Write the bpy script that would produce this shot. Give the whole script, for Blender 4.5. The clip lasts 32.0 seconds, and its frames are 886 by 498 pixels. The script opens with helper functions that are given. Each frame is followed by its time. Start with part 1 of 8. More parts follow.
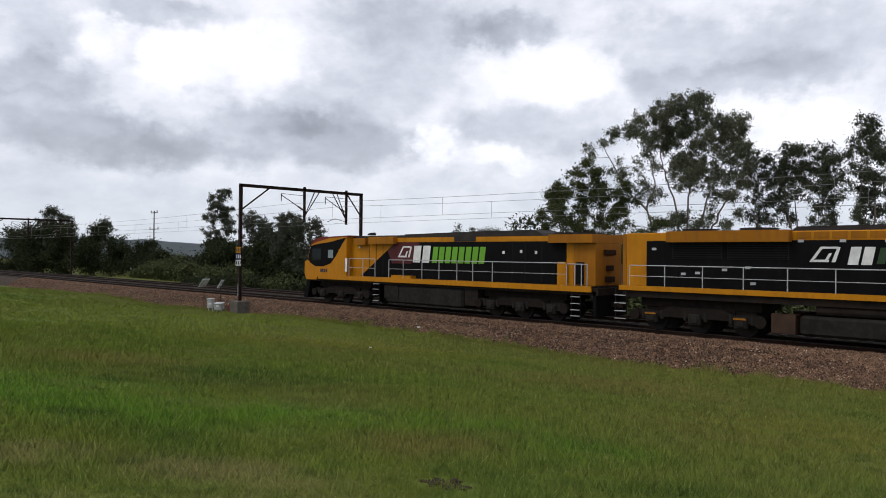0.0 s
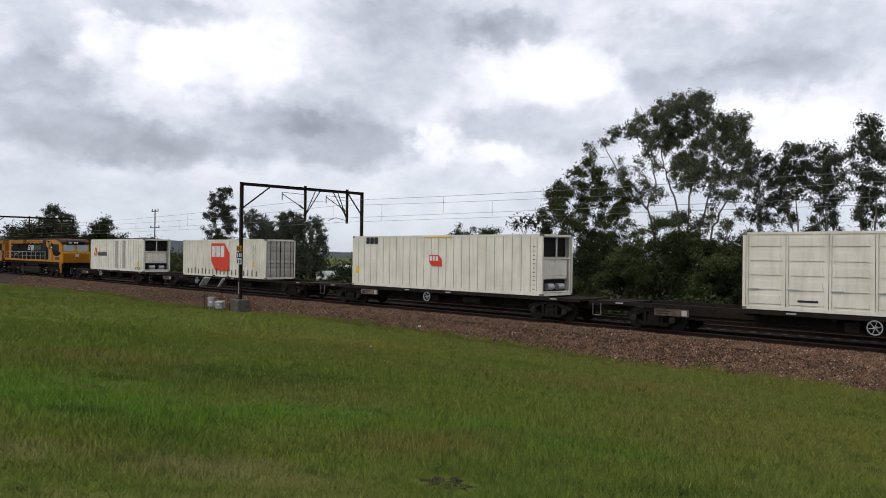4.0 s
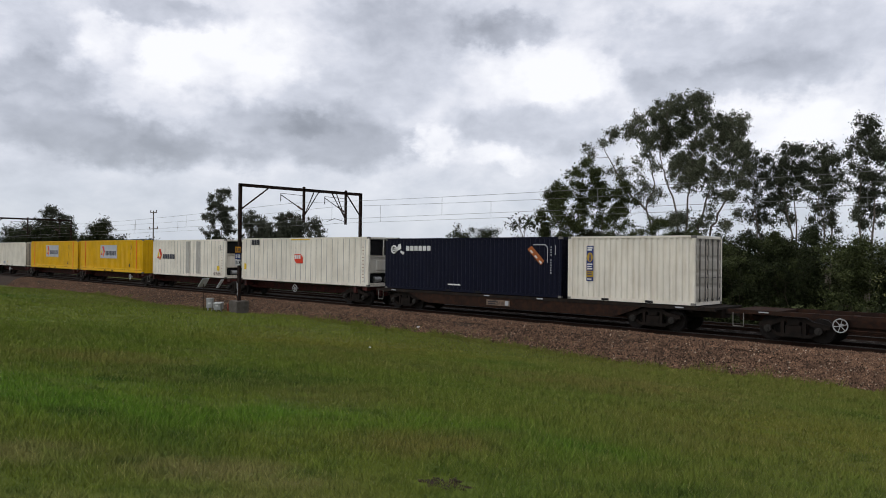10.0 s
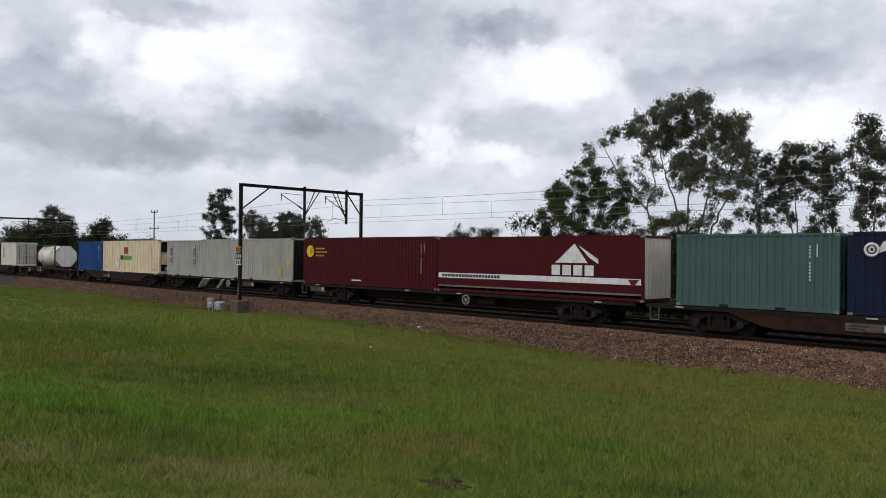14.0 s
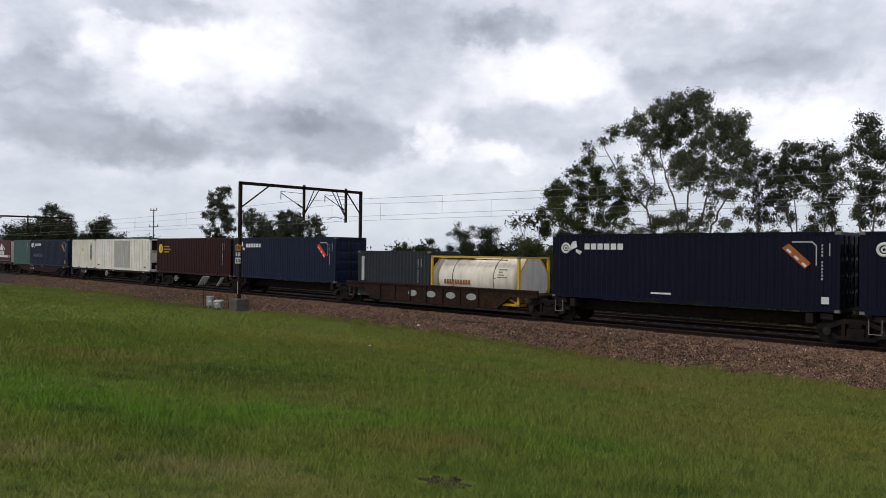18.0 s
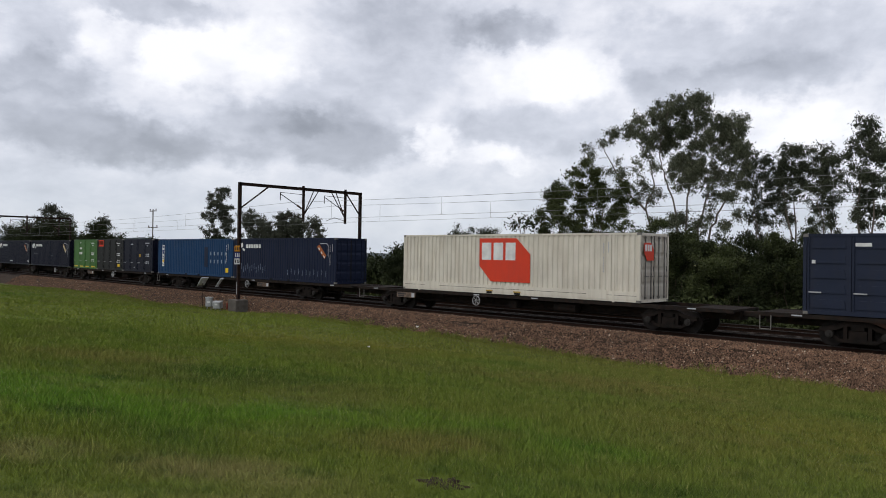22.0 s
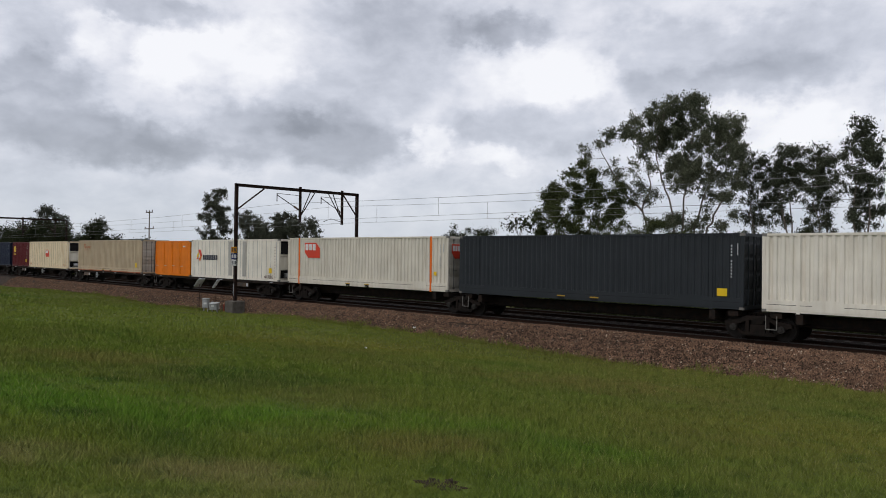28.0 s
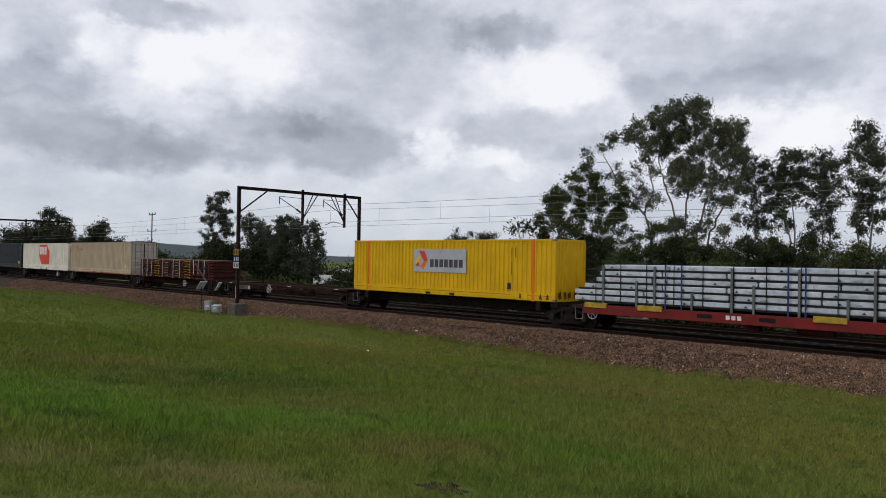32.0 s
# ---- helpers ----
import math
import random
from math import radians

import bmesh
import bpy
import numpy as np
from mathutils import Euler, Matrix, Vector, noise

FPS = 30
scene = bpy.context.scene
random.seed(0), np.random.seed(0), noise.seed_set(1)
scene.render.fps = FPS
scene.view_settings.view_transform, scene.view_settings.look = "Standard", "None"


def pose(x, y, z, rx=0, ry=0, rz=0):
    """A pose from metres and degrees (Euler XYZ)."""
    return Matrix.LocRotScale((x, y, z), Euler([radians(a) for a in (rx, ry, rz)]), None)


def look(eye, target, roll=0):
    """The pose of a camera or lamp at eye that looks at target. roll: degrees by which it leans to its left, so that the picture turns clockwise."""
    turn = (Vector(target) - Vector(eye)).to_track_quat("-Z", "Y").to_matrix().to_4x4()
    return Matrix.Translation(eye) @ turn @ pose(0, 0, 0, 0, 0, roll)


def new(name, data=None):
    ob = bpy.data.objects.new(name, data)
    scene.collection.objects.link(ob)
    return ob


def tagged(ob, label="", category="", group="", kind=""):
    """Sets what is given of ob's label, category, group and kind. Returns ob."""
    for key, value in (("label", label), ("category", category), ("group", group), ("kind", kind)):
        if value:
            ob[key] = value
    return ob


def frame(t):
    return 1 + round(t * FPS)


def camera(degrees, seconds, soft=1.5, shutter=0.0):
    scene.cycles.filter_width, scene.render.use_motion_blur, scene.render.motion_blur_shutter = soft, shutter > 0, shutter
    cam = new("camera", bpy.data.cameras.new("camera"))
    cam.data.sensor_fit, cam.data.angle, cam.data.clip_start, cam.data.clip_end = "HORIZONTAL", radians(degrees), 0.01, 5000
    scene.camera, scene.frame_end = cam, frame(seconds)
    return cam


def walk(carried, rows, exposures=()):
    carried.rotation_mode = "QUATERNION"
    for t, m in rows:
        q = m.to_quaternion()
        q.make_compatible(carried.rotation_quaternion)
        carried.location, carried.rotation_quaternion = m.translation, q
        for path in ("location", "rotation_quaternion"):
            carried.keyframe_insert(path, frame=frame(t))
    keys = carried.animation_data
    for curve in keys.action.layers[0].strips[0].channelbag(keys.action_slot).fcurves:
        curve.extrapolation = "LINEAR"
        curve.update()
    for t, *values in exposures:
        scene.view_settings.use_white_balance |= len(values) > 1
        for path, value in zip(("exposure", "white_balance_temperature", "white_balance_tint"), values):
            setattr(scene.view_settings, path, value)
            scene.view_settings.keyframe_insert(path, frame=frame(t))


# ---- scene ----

# The world: x runs along the railway (the train moves towards -x), y across it, away from the camera, z = 0 on the rail heads.
EYE = (0.0, 0.0, 3.03)
cam = camera(61.28, 32.0, 0.95)
AIM = [
    (0, -35.190, 35.518, 3.401, 0.581),
    (0.5, -35.200, 35.509, 3.392, 0.610),
    (1, -35.211, 35.498, 3.384, 0.603),
    (1.5, -35.232, 35.476, 3.362, 0.602),
    (2, -35.241, 35.467, 3.381, 0.621),
    (2.5, -35.242, 35.467, 3.388, 0.630),
    (3, -35.243, 35.466, 3.357, 0.676),
    (3.5, -35.228, 35.481, 3.350, 0.716),
    (5.5, -35.205, 35.504, 3.293, 0.662),
    (6, -35.197, 35.512, 3.300, 0.674),
    (6.5, -35.190, 35.519, 3.307, 0.685),
    (7, -35.172, 35.536, 3.326, 0.644),
    (7.5, -35.159, 35.549, 3.324, 0.620),
    (8, -35.125, 35.583, 3.320, 0.574),
    (8.5, -35.121, 35.587, 3.331, 0.575),
    (9, -35.124, 35.584, 3.358, 0.551),
    (9.5, -35.141, 35.567, 3.375, 0.555),
    (10, -35.163, 35.544, 3.394, 0.618),
    (10.5, -35.178, 35.530, 3.406, 0.689),
    (11, -35.204, 35.504, 3.422, 0.739),
    (11.5, -35.217, 35.491, 3.447, 0.748),
    (12, -35.211, 35.496, 3.444, 0.720),
    (12.5, -35.204, 35.504, 3.410, 0.617),
    (13, -35.196, 35.512, 3.406, 0.629),
    (13.5, -35.194, 35.514, 3.390, 0.584),
    (14, -35.195, 35.513, 3.374, 0.607),
    (14.5, -35.192, 35.516, 3.355, 0.645),
    (16.5, -35.190, 35.519, 3.309, 0.700),
    (17, -35.200, 35.509, 3.285, 0.636),
    (17.5, -35.192, 35.517, 3.281, 0.658),
    (18, -35.169, 35.540, 3.278, 0.679),
    (18.5, -35.145, 35.563, 3.300, 0.711),
    (19, -35.141, 35.567, 3.335, 0.829),
    (19.5, -35.139, 35.569, 3.346, 0.771),
    (20, -35.143, 35.565, 3.347, 0.779),
    (20.5, -35.147, 35.561, 3.364, 0.772),
    (21, -35.139, 35.569, 3.364, 0.770),
    (21.5, -35.135, 35.572, 3.365, 0.782),
    (22, -35.137, 35.571, 3.370, 0.826),
    (22.5, -35.147, 35.561, 3.373, 0.863),
    (23, -35.146, 35.561, 3.395, 0.857),
    (23.5, -35.138, 35.569, 3.397, 0.867),
    (24, -35.134, 35.574, 3.390, 0.859),
    (24.5, -35.101, 35.606, 3.396, 0.851),
    (25, -35.091, 35.616, 3.409, 0.919),
    (25.5, -35.087, 35.619, 3.432, 0.922),
    (27.5, -35.003, 35.702, 3.412, 0.778),
    (28, -34.990, 35.715, 3.431, 0.730),
    (28.5, -34.968, 35.736, 3.446, 0.592),
    (29, -34.974, 35.730, 3.490, 0.629),
    (29.5, -34.980, 35.723, 3.509, 0.694),
    (30, -35.007, 35.696, 3.538, 0.756),
    (30.5, -35.039, 35.665, 3.574, 0.827),
    (31, -35.072, 35.632, 3.626, 0.831),
    (31.5, -35.098, 35.606, 3.634, 0.854),
    (32, -35.096, 35.608, 3.646, 0.915),
]
walk(cam, [(t, look(EYE, (x, y, z), roll)) for t, x, y, z, roll in AIM], [(0, 0.08), (5, 0.03), (10, -0.06), (13.5, -0.04), (17, 0.0), (24, -0.05), (28, -0.14), (32, -0.16)])

# ---- daylight under broken cloud ----
SUN_ELEVATION, SUN_HEADING = 52.0, 205.0


def sky():
    world = bpy.data.worlds.new("sky")
    scene.world = world
    world.use_nodes = True
    nt = world.node_tree
    nt.nodes.clear()
    add, link = nt.nodes.new, nt.links.new
    out, bg = add("ShaderNodeOutputWorld"), add("ShaderNodeBackground")
    air = add("ShaderNodeTexSky")
    air.sky_type, air.sun_disc = "NISHITA", False
    air.sun_elevation, air.sun_rotation = radians(SUN_ELEVATION), radians(SUN_HEADING)
    dim = add("ShaderNodeVectorMath")
    dim.operation = "SCALE"
    link(air.outputs[0], dim.inputs[0])
    dim.inputs["Scale"].default_value = 0.1
    tc = add("ShaderNodeTexCoord")
    sep = add("ShaderNodeSeparateXYZ")
    link(tc.outputs["Generated"], sep.inputs[0])

    def m(op, a, b=None, c=None):
        n = add("ShaderNodeMath")
        n.operation = op
        for i, v in enumerate((a, b, c)):
            if v is None:
                continue
            if isinstance(v, (int, float)):
                n.inputs[i].default_value = v
            else:
                link(v, n.inputs[i])
        return n.outputs[0]

    # clouds laid out over heading and height above the horizon
    z = m("MAXIMUM", sep.outputs["Z"], 0.0)
    head = m("MULTIPLY", m("ARCTAN2", sep.outputs["X"], sep.outputs["Y"]), 57.2958)
    high = m("MULTIPLY", m("ARCSINE", sep.outputs["Z"]), 57.2958)

    def cloud_noise(wide, tall, detail, rough, off, distort=0.0):
        """Noise whose lumps are about so many degrees wide and tall; its value and three loose channels."""
        at = add("ShaderNodeCombineXYZ")
        link(m("DIVIDE", head, wide), at.inputs[0]), link(m("DIVIDE", high, tall), at.inputs[1])
        at.inputs[2].default_value = off
        n = add("ShaderNodeTexNoise")
        n.inputs["Scale"].default_value = 1.0
        n.inputs["Detail"].default_value = detail
        n.inputs["Roughness"].default_value = rough
        n.inputs["Distortion"].default_value = distort
        link(at.outputs[0], n.inputs["Vector"])
        parts = add("ShaderNodeSeparateColor")
        link(n.outputs["Color"], parts.inputs[0])
        return n.outputs["Fac"], parts.outputs[0], parts.outputs[1]

    big, _, _ = cloud_noise(12.0, 7.0, 6, 0.55, 3.1, 0.4)
    fine, _, _ = cloud_noise(4.4, 2.6, 6, 0.55, 11.7, 0.3)
    puff, _, _ = cloud_noise(2.2, 1.4, 6, 0.56, 24.4, 0.2)
    _, wide_h, wide_e = cloud_noise(5.0, 4.0, 3, 0.5, 37.2)
    _, curl_h, curl_e = cloud_noise(1.9, 1.5, 6, 0.60, 52.9, 0.1)

    # the outlines of the banks billow at two sizes
    hd = m("ADD", head, m("ADD", m("MULTIPLY", m("SUBTRACT", wide_h, 0.5), 6.0), m("MULTIPLY", m("SUBTRACT", curl_h, 0.5), 4.0)))
    hi = m("ADD", high, m("ADD", m("MULTIPLY", m("SUBTRACT", wide_e, 0.5), 3.4), m("MULTIPLY", m("SUBTRACT", curl_e, 0.5), 2.8)))
    total = m("ADD", 0.297, m("ADD", m("MULTIPLY", puff, 0.15), m("ADD", m("MULTIPLY", big, 0.34), m("MULTIPLY", fine, 0.26))))
    for h0, e0, dh, de, w, soft in CLOUD_HEADS + CLOUD_BASES + CLOUD_VEILS:
        a = m("DIVIDE", m("SUBTRACT", hd, h0), dh)
        b = m("DIVIDE", m("SUBTRACT", hi, e0), de)
        edge = add("ShaderNodeMapRange")
        edge.interpolation_type = "SMOOTHSTEP"
        link(m("SQRT", m("ADD", m("MULTIPLY", a, a), m("MULTIPLY", b, b))), edge.inputs["Value"])
        for sock, v in (("From Min", 1.0 - soft), ("From Max", 1.0 + soft), ("To Min", w), ("To Max", 0.0)):
            edge.inputs[sock].default_value = v
        total = m("ADD", total, edge.outputs[0])
    ramp = add("ShaderNodeValToRGB")
    link(total, ramp.inputs[0])
    el = ramp.color_ramp.elements
    el[0].position, el[0].color = 0.22, (0.30, 0.315, 0.364, 1)
    el[1].position, el[1].color = 0.84, (1.12, 1.12, 1.158, 1)
    for pos, col in ((0.36, (0.40, 0.42, 0.482, 1)), (0.50, (0.555, 0.58, 0.661, 1)), (0.62, (0.74, 0.765, 0.856, 1)), (0.72, (0.93, 0.94, 1.015, 1))):
        e = el.new(pos)
        e.color = col
    # towards the horizon the deck pales into haze
    haze = m("SUBTRACT", 1.0, m("SMOOTH_MIN", m("DIVIDE", z, 0.12), 1.0, 0.3))
    mix = add("ShaderNodeMix")
    mix.data_type = "RGBA"
    link(m("MULTIPLY", m("MAXIMUM", haze, 0.0), 0.75), mix.inputs["Factor"])
    link(ramp.outputs[0], mix.inputs["A"])
    mix.inputs["B"].default_value = (0.60, 0.67, 0.77, 1)
    # a little of the clear air's own light between
    both = add("ShaderNodeMix")
    both.data_type = "RGBA"
    both.inputs["Factor"].default_value = 0.12
    link(mix.outputs["Result"], both.inputs["A"]), link(dim.outputs[0], both.inputs["B"])
    link(both.outputs["Result"], bg.inputs["Color"])
    bg.inputs["Strength"].default_value = 1.0
    link(bg.outputs[0], out.inputs["Surface"])


# the larger parts of this sky: heading, height, half-widths (degrees), weight, softness of the edge
CLOUD_HEADS = [
    (-20.3, 9.6, 4.5, 1.8, 0.11, 0.75), (-24.3, 17.7, 9.9, 0.8, 0.06, 0.9),
    (-69.0, 14.6, 1.8, 1.1, 0.13, 0.69), (-60.8, 14.1, 4.6, 2.5, 0.17, 0.52), (-64.7, 12.9, 1.6, 1.7, 0.12, 0.57), (-38.5, 14.6, 2.6, 2.4, 0.06, 0.8),
    (-34.9, 13.7, 3.1, 2.4, 0.16, 0.57), (-42.0, 13.6, 2.2, 1.5, 0.05, 0.92), (-17.7, 9.1, 3.6, 1.5, 0.1, 0.69), (-45.4, 8.4, 1.8, 1.2, 0.16, 0.52),
    (-40.4, 7.3, 2.5, 0.9, 0.14, 0.52), (-14.8, 12.2, 1.0, 1.1, 0.06, 0.92), (-59.1, 16.6, 2.4, 1.0, 0.05, 0.92),
]
CLOUD_BASES = [
    (-73.2, 14.2, 2.6, 2.0, -0.1, 0.6), (-72.8, 11.3, 3.9, 1.5, -0.2, 0.52), (-65.0, 16.7, 4.4, 1.2, -0.16, 0.45), (-73.5, 9.7, 3.4, 0.8, -0.08, 0.6),
    (-68.6, 7.8, 8.5, 1.7, -0.23, 0.52), (-64.8, 7.0, 4.6, 1.1, -0.06, 0.6), (-52.5, 8.6, 5.0, 2.2, -0.23, 0.45), (-57.7, 9.7, 3.7, 1.0, -0.11, 0.6),
    (-58.9, 7.1, 1.8, 1.0, -0.07, 0.6), (-45.9, 17.0, 7.5, 2.0, -0.14, 0.6), (-40.1, 16.9, 3.1, 1.3, -0.15, 0.45),
]
CLOUD_VEILS = [
    (-48.9, 13.1, 4.6, 2.0, -0.09, 0.6), (-54.4, 11.7, 2.5, 1.7, -0.05, 0.68), (-37.6, 9.8, 5.3, 1.8, -0.11, 0.45), (-23.9, 15.1, 7.8, 2.2, -0.09, 0.6),
    (-24.2, 12.5, 7.8, 1.5, -0.14, 0.45), (-30.4, 13.8, 1.2, 1.9, -0.04, 0.6), (-66.7, 3.3, 11.1, 2.2, -0.06, 0.68), (-41.8, 4.4, 12.8, 1.9, -0.03, 0.68),
    (-74.1, 4.5, 2.6, 1.2, -0.03, 0.68),
]
sky()
sun = new("sun", bpy.data.lights.new("sun", "SUN"))
sun.data.energy, sun.data.angle, sun.data.color = 1.1, radians(24), (1.0, 0.97, 0.92)
sun.matrix_world = look((0, 0, 50), Vector((0, 0, 50)) - Vector((
    math.sin(radians(SUN_HEADING)) * math.cos(radians(SUN_ELEVATION)),
    math.cos(radians(SUN_HEADING)) * math.cos(radians(SUN_ELEVATION)), math.sin(radians(SUN_ELEVATION)))))

# ---- materials ----
MATS = {}


def mat(name, col, col2=None, scale=2.0, rough=0.6, metal=0.0, bump=0.15, bscale=30.0, dirt=None, amount=0.0, streak=False, vary=0.0, island=False, spec=0.2, stretch=(1, 1, 1)):
    """A procedural surface: two colours mixed by a broad noise, dirt by a second one (in streaks down the wall), fine relief."""
    if name in MATS:
        return MATS[name]
    ma = MATS[name] = bpy.data.materials.new(name)
    ma.use_nodes = True
    nt = ma.node_tree
    add, link = nt.nodes.new, nt.links.new
    bsdf = nt.nodes["Principled BSDF"]
    tc = add("ShaderNodeTexCoord")
    col2 = col2 or tuple(c * 0.8 for c in col)

    def tex(sc, detail, shape):
        mp = add("ShaderNodeMapping")
        mp.inputs["Scale"].default_value = shape
        link(tc.outputs["Object"], mp.inputs[0])
        n = add("ShaderNodeTexNoise")
        n.inputs["Scale"].default_value, n.inputs["Detail"].default_value = sc, detail
        link(mp.outputs[0], n.inputs["Vector"])
        return n.outputs["Fac"]

    def band(fac, lo, hi):
        r = add("ShaderNodeMapRange")
        r.inputs["From Min"].default_value, r.inputs["From Max"].default_value = lo, hi
        link(fac, r.inputs["Value"])
        return r.outputs[0]

    def blend(fac, a, b):
        mx = add("ShaderNodeMix")
        mx.data_type = "RGBA"
        for sock, v in (("Factor", fac), ("A", a), ("B", b)):
            if isinstance(v, tuple):
                mx.inputs[sock].default_value = (*v, 1)
            else:
                link(v, mx.inputs[sock])
        return mx.outputs["Result"]

    c = blend(band(tex(scale, 5, stretch), 0.35, 0.65), col, col2)
    if dirt:
        n = add("ShaderNodeMath")
        n.operation = "MULTIPLY"
        n.inputs[1].default_value = amount
        link(band(tex(3.0 if streak else 5.0, 6, (1.6, 1.6, 0.18) if streak else (1, 1, 1)), 0.45, 0.75), n.inputs[0])
        c = blend(n.outputs[0], c, dirt)
    if vary:
        if island:
            rnd = add("ShaderNodeNewGeometry").outputs["Random Per Island"]
        else:
            rnd = add("ShaderNodeObjectInfo").outputs["Random"]
        hs = add("ShaderNodeHueSaturation")
        link(band_to(nt, rnd, 1 - vary, 1 + vary), hs.inputs["Value"])
        link(c, hs.inputs["Color"])
        c = hs.outputs[0]
    link(c, bsdf.inputs["Base Color"])
    bsdf.inputs["Roughness"].default_value, bsdf.inputs["Metallic"].default_value = rough, metal
    bsdf.inputs["Specular IOR Level"].default_value = spec
    if bump:
        bp = add("ShaderNodeBump")
        bp.inputs["Strength"].default_value, bp.inputs["Distance"].default_value = bump, 0.02
        link(tex(bscale, 4, (1, 1, 1)), bp.inputs["Height"])
        link(bp.outputs[0], bsdf.inputs["Normal"])
    return ma


def band_to(nt, value, lo, hi):
    r = nt.nodes.new("ShaderNodeMapRange")
    r.inputs["To Min"].default_value, r.inputs["To Max"].default_value = lo, hi
    nt.links.new(value, r.inputs["Value"])
    return r.outputs[0]


LUSH, DEEP, OLIVE, STRAW = (0.084, 0.178, 0.012), (0.042, 0.080, 0.010), (0.152, 0.140, 0.022), (0.230, 0.195, 0.075)
WORN, PALE = (0.160, 0.122, 0.036), (0.135, 0.168, 0.020)
FIELD_PATCHES = (
    (-4.4, 26.0, 6.0, 4.5, OLIVE, 0.8), (-16.0, 34.0, 12.0, 14.0, PALE, 0.8), (-6.9, 15.4, 2.0, 1.7, WORN, 0.55), (4.1, 18.1, 3.2, 2.6, WORN, 0.6), (5.9, 11.6, 2.7, 3.2, OLIVE, 0.5), (-1.5, 19.5, 3.2, 2.2, WORN, 0.3),
    (-3.5, 14.0, 2.3, 2.4, DEEP, 0.75), (-3.6, 9.4, 2.8, 1.3, LUSH, 0.8), (-0.6, 10.4, 2.2, 1.0, LUSH, 0.6), (-6.0, 10.4, 2.0, 1.6, LUSH, 0.75), (1.7, 8.7, 0.9, 0.7, LUSH, 0.5), (-0.2, 8.5, 1.0, 0.7, WORN, 0.55),
    (-5.3, 12.1, 0.40, 0.40, DEEP, 0.9), (-4.1, 8.6, 0.45, 0.30, DEEP, 0.9), (2.1, 7.1, 0.8, 0.4, DEEP, 0.7), (-1.9, 6.6, 1.2, 0.5, STRAW, 0.7), (-3.6, 6.7, 0.7, 0.4, STRAW, 0.55), (0.0, 5.2, 4.0, 0.8, STRAW, 0.45),
)


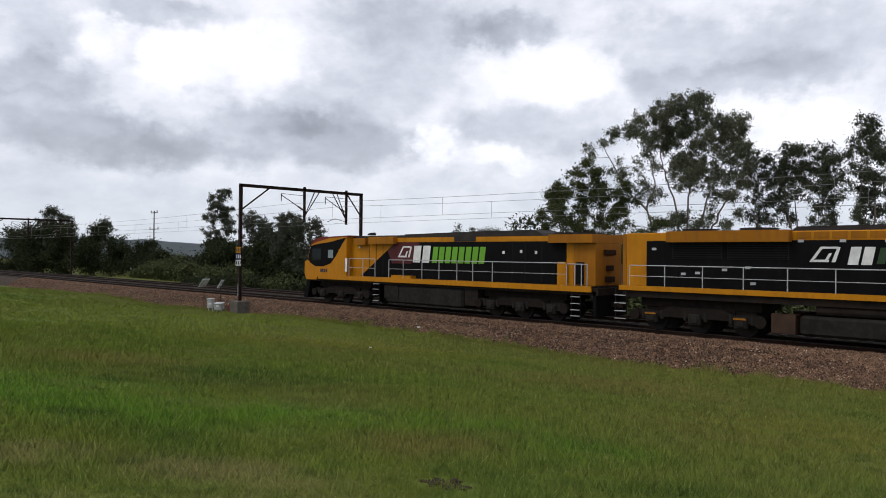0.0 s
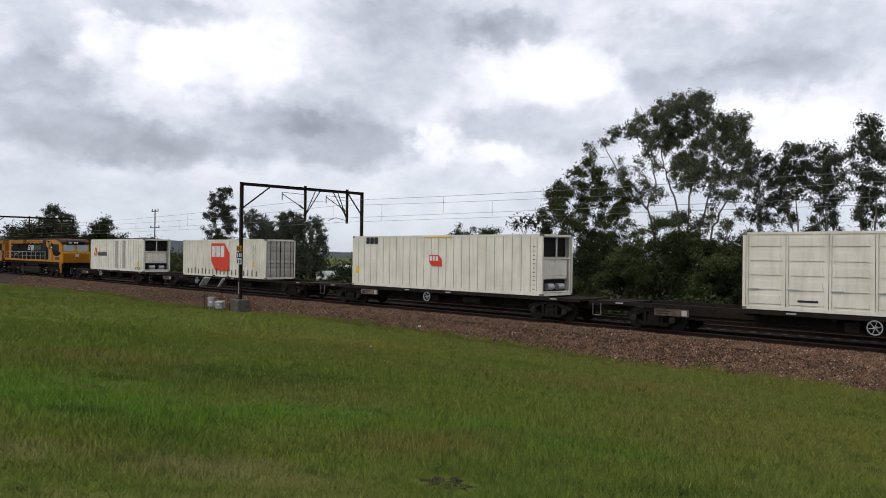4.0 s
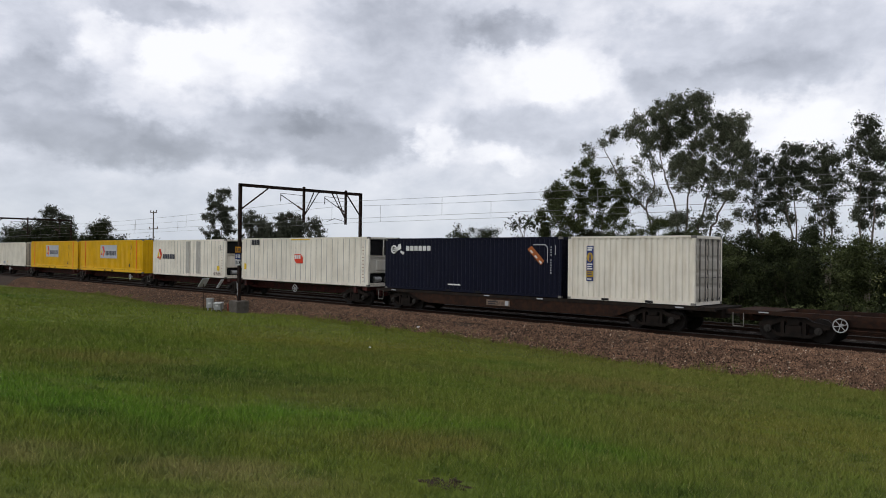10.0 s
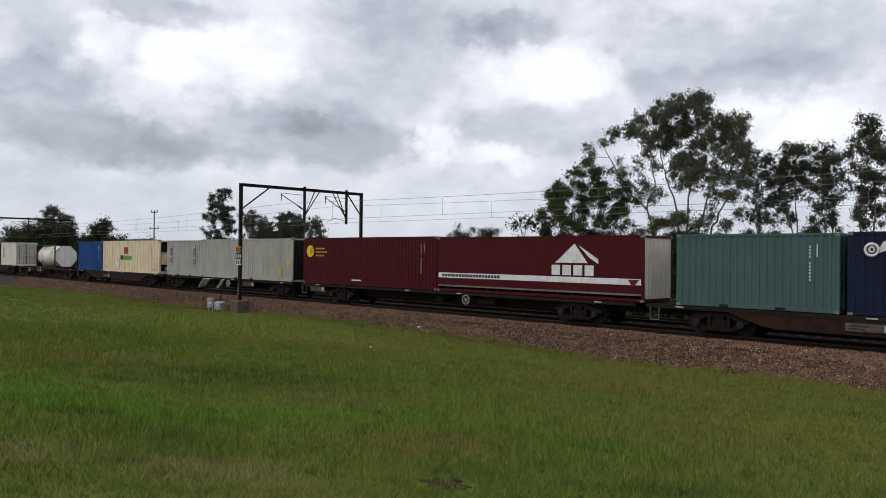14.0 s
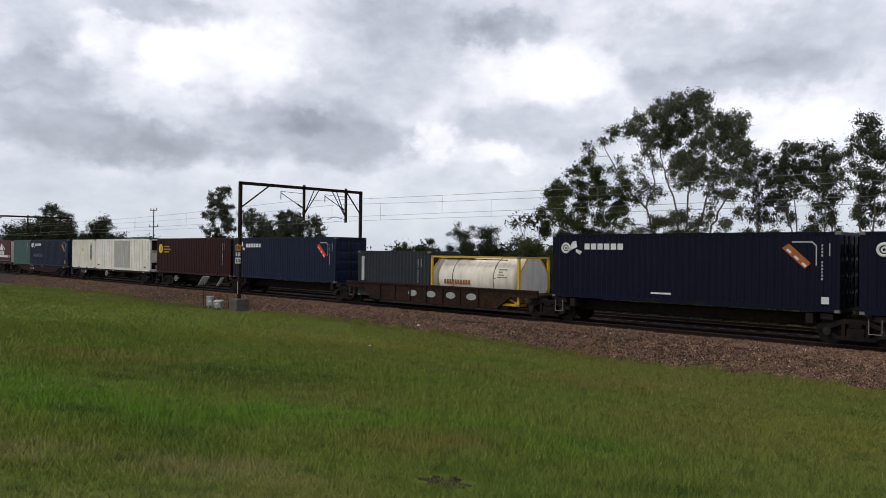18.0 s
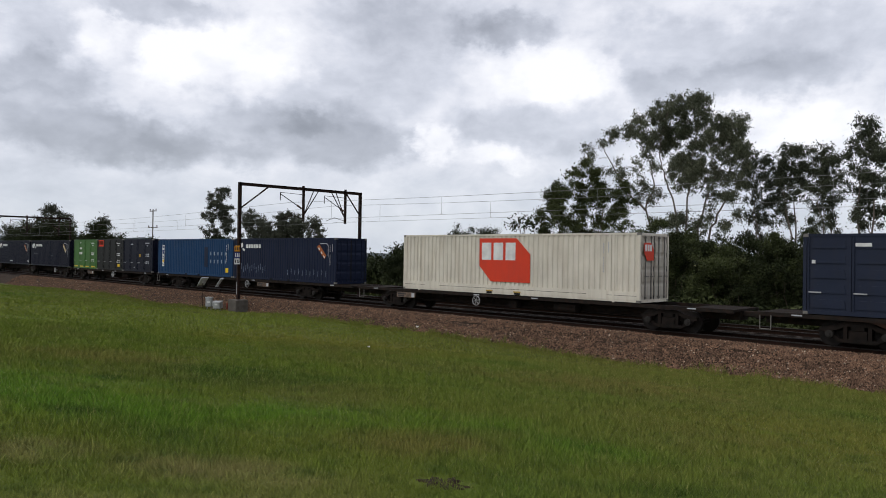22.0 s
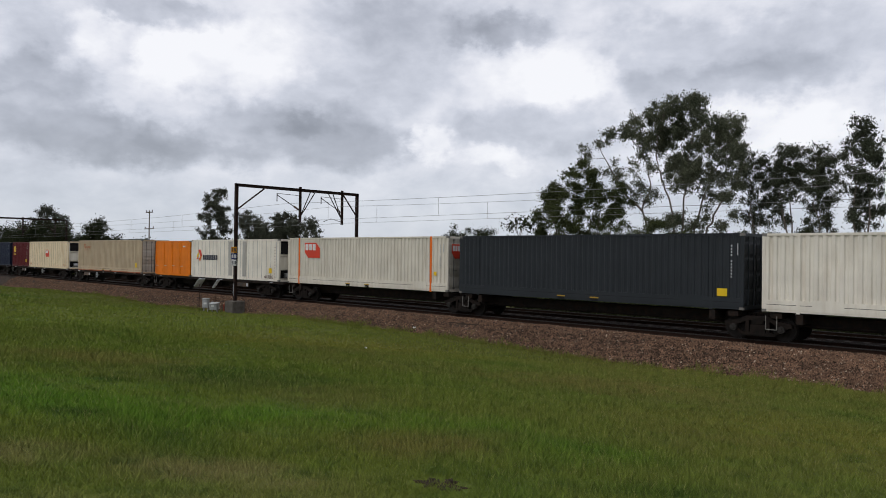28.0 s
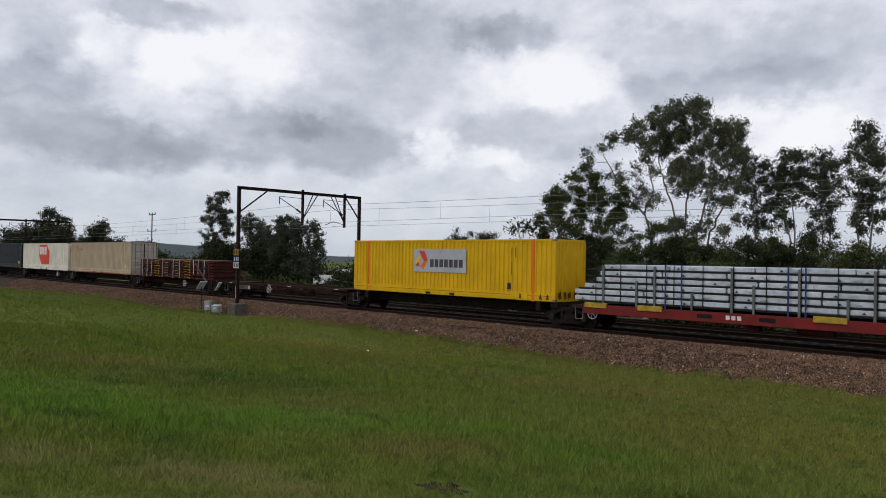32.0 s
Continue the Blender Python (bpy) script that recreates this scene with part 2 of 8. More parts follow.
def turf(name, value=1.0, island=False):
    """Field grass: lush and straw-coloured patches at three sizes."""
    ma = bpy.data.materials.new(name)
    ma.use_nodes = True
    nt = ma.node_tree
    add, link = nt.nodes.new, nt.links.new
    bsdf = nt.nodes["Principled BSDF"]
    tc = add("ShaderNodeTexCoord")

    def layer(scale, lo, hi, below, colour, most, shape=(1, 1, 0)):
        mp = add("ShaderNodeMapping")
        mp.inputs["Scale"].default_value = shape
        link(tc.outputs["Object"], mp.inputs[0])
        n = add("ShaderNodeTexNoise")
        n.inputs["Scale"].default_value, n.inputs["Detail"].default_value = scale, 5
        link(mp.outputs[0], n.inputs["Vector"])
        r = add("ShaderNodeMapRange")
        r.inputs["From Min"].default_value, r.inputs["From Max"].default_value, r.inputs["To Max"].default_value = lo, hi, most
        link(n.outputs["Fac"], r.inputs["Value"])
        mx = add("ShaderNodeMix")
        mx.data_type = "RGBA"
        link(r.outputs[0], mx.inputs["Factor"])
        if isinstance(below, tuple):
            mx.inputs["A"].default_value = (*below, 1)
        else:
            link(below, mx.inputs["A"])
        mx.inputs["B"].default_value = (*colour, 1)
        return mx.outputs["Result"]

    c = layer(0.10, 0.36, 0.62, (0.088, 0.142, 0.013), (0.114, 0.148, 0.017), 1.0)
    # turned to the camera's heading: first axis across its view, second in depth
    view_turn = add("ShaderNodeMapping")
    view_turn.inputs["Rotation"].default_value = (0, 0, radians(-44.7))
    link(tc.outputs["Object"], view_turn.inputs[0])
    sep, dry = add("ShaderNodeSeparateXYZ"), add("ShaderNodeMapRange")
    link(view_turn.outputs[0], sep.inputs[0])
    link(sep.outputs["X"], dry.inputs["Value"])
    dry.inputs["From Min"].default_value, dry.inputs["From Max"].default_value, dry.inputs["To Max"].default_value = -3.0, 5.0, 0.5
    mx = add("ShaderNodeMix")
    mx.data_type = "RGBA"
    link(dry.outputs[0], mx.inputs["Factor"])
    link(c, mx.inputs["A"])
    mx.inputs["B"].default_value = (0.150, 0.143, 0.038, 1)
    c = layer(0.30, 0.52, 0.74, mx.outputs["Result"], (0.040, 0.098, 0.011), 0.7, (1, 1.6, 0))
    foot, strip, mx = add("ShaderNodeSeparateXYZ"), add("ShaderNodeMapRange"), add("ShaderNodeMix")
    link(tc.outputs["Object"], foot.inputs[0]), link(foot.outputs["Y"], strip.inputs["Value"])
    strip.inputs["From Min"].default_value, strip.inputs["From Max"].default_value, strip.inputs["To Max"].default_value = 16.0, 25.0, 0.6
    mx.data_type = "RGBA"
    link(strip.outputs[0], mx.inputs["Factor"]), link(c, mx.inputs["A"])
    mx.inputs["B"].default_value = (0.132, 0.122, 0.025, 1)
    c = mx.outputs["Result"]
    # stretches with their own colour, fitted to the camera's view: centre, half-widths, colour, strength
    for px, py, hx, hy, tint, most in FIELD_PATCHES:
        mp = add("ShaderNodeMapping")
        mp.inputs["Location"].default_value, mp.inputs["Scale"].default_value = (-px / hx, -py / hy, 0), (1 / hx, 1 / hy, 0)
        link(view_turn.outputs[0], mp.inputs[0])
        far, wob, off = add("ShaderNodeVectorMath"), add("ShaderNodeTexNoise"), add("ShaderNodeMath")
        far.operation, off.operation = "LENGTH", "MULTIPLY_ADD"
        link(mp.outputs[0], far.inputs[0])
        wob.inputs["Scale"].default_value, wob.inputs["Detail"].default_value, wob.inputs["Roughness"].default_value = 1.1, 6, 0.6
        link(tc.outputs["Object"], wob.inputs["Vector"])
        link(wob.outputs["Fac"], off.inputs[0])
        off.inputs[1].default_value = 1.8
        link(far.outputs["Value"], off.inputs[2])
        edge = add("ShaderNodeMapRange")
        link(off.outputs[0], edge.inputs["Value"])
        for sock, v in (("From Min", 2.15), ("From Max", 1.35), ("To Min", 0.0), ("To Max", most)):
            edge.inputs[sock].default_value = v
        mx = add("ShaderNodeMix")
        mx.data_type = "RGBA"
        link(edge.outputs[0], mx.inputs["Factor"]), link(c, mx.inputs["A"])
        mx.inputs["B"].default_value = (*tint, 1)
        c = mx.outputs["Result"]
    c = layer(0.24, 0.53, 0.66, c, (0.128, 0.118, 0.032), 0.45)
    c = layer(0.9, 0.54, 0.75, c, (0.150, 0.145, 0.038), 0.45)
    c = layer(1.5, 0.54, 0.70, c, (0.120, 0.172, 0.022), 0.5)
    c = layer(2.6, 0.52, 0.68, c, (0.042, 0.076, 0.011), 0.6)
    if island:
        # some blades have dried to straw, some are fresh and pale
        rnd = add("ShaderNodeNewGeometry").outputs["Random Per Island"]
        for lo, tint, most in ((0.94, (0.20, 0.190, 0.060), 0.6), (0.72, (0.135, 0.180, 0.034), 0.45)):
            step, mx = add("ShaderNodeMath"), add("ShaderNodeMix")
            step.operation = "GREATER_THAN"
            step.inputs[1].default_value = lo
            mul = add("ShaderNodeMath")
            mul.operation = "MULTIPLY"
            mul.inputs[1].default_value = most
            if lo > 0.8:
                link(rnd, step.inputs[0])
            else:
                away = add("ShaderNodeMath")
                away.operation = "PINGPONG"
                away.inputs[1].default_value = lo + 0.07
                link(rnd, away.inputs[0]), link(away.outputs[0], step.inputs[0])
            link(step.outputs[0], mul.inputs[0])
            mx.data_type = "RGBA"
            link(mul.outputs[0], mx.inputs["Factor"]), link(c, mx.inputs["A"])
            mx.inputs["B"].default_value = (*tint, 1)
            c = mx.outputs["Result"]
    hs = add("ShaderNodeHueSaturation")
    if island:
        link(band_to(nt, add("ShaderNodeNewGeometry").outputs["Random Per Island"], value * 0.91, value * 1.27), hs.inputs["Value"])
    else:
        hs.inputs["Value"].default_value = value
    link(c, hs.inputs["Color"])
    link(hs.outputs[0], bsdf.inputs["Base Color"])
    bsdf.inputs["Roughness"].default_value, bsdf.inputs["Specular IOR Level"].default_value = 0.9, 0.1
    if island:
        # blade normals are bent upwards, so the turf takes light like level ground
        up = add("ShaderNodeVectorMath")
        up.operation = "MULTIPLY_ADD"
        link(add("ShaderNodeNewGeometry").outputs["Normal"], up.inputs[0])
        up.inputs[1].default_value, up.inputs[2].default_value = (0.35, 0.35, 0.35), (0, 0, 0.75)
        unit = add("ShaderNodeVectorMath")
        unit.operation = "NORMALIZE"
        link(up.outputs[0], unit.inputs[0])
        link(unit.outputs[0], bsdf.inputs["Normal"])
    if not island:
        n = add("ShaderNodeTexNoise")
        n.inputs["Scale"].default_value, n.inputs["Detail"].default_value = 9, 6
        link(tc.outputs["Object"], n.inputs["Vector"])
        bp = add("ShaderNodeBump")
        bp.inputs["Strength"].default_value, bp.inputs["Distance"].default_value = 0.8, 0.05
        link(n.outputs["Fac"], bp.inputs["Height"])
        link(bp.outputs[0], bsdf.inputs["Normal"])
    return ma


GRIME = (0.10, 0.075, 0.05)
RUST = (0.16, 0.055, 0.02)


def paint(name, col, amount=0.25, dirt=GRIME, rough=0.45, col2=None):
    return mat(name, col, col2 or tuple(c * 0.86 for c in col), 0.9, rough, 0.0, 0.08, 22, dirt, amount, True, spec=0.1)


STEEL_DARK = mat("dark grimy steel", (0.014, 0.012, 0.011), (0.022, 0.018, 0.015), 3, 0.85, 0.0, 0.3, 25, (0.06, 0.025, 0.012), 0.3, spec=0.07)
STEEL_BROWN = mat("rusty brown steel", (0.030, 0.017, 0.012), (0.018, 0.012, 0.010), 2, 0.85, 0.0, 0.3, 25, (0.08, 0.030, 0.014), 0.4, spec=0.07)
STEEL_RED = mat("red oxide steel", (0.075, 0.016, 0.012), (0.035, 0.012, 0.010), 2, 0.8, 0.0, 0.2, 25, (0.012, 0.010, 0.010), 0.85)
GALV = mat("galvanised steel", (0.5, 0.5, 0.5), (0.4, 0.4, 0.41), 6, 0.5, 0.6, 0.1, 40)
CASTING = mat("worn corner steel", (0.12, 0.11, 0.10), (0.2, 0.19, 0.17), 8, 0.6, 0.4, 0.2, 30)
# rubber parts, and shade painted as black plates over pockets, openings and creases
SHADOW_BLACK = mat("matt black rubber and recess shade", (0.012, 0.012, 0.013), None, 5, 0.85)
GLASS = mat("dark cab glass", (0.015, 0.018, 0.02), (0.02, 0.024, 0.028), 1, 0.06, 0, 0)
MARK_WHITE = mat("white lettering paint", (0.72, 0.72, 0.70), None, 3, 0.5, 0, 0.05, 20, GRIME, 0.15, True)
MARK_BLACK = mat("black lettering paint", (0.03, 0.03, 0.035), None, 3, 0.5)
MARK_RED = mat("red sign paint", (0.62, 0.05, 0.02), (0.55, 0.05, 0.025), 1.2, 0.5, 0, 0.05, 20, GRIME, 0.1, True)
MARK_ORANGE = mat("orange paint", (0.75, 0.16, 0.01), (0.68, 0.13, 0.01), 1.2, 0.5)
MARK_YELLOW = mat("yellow paint", (0.78, 0.52, 0.02), None, 1.2, 0.5)
DULL_YELLOW = mat("dulled yellow paint", (0.42, 0.26, 0.03), None, 2, 0.6)
MARK_GREEN = mat("green lettering paint", (0.14, 0.36, 0.03), None, 1.2, 0.5)
MARK_BLUE = mat("blue lettering paint", (0.028, 0.042, 0.15), None, 1.2, 0.5)
MARK_GREY = mat("silver grey vinyl", (0.42, 0.43, 0.45), None, 1.2, 0.5)
MARK_GOLD = mat("gold lettering paint", (0.55, 0.40, 0.16), None, 1.2, 0.5)


# ---- mesh building ----
class Shape:
    """Collects boxes, rods and prisms into one mesh."""

    def __init__(self):
        self.v, self.f = [], []

    def add(self, verts, faces):
        n = len(self.v)
        self.v += [tuple(p) for p in verts]
        self.f += [tuple(i + n for i in f) for f in faces]
        return self

    def box(self, x0, x1, y0, y1, z0, z1, b=0.0):
        if b <= 0:
            return self.add([(x, y, z) for z in (z0, z1) for y in (y0, y1) for x in (x0, x1)],
                            [(0, 2, 3, 1), (4, 5, 7, 6), (0, 1, 5, 4), (2, 6, 7, 3), (0, 4, 6, 2), (1, 3, 7, 5)])
        v, f = [], []
        for z, i in ((z0, b), (z0 + b, 0), (z1 - b, 0), (z1, b)):
            j = b + i
            v += [(x0 + j, y0 + i, z), (x1 - j, y0 + i, z), (x1 - i, y0 + j, z), (x1 - i, y1 - j, z),
                  (x1 - j, y1 - i, z), (x0 + j, y1 - i, z), (x0 + i, y1 - j, z), (x0 + i, y0 + j, z)]
        for k in range(3):
            for a in range(8):
                c = (a + 1) % 8
                f.append((k * 8 + a, k * 8 + c, k * 8 + 8 + c, k * 8 + 8 + a))
        f += [tuple(range(7, -1, -1)), tuple(range(24, 32))]
        return self.add(v, f)

    def rod(self, p, q, r, n=8, r2=None):
        p, q = Vector(p), Vector(q)
        d = (q - p).normalized()
        a = d.orthogonal().normalized()
        b = d.cross(a)
        r2 = r if r2 is None else r2
        ring = [(math.cos(k * math.tau / n), math.sin(k * math.tau / n)) for k in range(n)]
        v = [p + (a * c + b * s) * r for c, s in ring] + [q + (a * c + b * s) * r2 for c, s in ring]
        f = [(k, (k + 1) % n, n + (k + 1) % n, n + k) for k in range(n)] + [tuple(range(n - 1, -1, -1)), tuple(range(n, 2 * n))]
        return self.add(v, f)

    def prism(self, pts, y0, y1):
        """An outline of (x, z) points, carried from y0 to y1."""
        n = len(pts)
        v = [(x, y0, z) for x, z in pts] + [(x, y1, z) for x, z in pts]
        f = [(k, (k + 1) % n, n + (k + 1) % n, n + k) for k in range(n)] + [tuple(range(n - 1, -1, -1)), tuple(range(n, 2 * n))]
        return self.add(v, f)

    def path(self, pts, r, n=4):
        """One bent wire through the points."""
        v = []
        for i, p in enumerate(pts):
            d = (Vector(pts[min(i + 1, len(pts) - 1)]) - Vector(pts[max(i - 1, 0)])).normalized()
            a = d.orthogonal().normalized()
            b = d.cross(a)
            v += [Vector(p) + (a * math.cos(k * math.tau / n) + b * math.sin(k * math.tau / n)) * r for k in range(n)]
        f = [(i * n + k, i * n + (k + 1) % n, (i + 1) * n + (k + 1) % n, (i + 1) * n + k) for i in range(len(pts) - 1) for k in range(n)]
        return self.add(v, f)

    def ring(self, x, y, z, r, thick, n=20):
        """A hoop round the y axis."""
        k = 6
        v = []
        for i in range(n):
            a = i * math.tau / n
            for j in range(k):
                b = j * math.tau / k
                rr = r + thick * math.cos(b)
                v.append((x + rr * math.cos(a), y + thick * math.sin(b), z + rr * math.sin(a)))
        f = [(i * k + j, i * k + (j + 1) % k, ((i + 1) % n) * k + (j + 1) % k, ((i + 1) % n) * k + j) for i in range(n) for j in range(k)]
        return self.add(v, f)

    def mesh(self, name, material, smooth=False):
        me = bpy.data.meshes.new(name)
        me.from_pydata(self.v, [], self.f)
        bm = bmesh.new()
        bm.from_mesh(me)
        bmesh.ops.recalc_face_normals(bm, faces=bm.faces)
        bm.to_mesh(me)
        bm.free()
        if smooth:
            me.shade_smooth()
        me.materials.append(material)
        return me


def part(name, shape, material, parent, label="", at=None, smooth=False):
    data = shape.mesh(name, material, smooth) if isinstance(shape, Shape) else shape
    ob = new(name, data)
    ob.parent = parent
    if at:
        ob.location = at
    if label:
        tagged(ob, label)
    return ob


def thing(name, label, category, group="", kind="", at=(0, 0, 0)):
    ob = new(name)
    ob.location = at
    return tagged(ob, label, category, group, kind)


def solo(name, shape, material, label, category, kind="", group="", smooth=False, at=None):
    ob = new(name, shape.mesh(name, material, smooth) if isinstance(shape, Shape) else shape)
    if at:
        ob.location = at
    return tagged(ob, label, category, group, kind)

# ---- ground, ballast and tracks ----
TRACK_NEAR, TRACK_FAR = 29.2, 33.3
GRASS_GROUND = turf("grassy soil", 0.68)
BALLAST = mat("crushed stone", (0.054, 0.038, 0.027), (0.032, 0.023, 0.017), 7, 0.95, 0, 1.0, 22, (0.02, 0.015, 0.012), 0.6, spec=0.15)
# darker than the bank: shade under the train painted in, with some oil
OILY_SHADE = mat("oily crushed stone with train shade", (0.022, 0.016, 0.012), (0.013, 0.010, 0.008), 7, 0.95, 0, 1.0, 22, (0.010, 0.008, 0.007), 0.6, spec=0.1)
STONE = mat("loose ballast stone", (0.172, 0.103, 0.066), (0.098, 0.060, 0.040), 3, 0.95, 0, 0.3, 40, vary=0.55, island=True, spec=0.07)
RAIL = mat("rusty rail steel", (0.026, 0.014, 0.010), (0.018, 0.011, 0.008), 4, 0.85, 0.0, 0.2, 30, spec=0.07)
CONCRETE = mat("weathered concrete", (0.115, 0.102, 0.088), (0.075, 0.067, 0.058), 3, 0.9, 0, 0.4, 30, (0.07, 0.06, 0.05), 0.5)
SLEEPER = mat("grey concrete sleeper", (0.050, 0.042, 0.036), (0.028, 0.024, 0.020), 3, 0.9, 0, 0.3, 30, vary=0.3)


def toe(x):
    """Height of the ground where grass meets ballast."""
    return -1.0 + 0.13 * math.sin(x * 0.16 + 0.5) + 0.05 * math.sin(x * 0.47)


def land(x, y):
    if y < 26.0:
        k = max(y, -8.0) / 26.0
        z = 1.43 + (toe(x) - 1.43) * (k if k > 0 else k * 0.4)
        roll = noise.noise((x * 0.10, y * 0.14, 0.0)) * 0.16 + noise.noise((x * 0.45, y * 0.5, 3.0)) * 0.035
        return z + roll * min(1.0, max(0.0, (26.0 - y) / 8.0)) * min(1.0, max(0.15, math.hypot(x, y) / 10.0))
    if y < 40.0:
        return toe(x)
    k = min(1.0, (y - 40.0) / 60.0)
    return -1.0 - 2.0 * k + noise.noise((x * 0.03, y * 0.03, 1.0)) * 0.6 * k


def spaced(stops):
    out = []
    for a, b, step in stops:
        n = max(1, round((b - a) / step))
        out += [a + (b - a) * i / n for i in range(n)]
    return out + [stops[-1][1]]


def ground():
    xs = spaced([(-3200, -800, 400), (-800, -200, 60), (-200, -80, 6), (-80, -40, 1.6), (-40, 8, 0.5), (8, 40, 3), (40, 300, 26), (300, 3000, 540)])
    ys = spaced([(-2400, -300, 350), (-300, -40, 40), (-40, -4, 4), (-4, 28, 0.5), (28, 60, 3), (60, 200, 14), (200, 3600, 340)])
    v = [(x, y, land(x, y)) for y in ys for x in xs]
    n = len(xs)
    f = [(j * n + i, j * n + i + 1, (j + 1) * n + i + 1, (j + 1) * n + i) for j in range(len(ys) - 1) for i in range(n - 1)]
    me = bpy.data.meshes.new("ground")
    me.from_pydata(v, [], f)
    me.shade_smooth()
    me.materials.append(GRASS_GROUND)
    tagged(new("ground", me), "sloping green grass field with yellowish worn patches", "ground", kind="structure")


ground()


def ballast_bed():
    """The stone bank that carries both tracks, with an uneven surface."""
    xs = spaced([(-420, -120, 12), (-120, -50, 1.5), (-50, 6, 0.4), (6, 260, 14)])
    prof = [(25.4, None), (26.0, -0.86), (26.5, -0.62), (27.0, -0.37), (27.45, -0.20), (28.2, -0.19), (29.2, -0.20), (30.2, -0.19), (31.25, -0.24), (32.3, -0.19),
            (33.3, -0.20), (34.3, -0.19), (35.0, -0.21), (35.6, -0.45), (36.6, -1.0), (37.2, -1.3)]
    v = []
    for x in xs:
        for y, z in prof:
            z = toe(x) - 0.25 if z is None else z + (toe(x) + 1.0) * max(0.0, min(1.0, (-0.2 - z) / 0.6)) * 0.8
            w = noise.noise((x * 0.9, y * 0.9, 0)) * 0.035 + noise.noise((x * 2.6, y * 2.6, 5)) * 0.025
            v.append((x, y + noise.noise((x * 0.3, y, 9)) * (0.25 if y < 27 else 0.0), z + w))
    n = len(prof)
    f = [(i * n + j, (i + 1) * n + j, (i + 1) * n + j + 1, i * n + j + 1) for i in range(len(xs) - 1) for j in range(n - 1)]
    me = bpy.data.meshes.new("ballast_bed")
    me.from_pydata(v, [], f)
    me.materials.append(BALLAST)
    me.materials.append(OILY_SHADE)
    # the level top between the shoulders takes the stone with painted shade
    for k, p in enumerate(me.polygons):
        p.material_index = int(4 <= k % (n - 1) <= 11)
    return tagged(new("ballast_bed", me), "brownish crushed stone bank under the tracks", "ballast", kind="structure")


PALE_STONE = mat("pale ballast stone", (0.36, 0.29, 0.22), (0.25, 0.20, 0.15), 3, 0.9, 0, 0.3, 40, vary=0.4, island=True, spec=0.07)


def ballast_stones(name, n, seed, material, label):
    rng = np.random.default_rng(seed)
    x = -4 - 92 * rng.random(n) ** 1.9
    y = 25.3 + 2.75 * rng.random(n)
    base = np.array([(1, 0, 0), (0, 1, 0), (-1, 0, 0), (0, -1, 0), (0, 0, 1)], float)
    tri = np.array([(0, 1, 4), (1, 2, 4), (2, 3, 4), (3, 0, 4)])
    lean = np.array([noise.noise((a * 0.3, b, 9)) * 0.25 if b < 27 else 0.0 for a, b in zip(x, y)])
    z = np.interp(y - lean, [25.4, 26.0, 26.5, 27.0, 27.45, 28.5], [-1.12, -0.86, -0.62, -0.37, -0.20, -0.19])
    z += np.array([(toe(a) + 1.0) for a in x]) * np.clip((-0.2 - z) / 0.6, 0, 1) * 0.8
    z += np.array([noise.noise((a * 0.9, b * 0.9, 0)) * 0.035 + noise.noise((a * 2.6, b * 2.6, 5)) * 0.025 for a, b in zip(x, y)])
    size = 0.018 + 0.026 * rng.random((n, 1, 1)) ** 1.5
    v = base[None] * size * (0.7 + 0.8 * rng.random((n, 5, 1)))
    a = rng.random(n) * math.tau
    c, s = np.cos(a)[:, None], np.sin(a)[:, None]
    w = np.stack([v[:, :, 0] * c - v[:, :, 1] * s, v[:, :, 0] * s + v[:, :, 1] * c, v[:, :, 2]], -1)
    w += np.stack([x, y, z + 0.045], -1)[:, None]
    f = (tri[None] + 5 * np.arange(n)[:, None, None]).reshape(-1, 3)
    me = bpy.data.meshes.new(name)
    me.from_pydata(w.reshape(-1, 3).tolist(), [], f.tolist())
    me.materials.append(material)
    tagged(new(name, me), label, "stones", kind="stuff")


ballast_bed()
ballast_stones("ballast_stones", 120000, 5, STONE, "loose brown and grey ballast stones on the bank")
ballast_stones("pale_stones", 4500, 6, PALE_STONE, "pale stones scattered over the brown ballast")


def railway_track(yc, label):
    tr = thing("railway_track", label, "railway track", kind="structure")
    rail = Shape()
    for a, b in ((-420, -60), (-60, 10), (10, 250)):
        rail.box(a, b, -0.075, 0.075, -0.16, -0.145).box(a, b, -0.012, 0.012, -0.145, -0.035)
    web = rail.mesh("rail", RAIL)
    head = Shape().box(-420, 250, -0.036, 0.036, -0.035, 0.0, 0.006).mesh("railhead", mat("dark rail head", (0.045, 0.038, 0.034), (0.028, 0.024, 0.021), 4, 0.65, 0.2, 0.1, 30))
    for side in (-0.7525, 0.7525):
        r = part("rail", web, None, tr, at=(0, yc + side, 0))
        part("railhead", head, None, r, "polished running surface")
    data = Shape().box(-0.12, 0.12, -1.27, 1.27, -0.34, -0.165, 0.02).mesh("sleeper", SLEEPER)
    for i in range(170):
        part("sleeper", data, None, tr, at=(2 - 0.66 * i, yc, 0))
    return tr


railway_track(TRACK_NEAR, "near running line with worn rails on concrete sleepers")
railway_track(TRACK_FAR, "second running line with worn rails on concrete sleepers")

# ---- overhead line ----
PORTAL = mat("dark painted portal steel", (0.016, 0.013, 0.012), (0.026, 0.017, 0.015), 2, 0.75, 0.0, 0.2, 25, RUST, 0.22, spec=0.07)
WIRE = mat("dull overhead wire", (0.22, 0.22, 0.22), (0.16, 0.16, 0.16), 4, 0.6, 0.3, 0)
INSULATOR = mat("brown glazed insulator", (0.10, 0.05, 0.035), None, 4, 0.3)


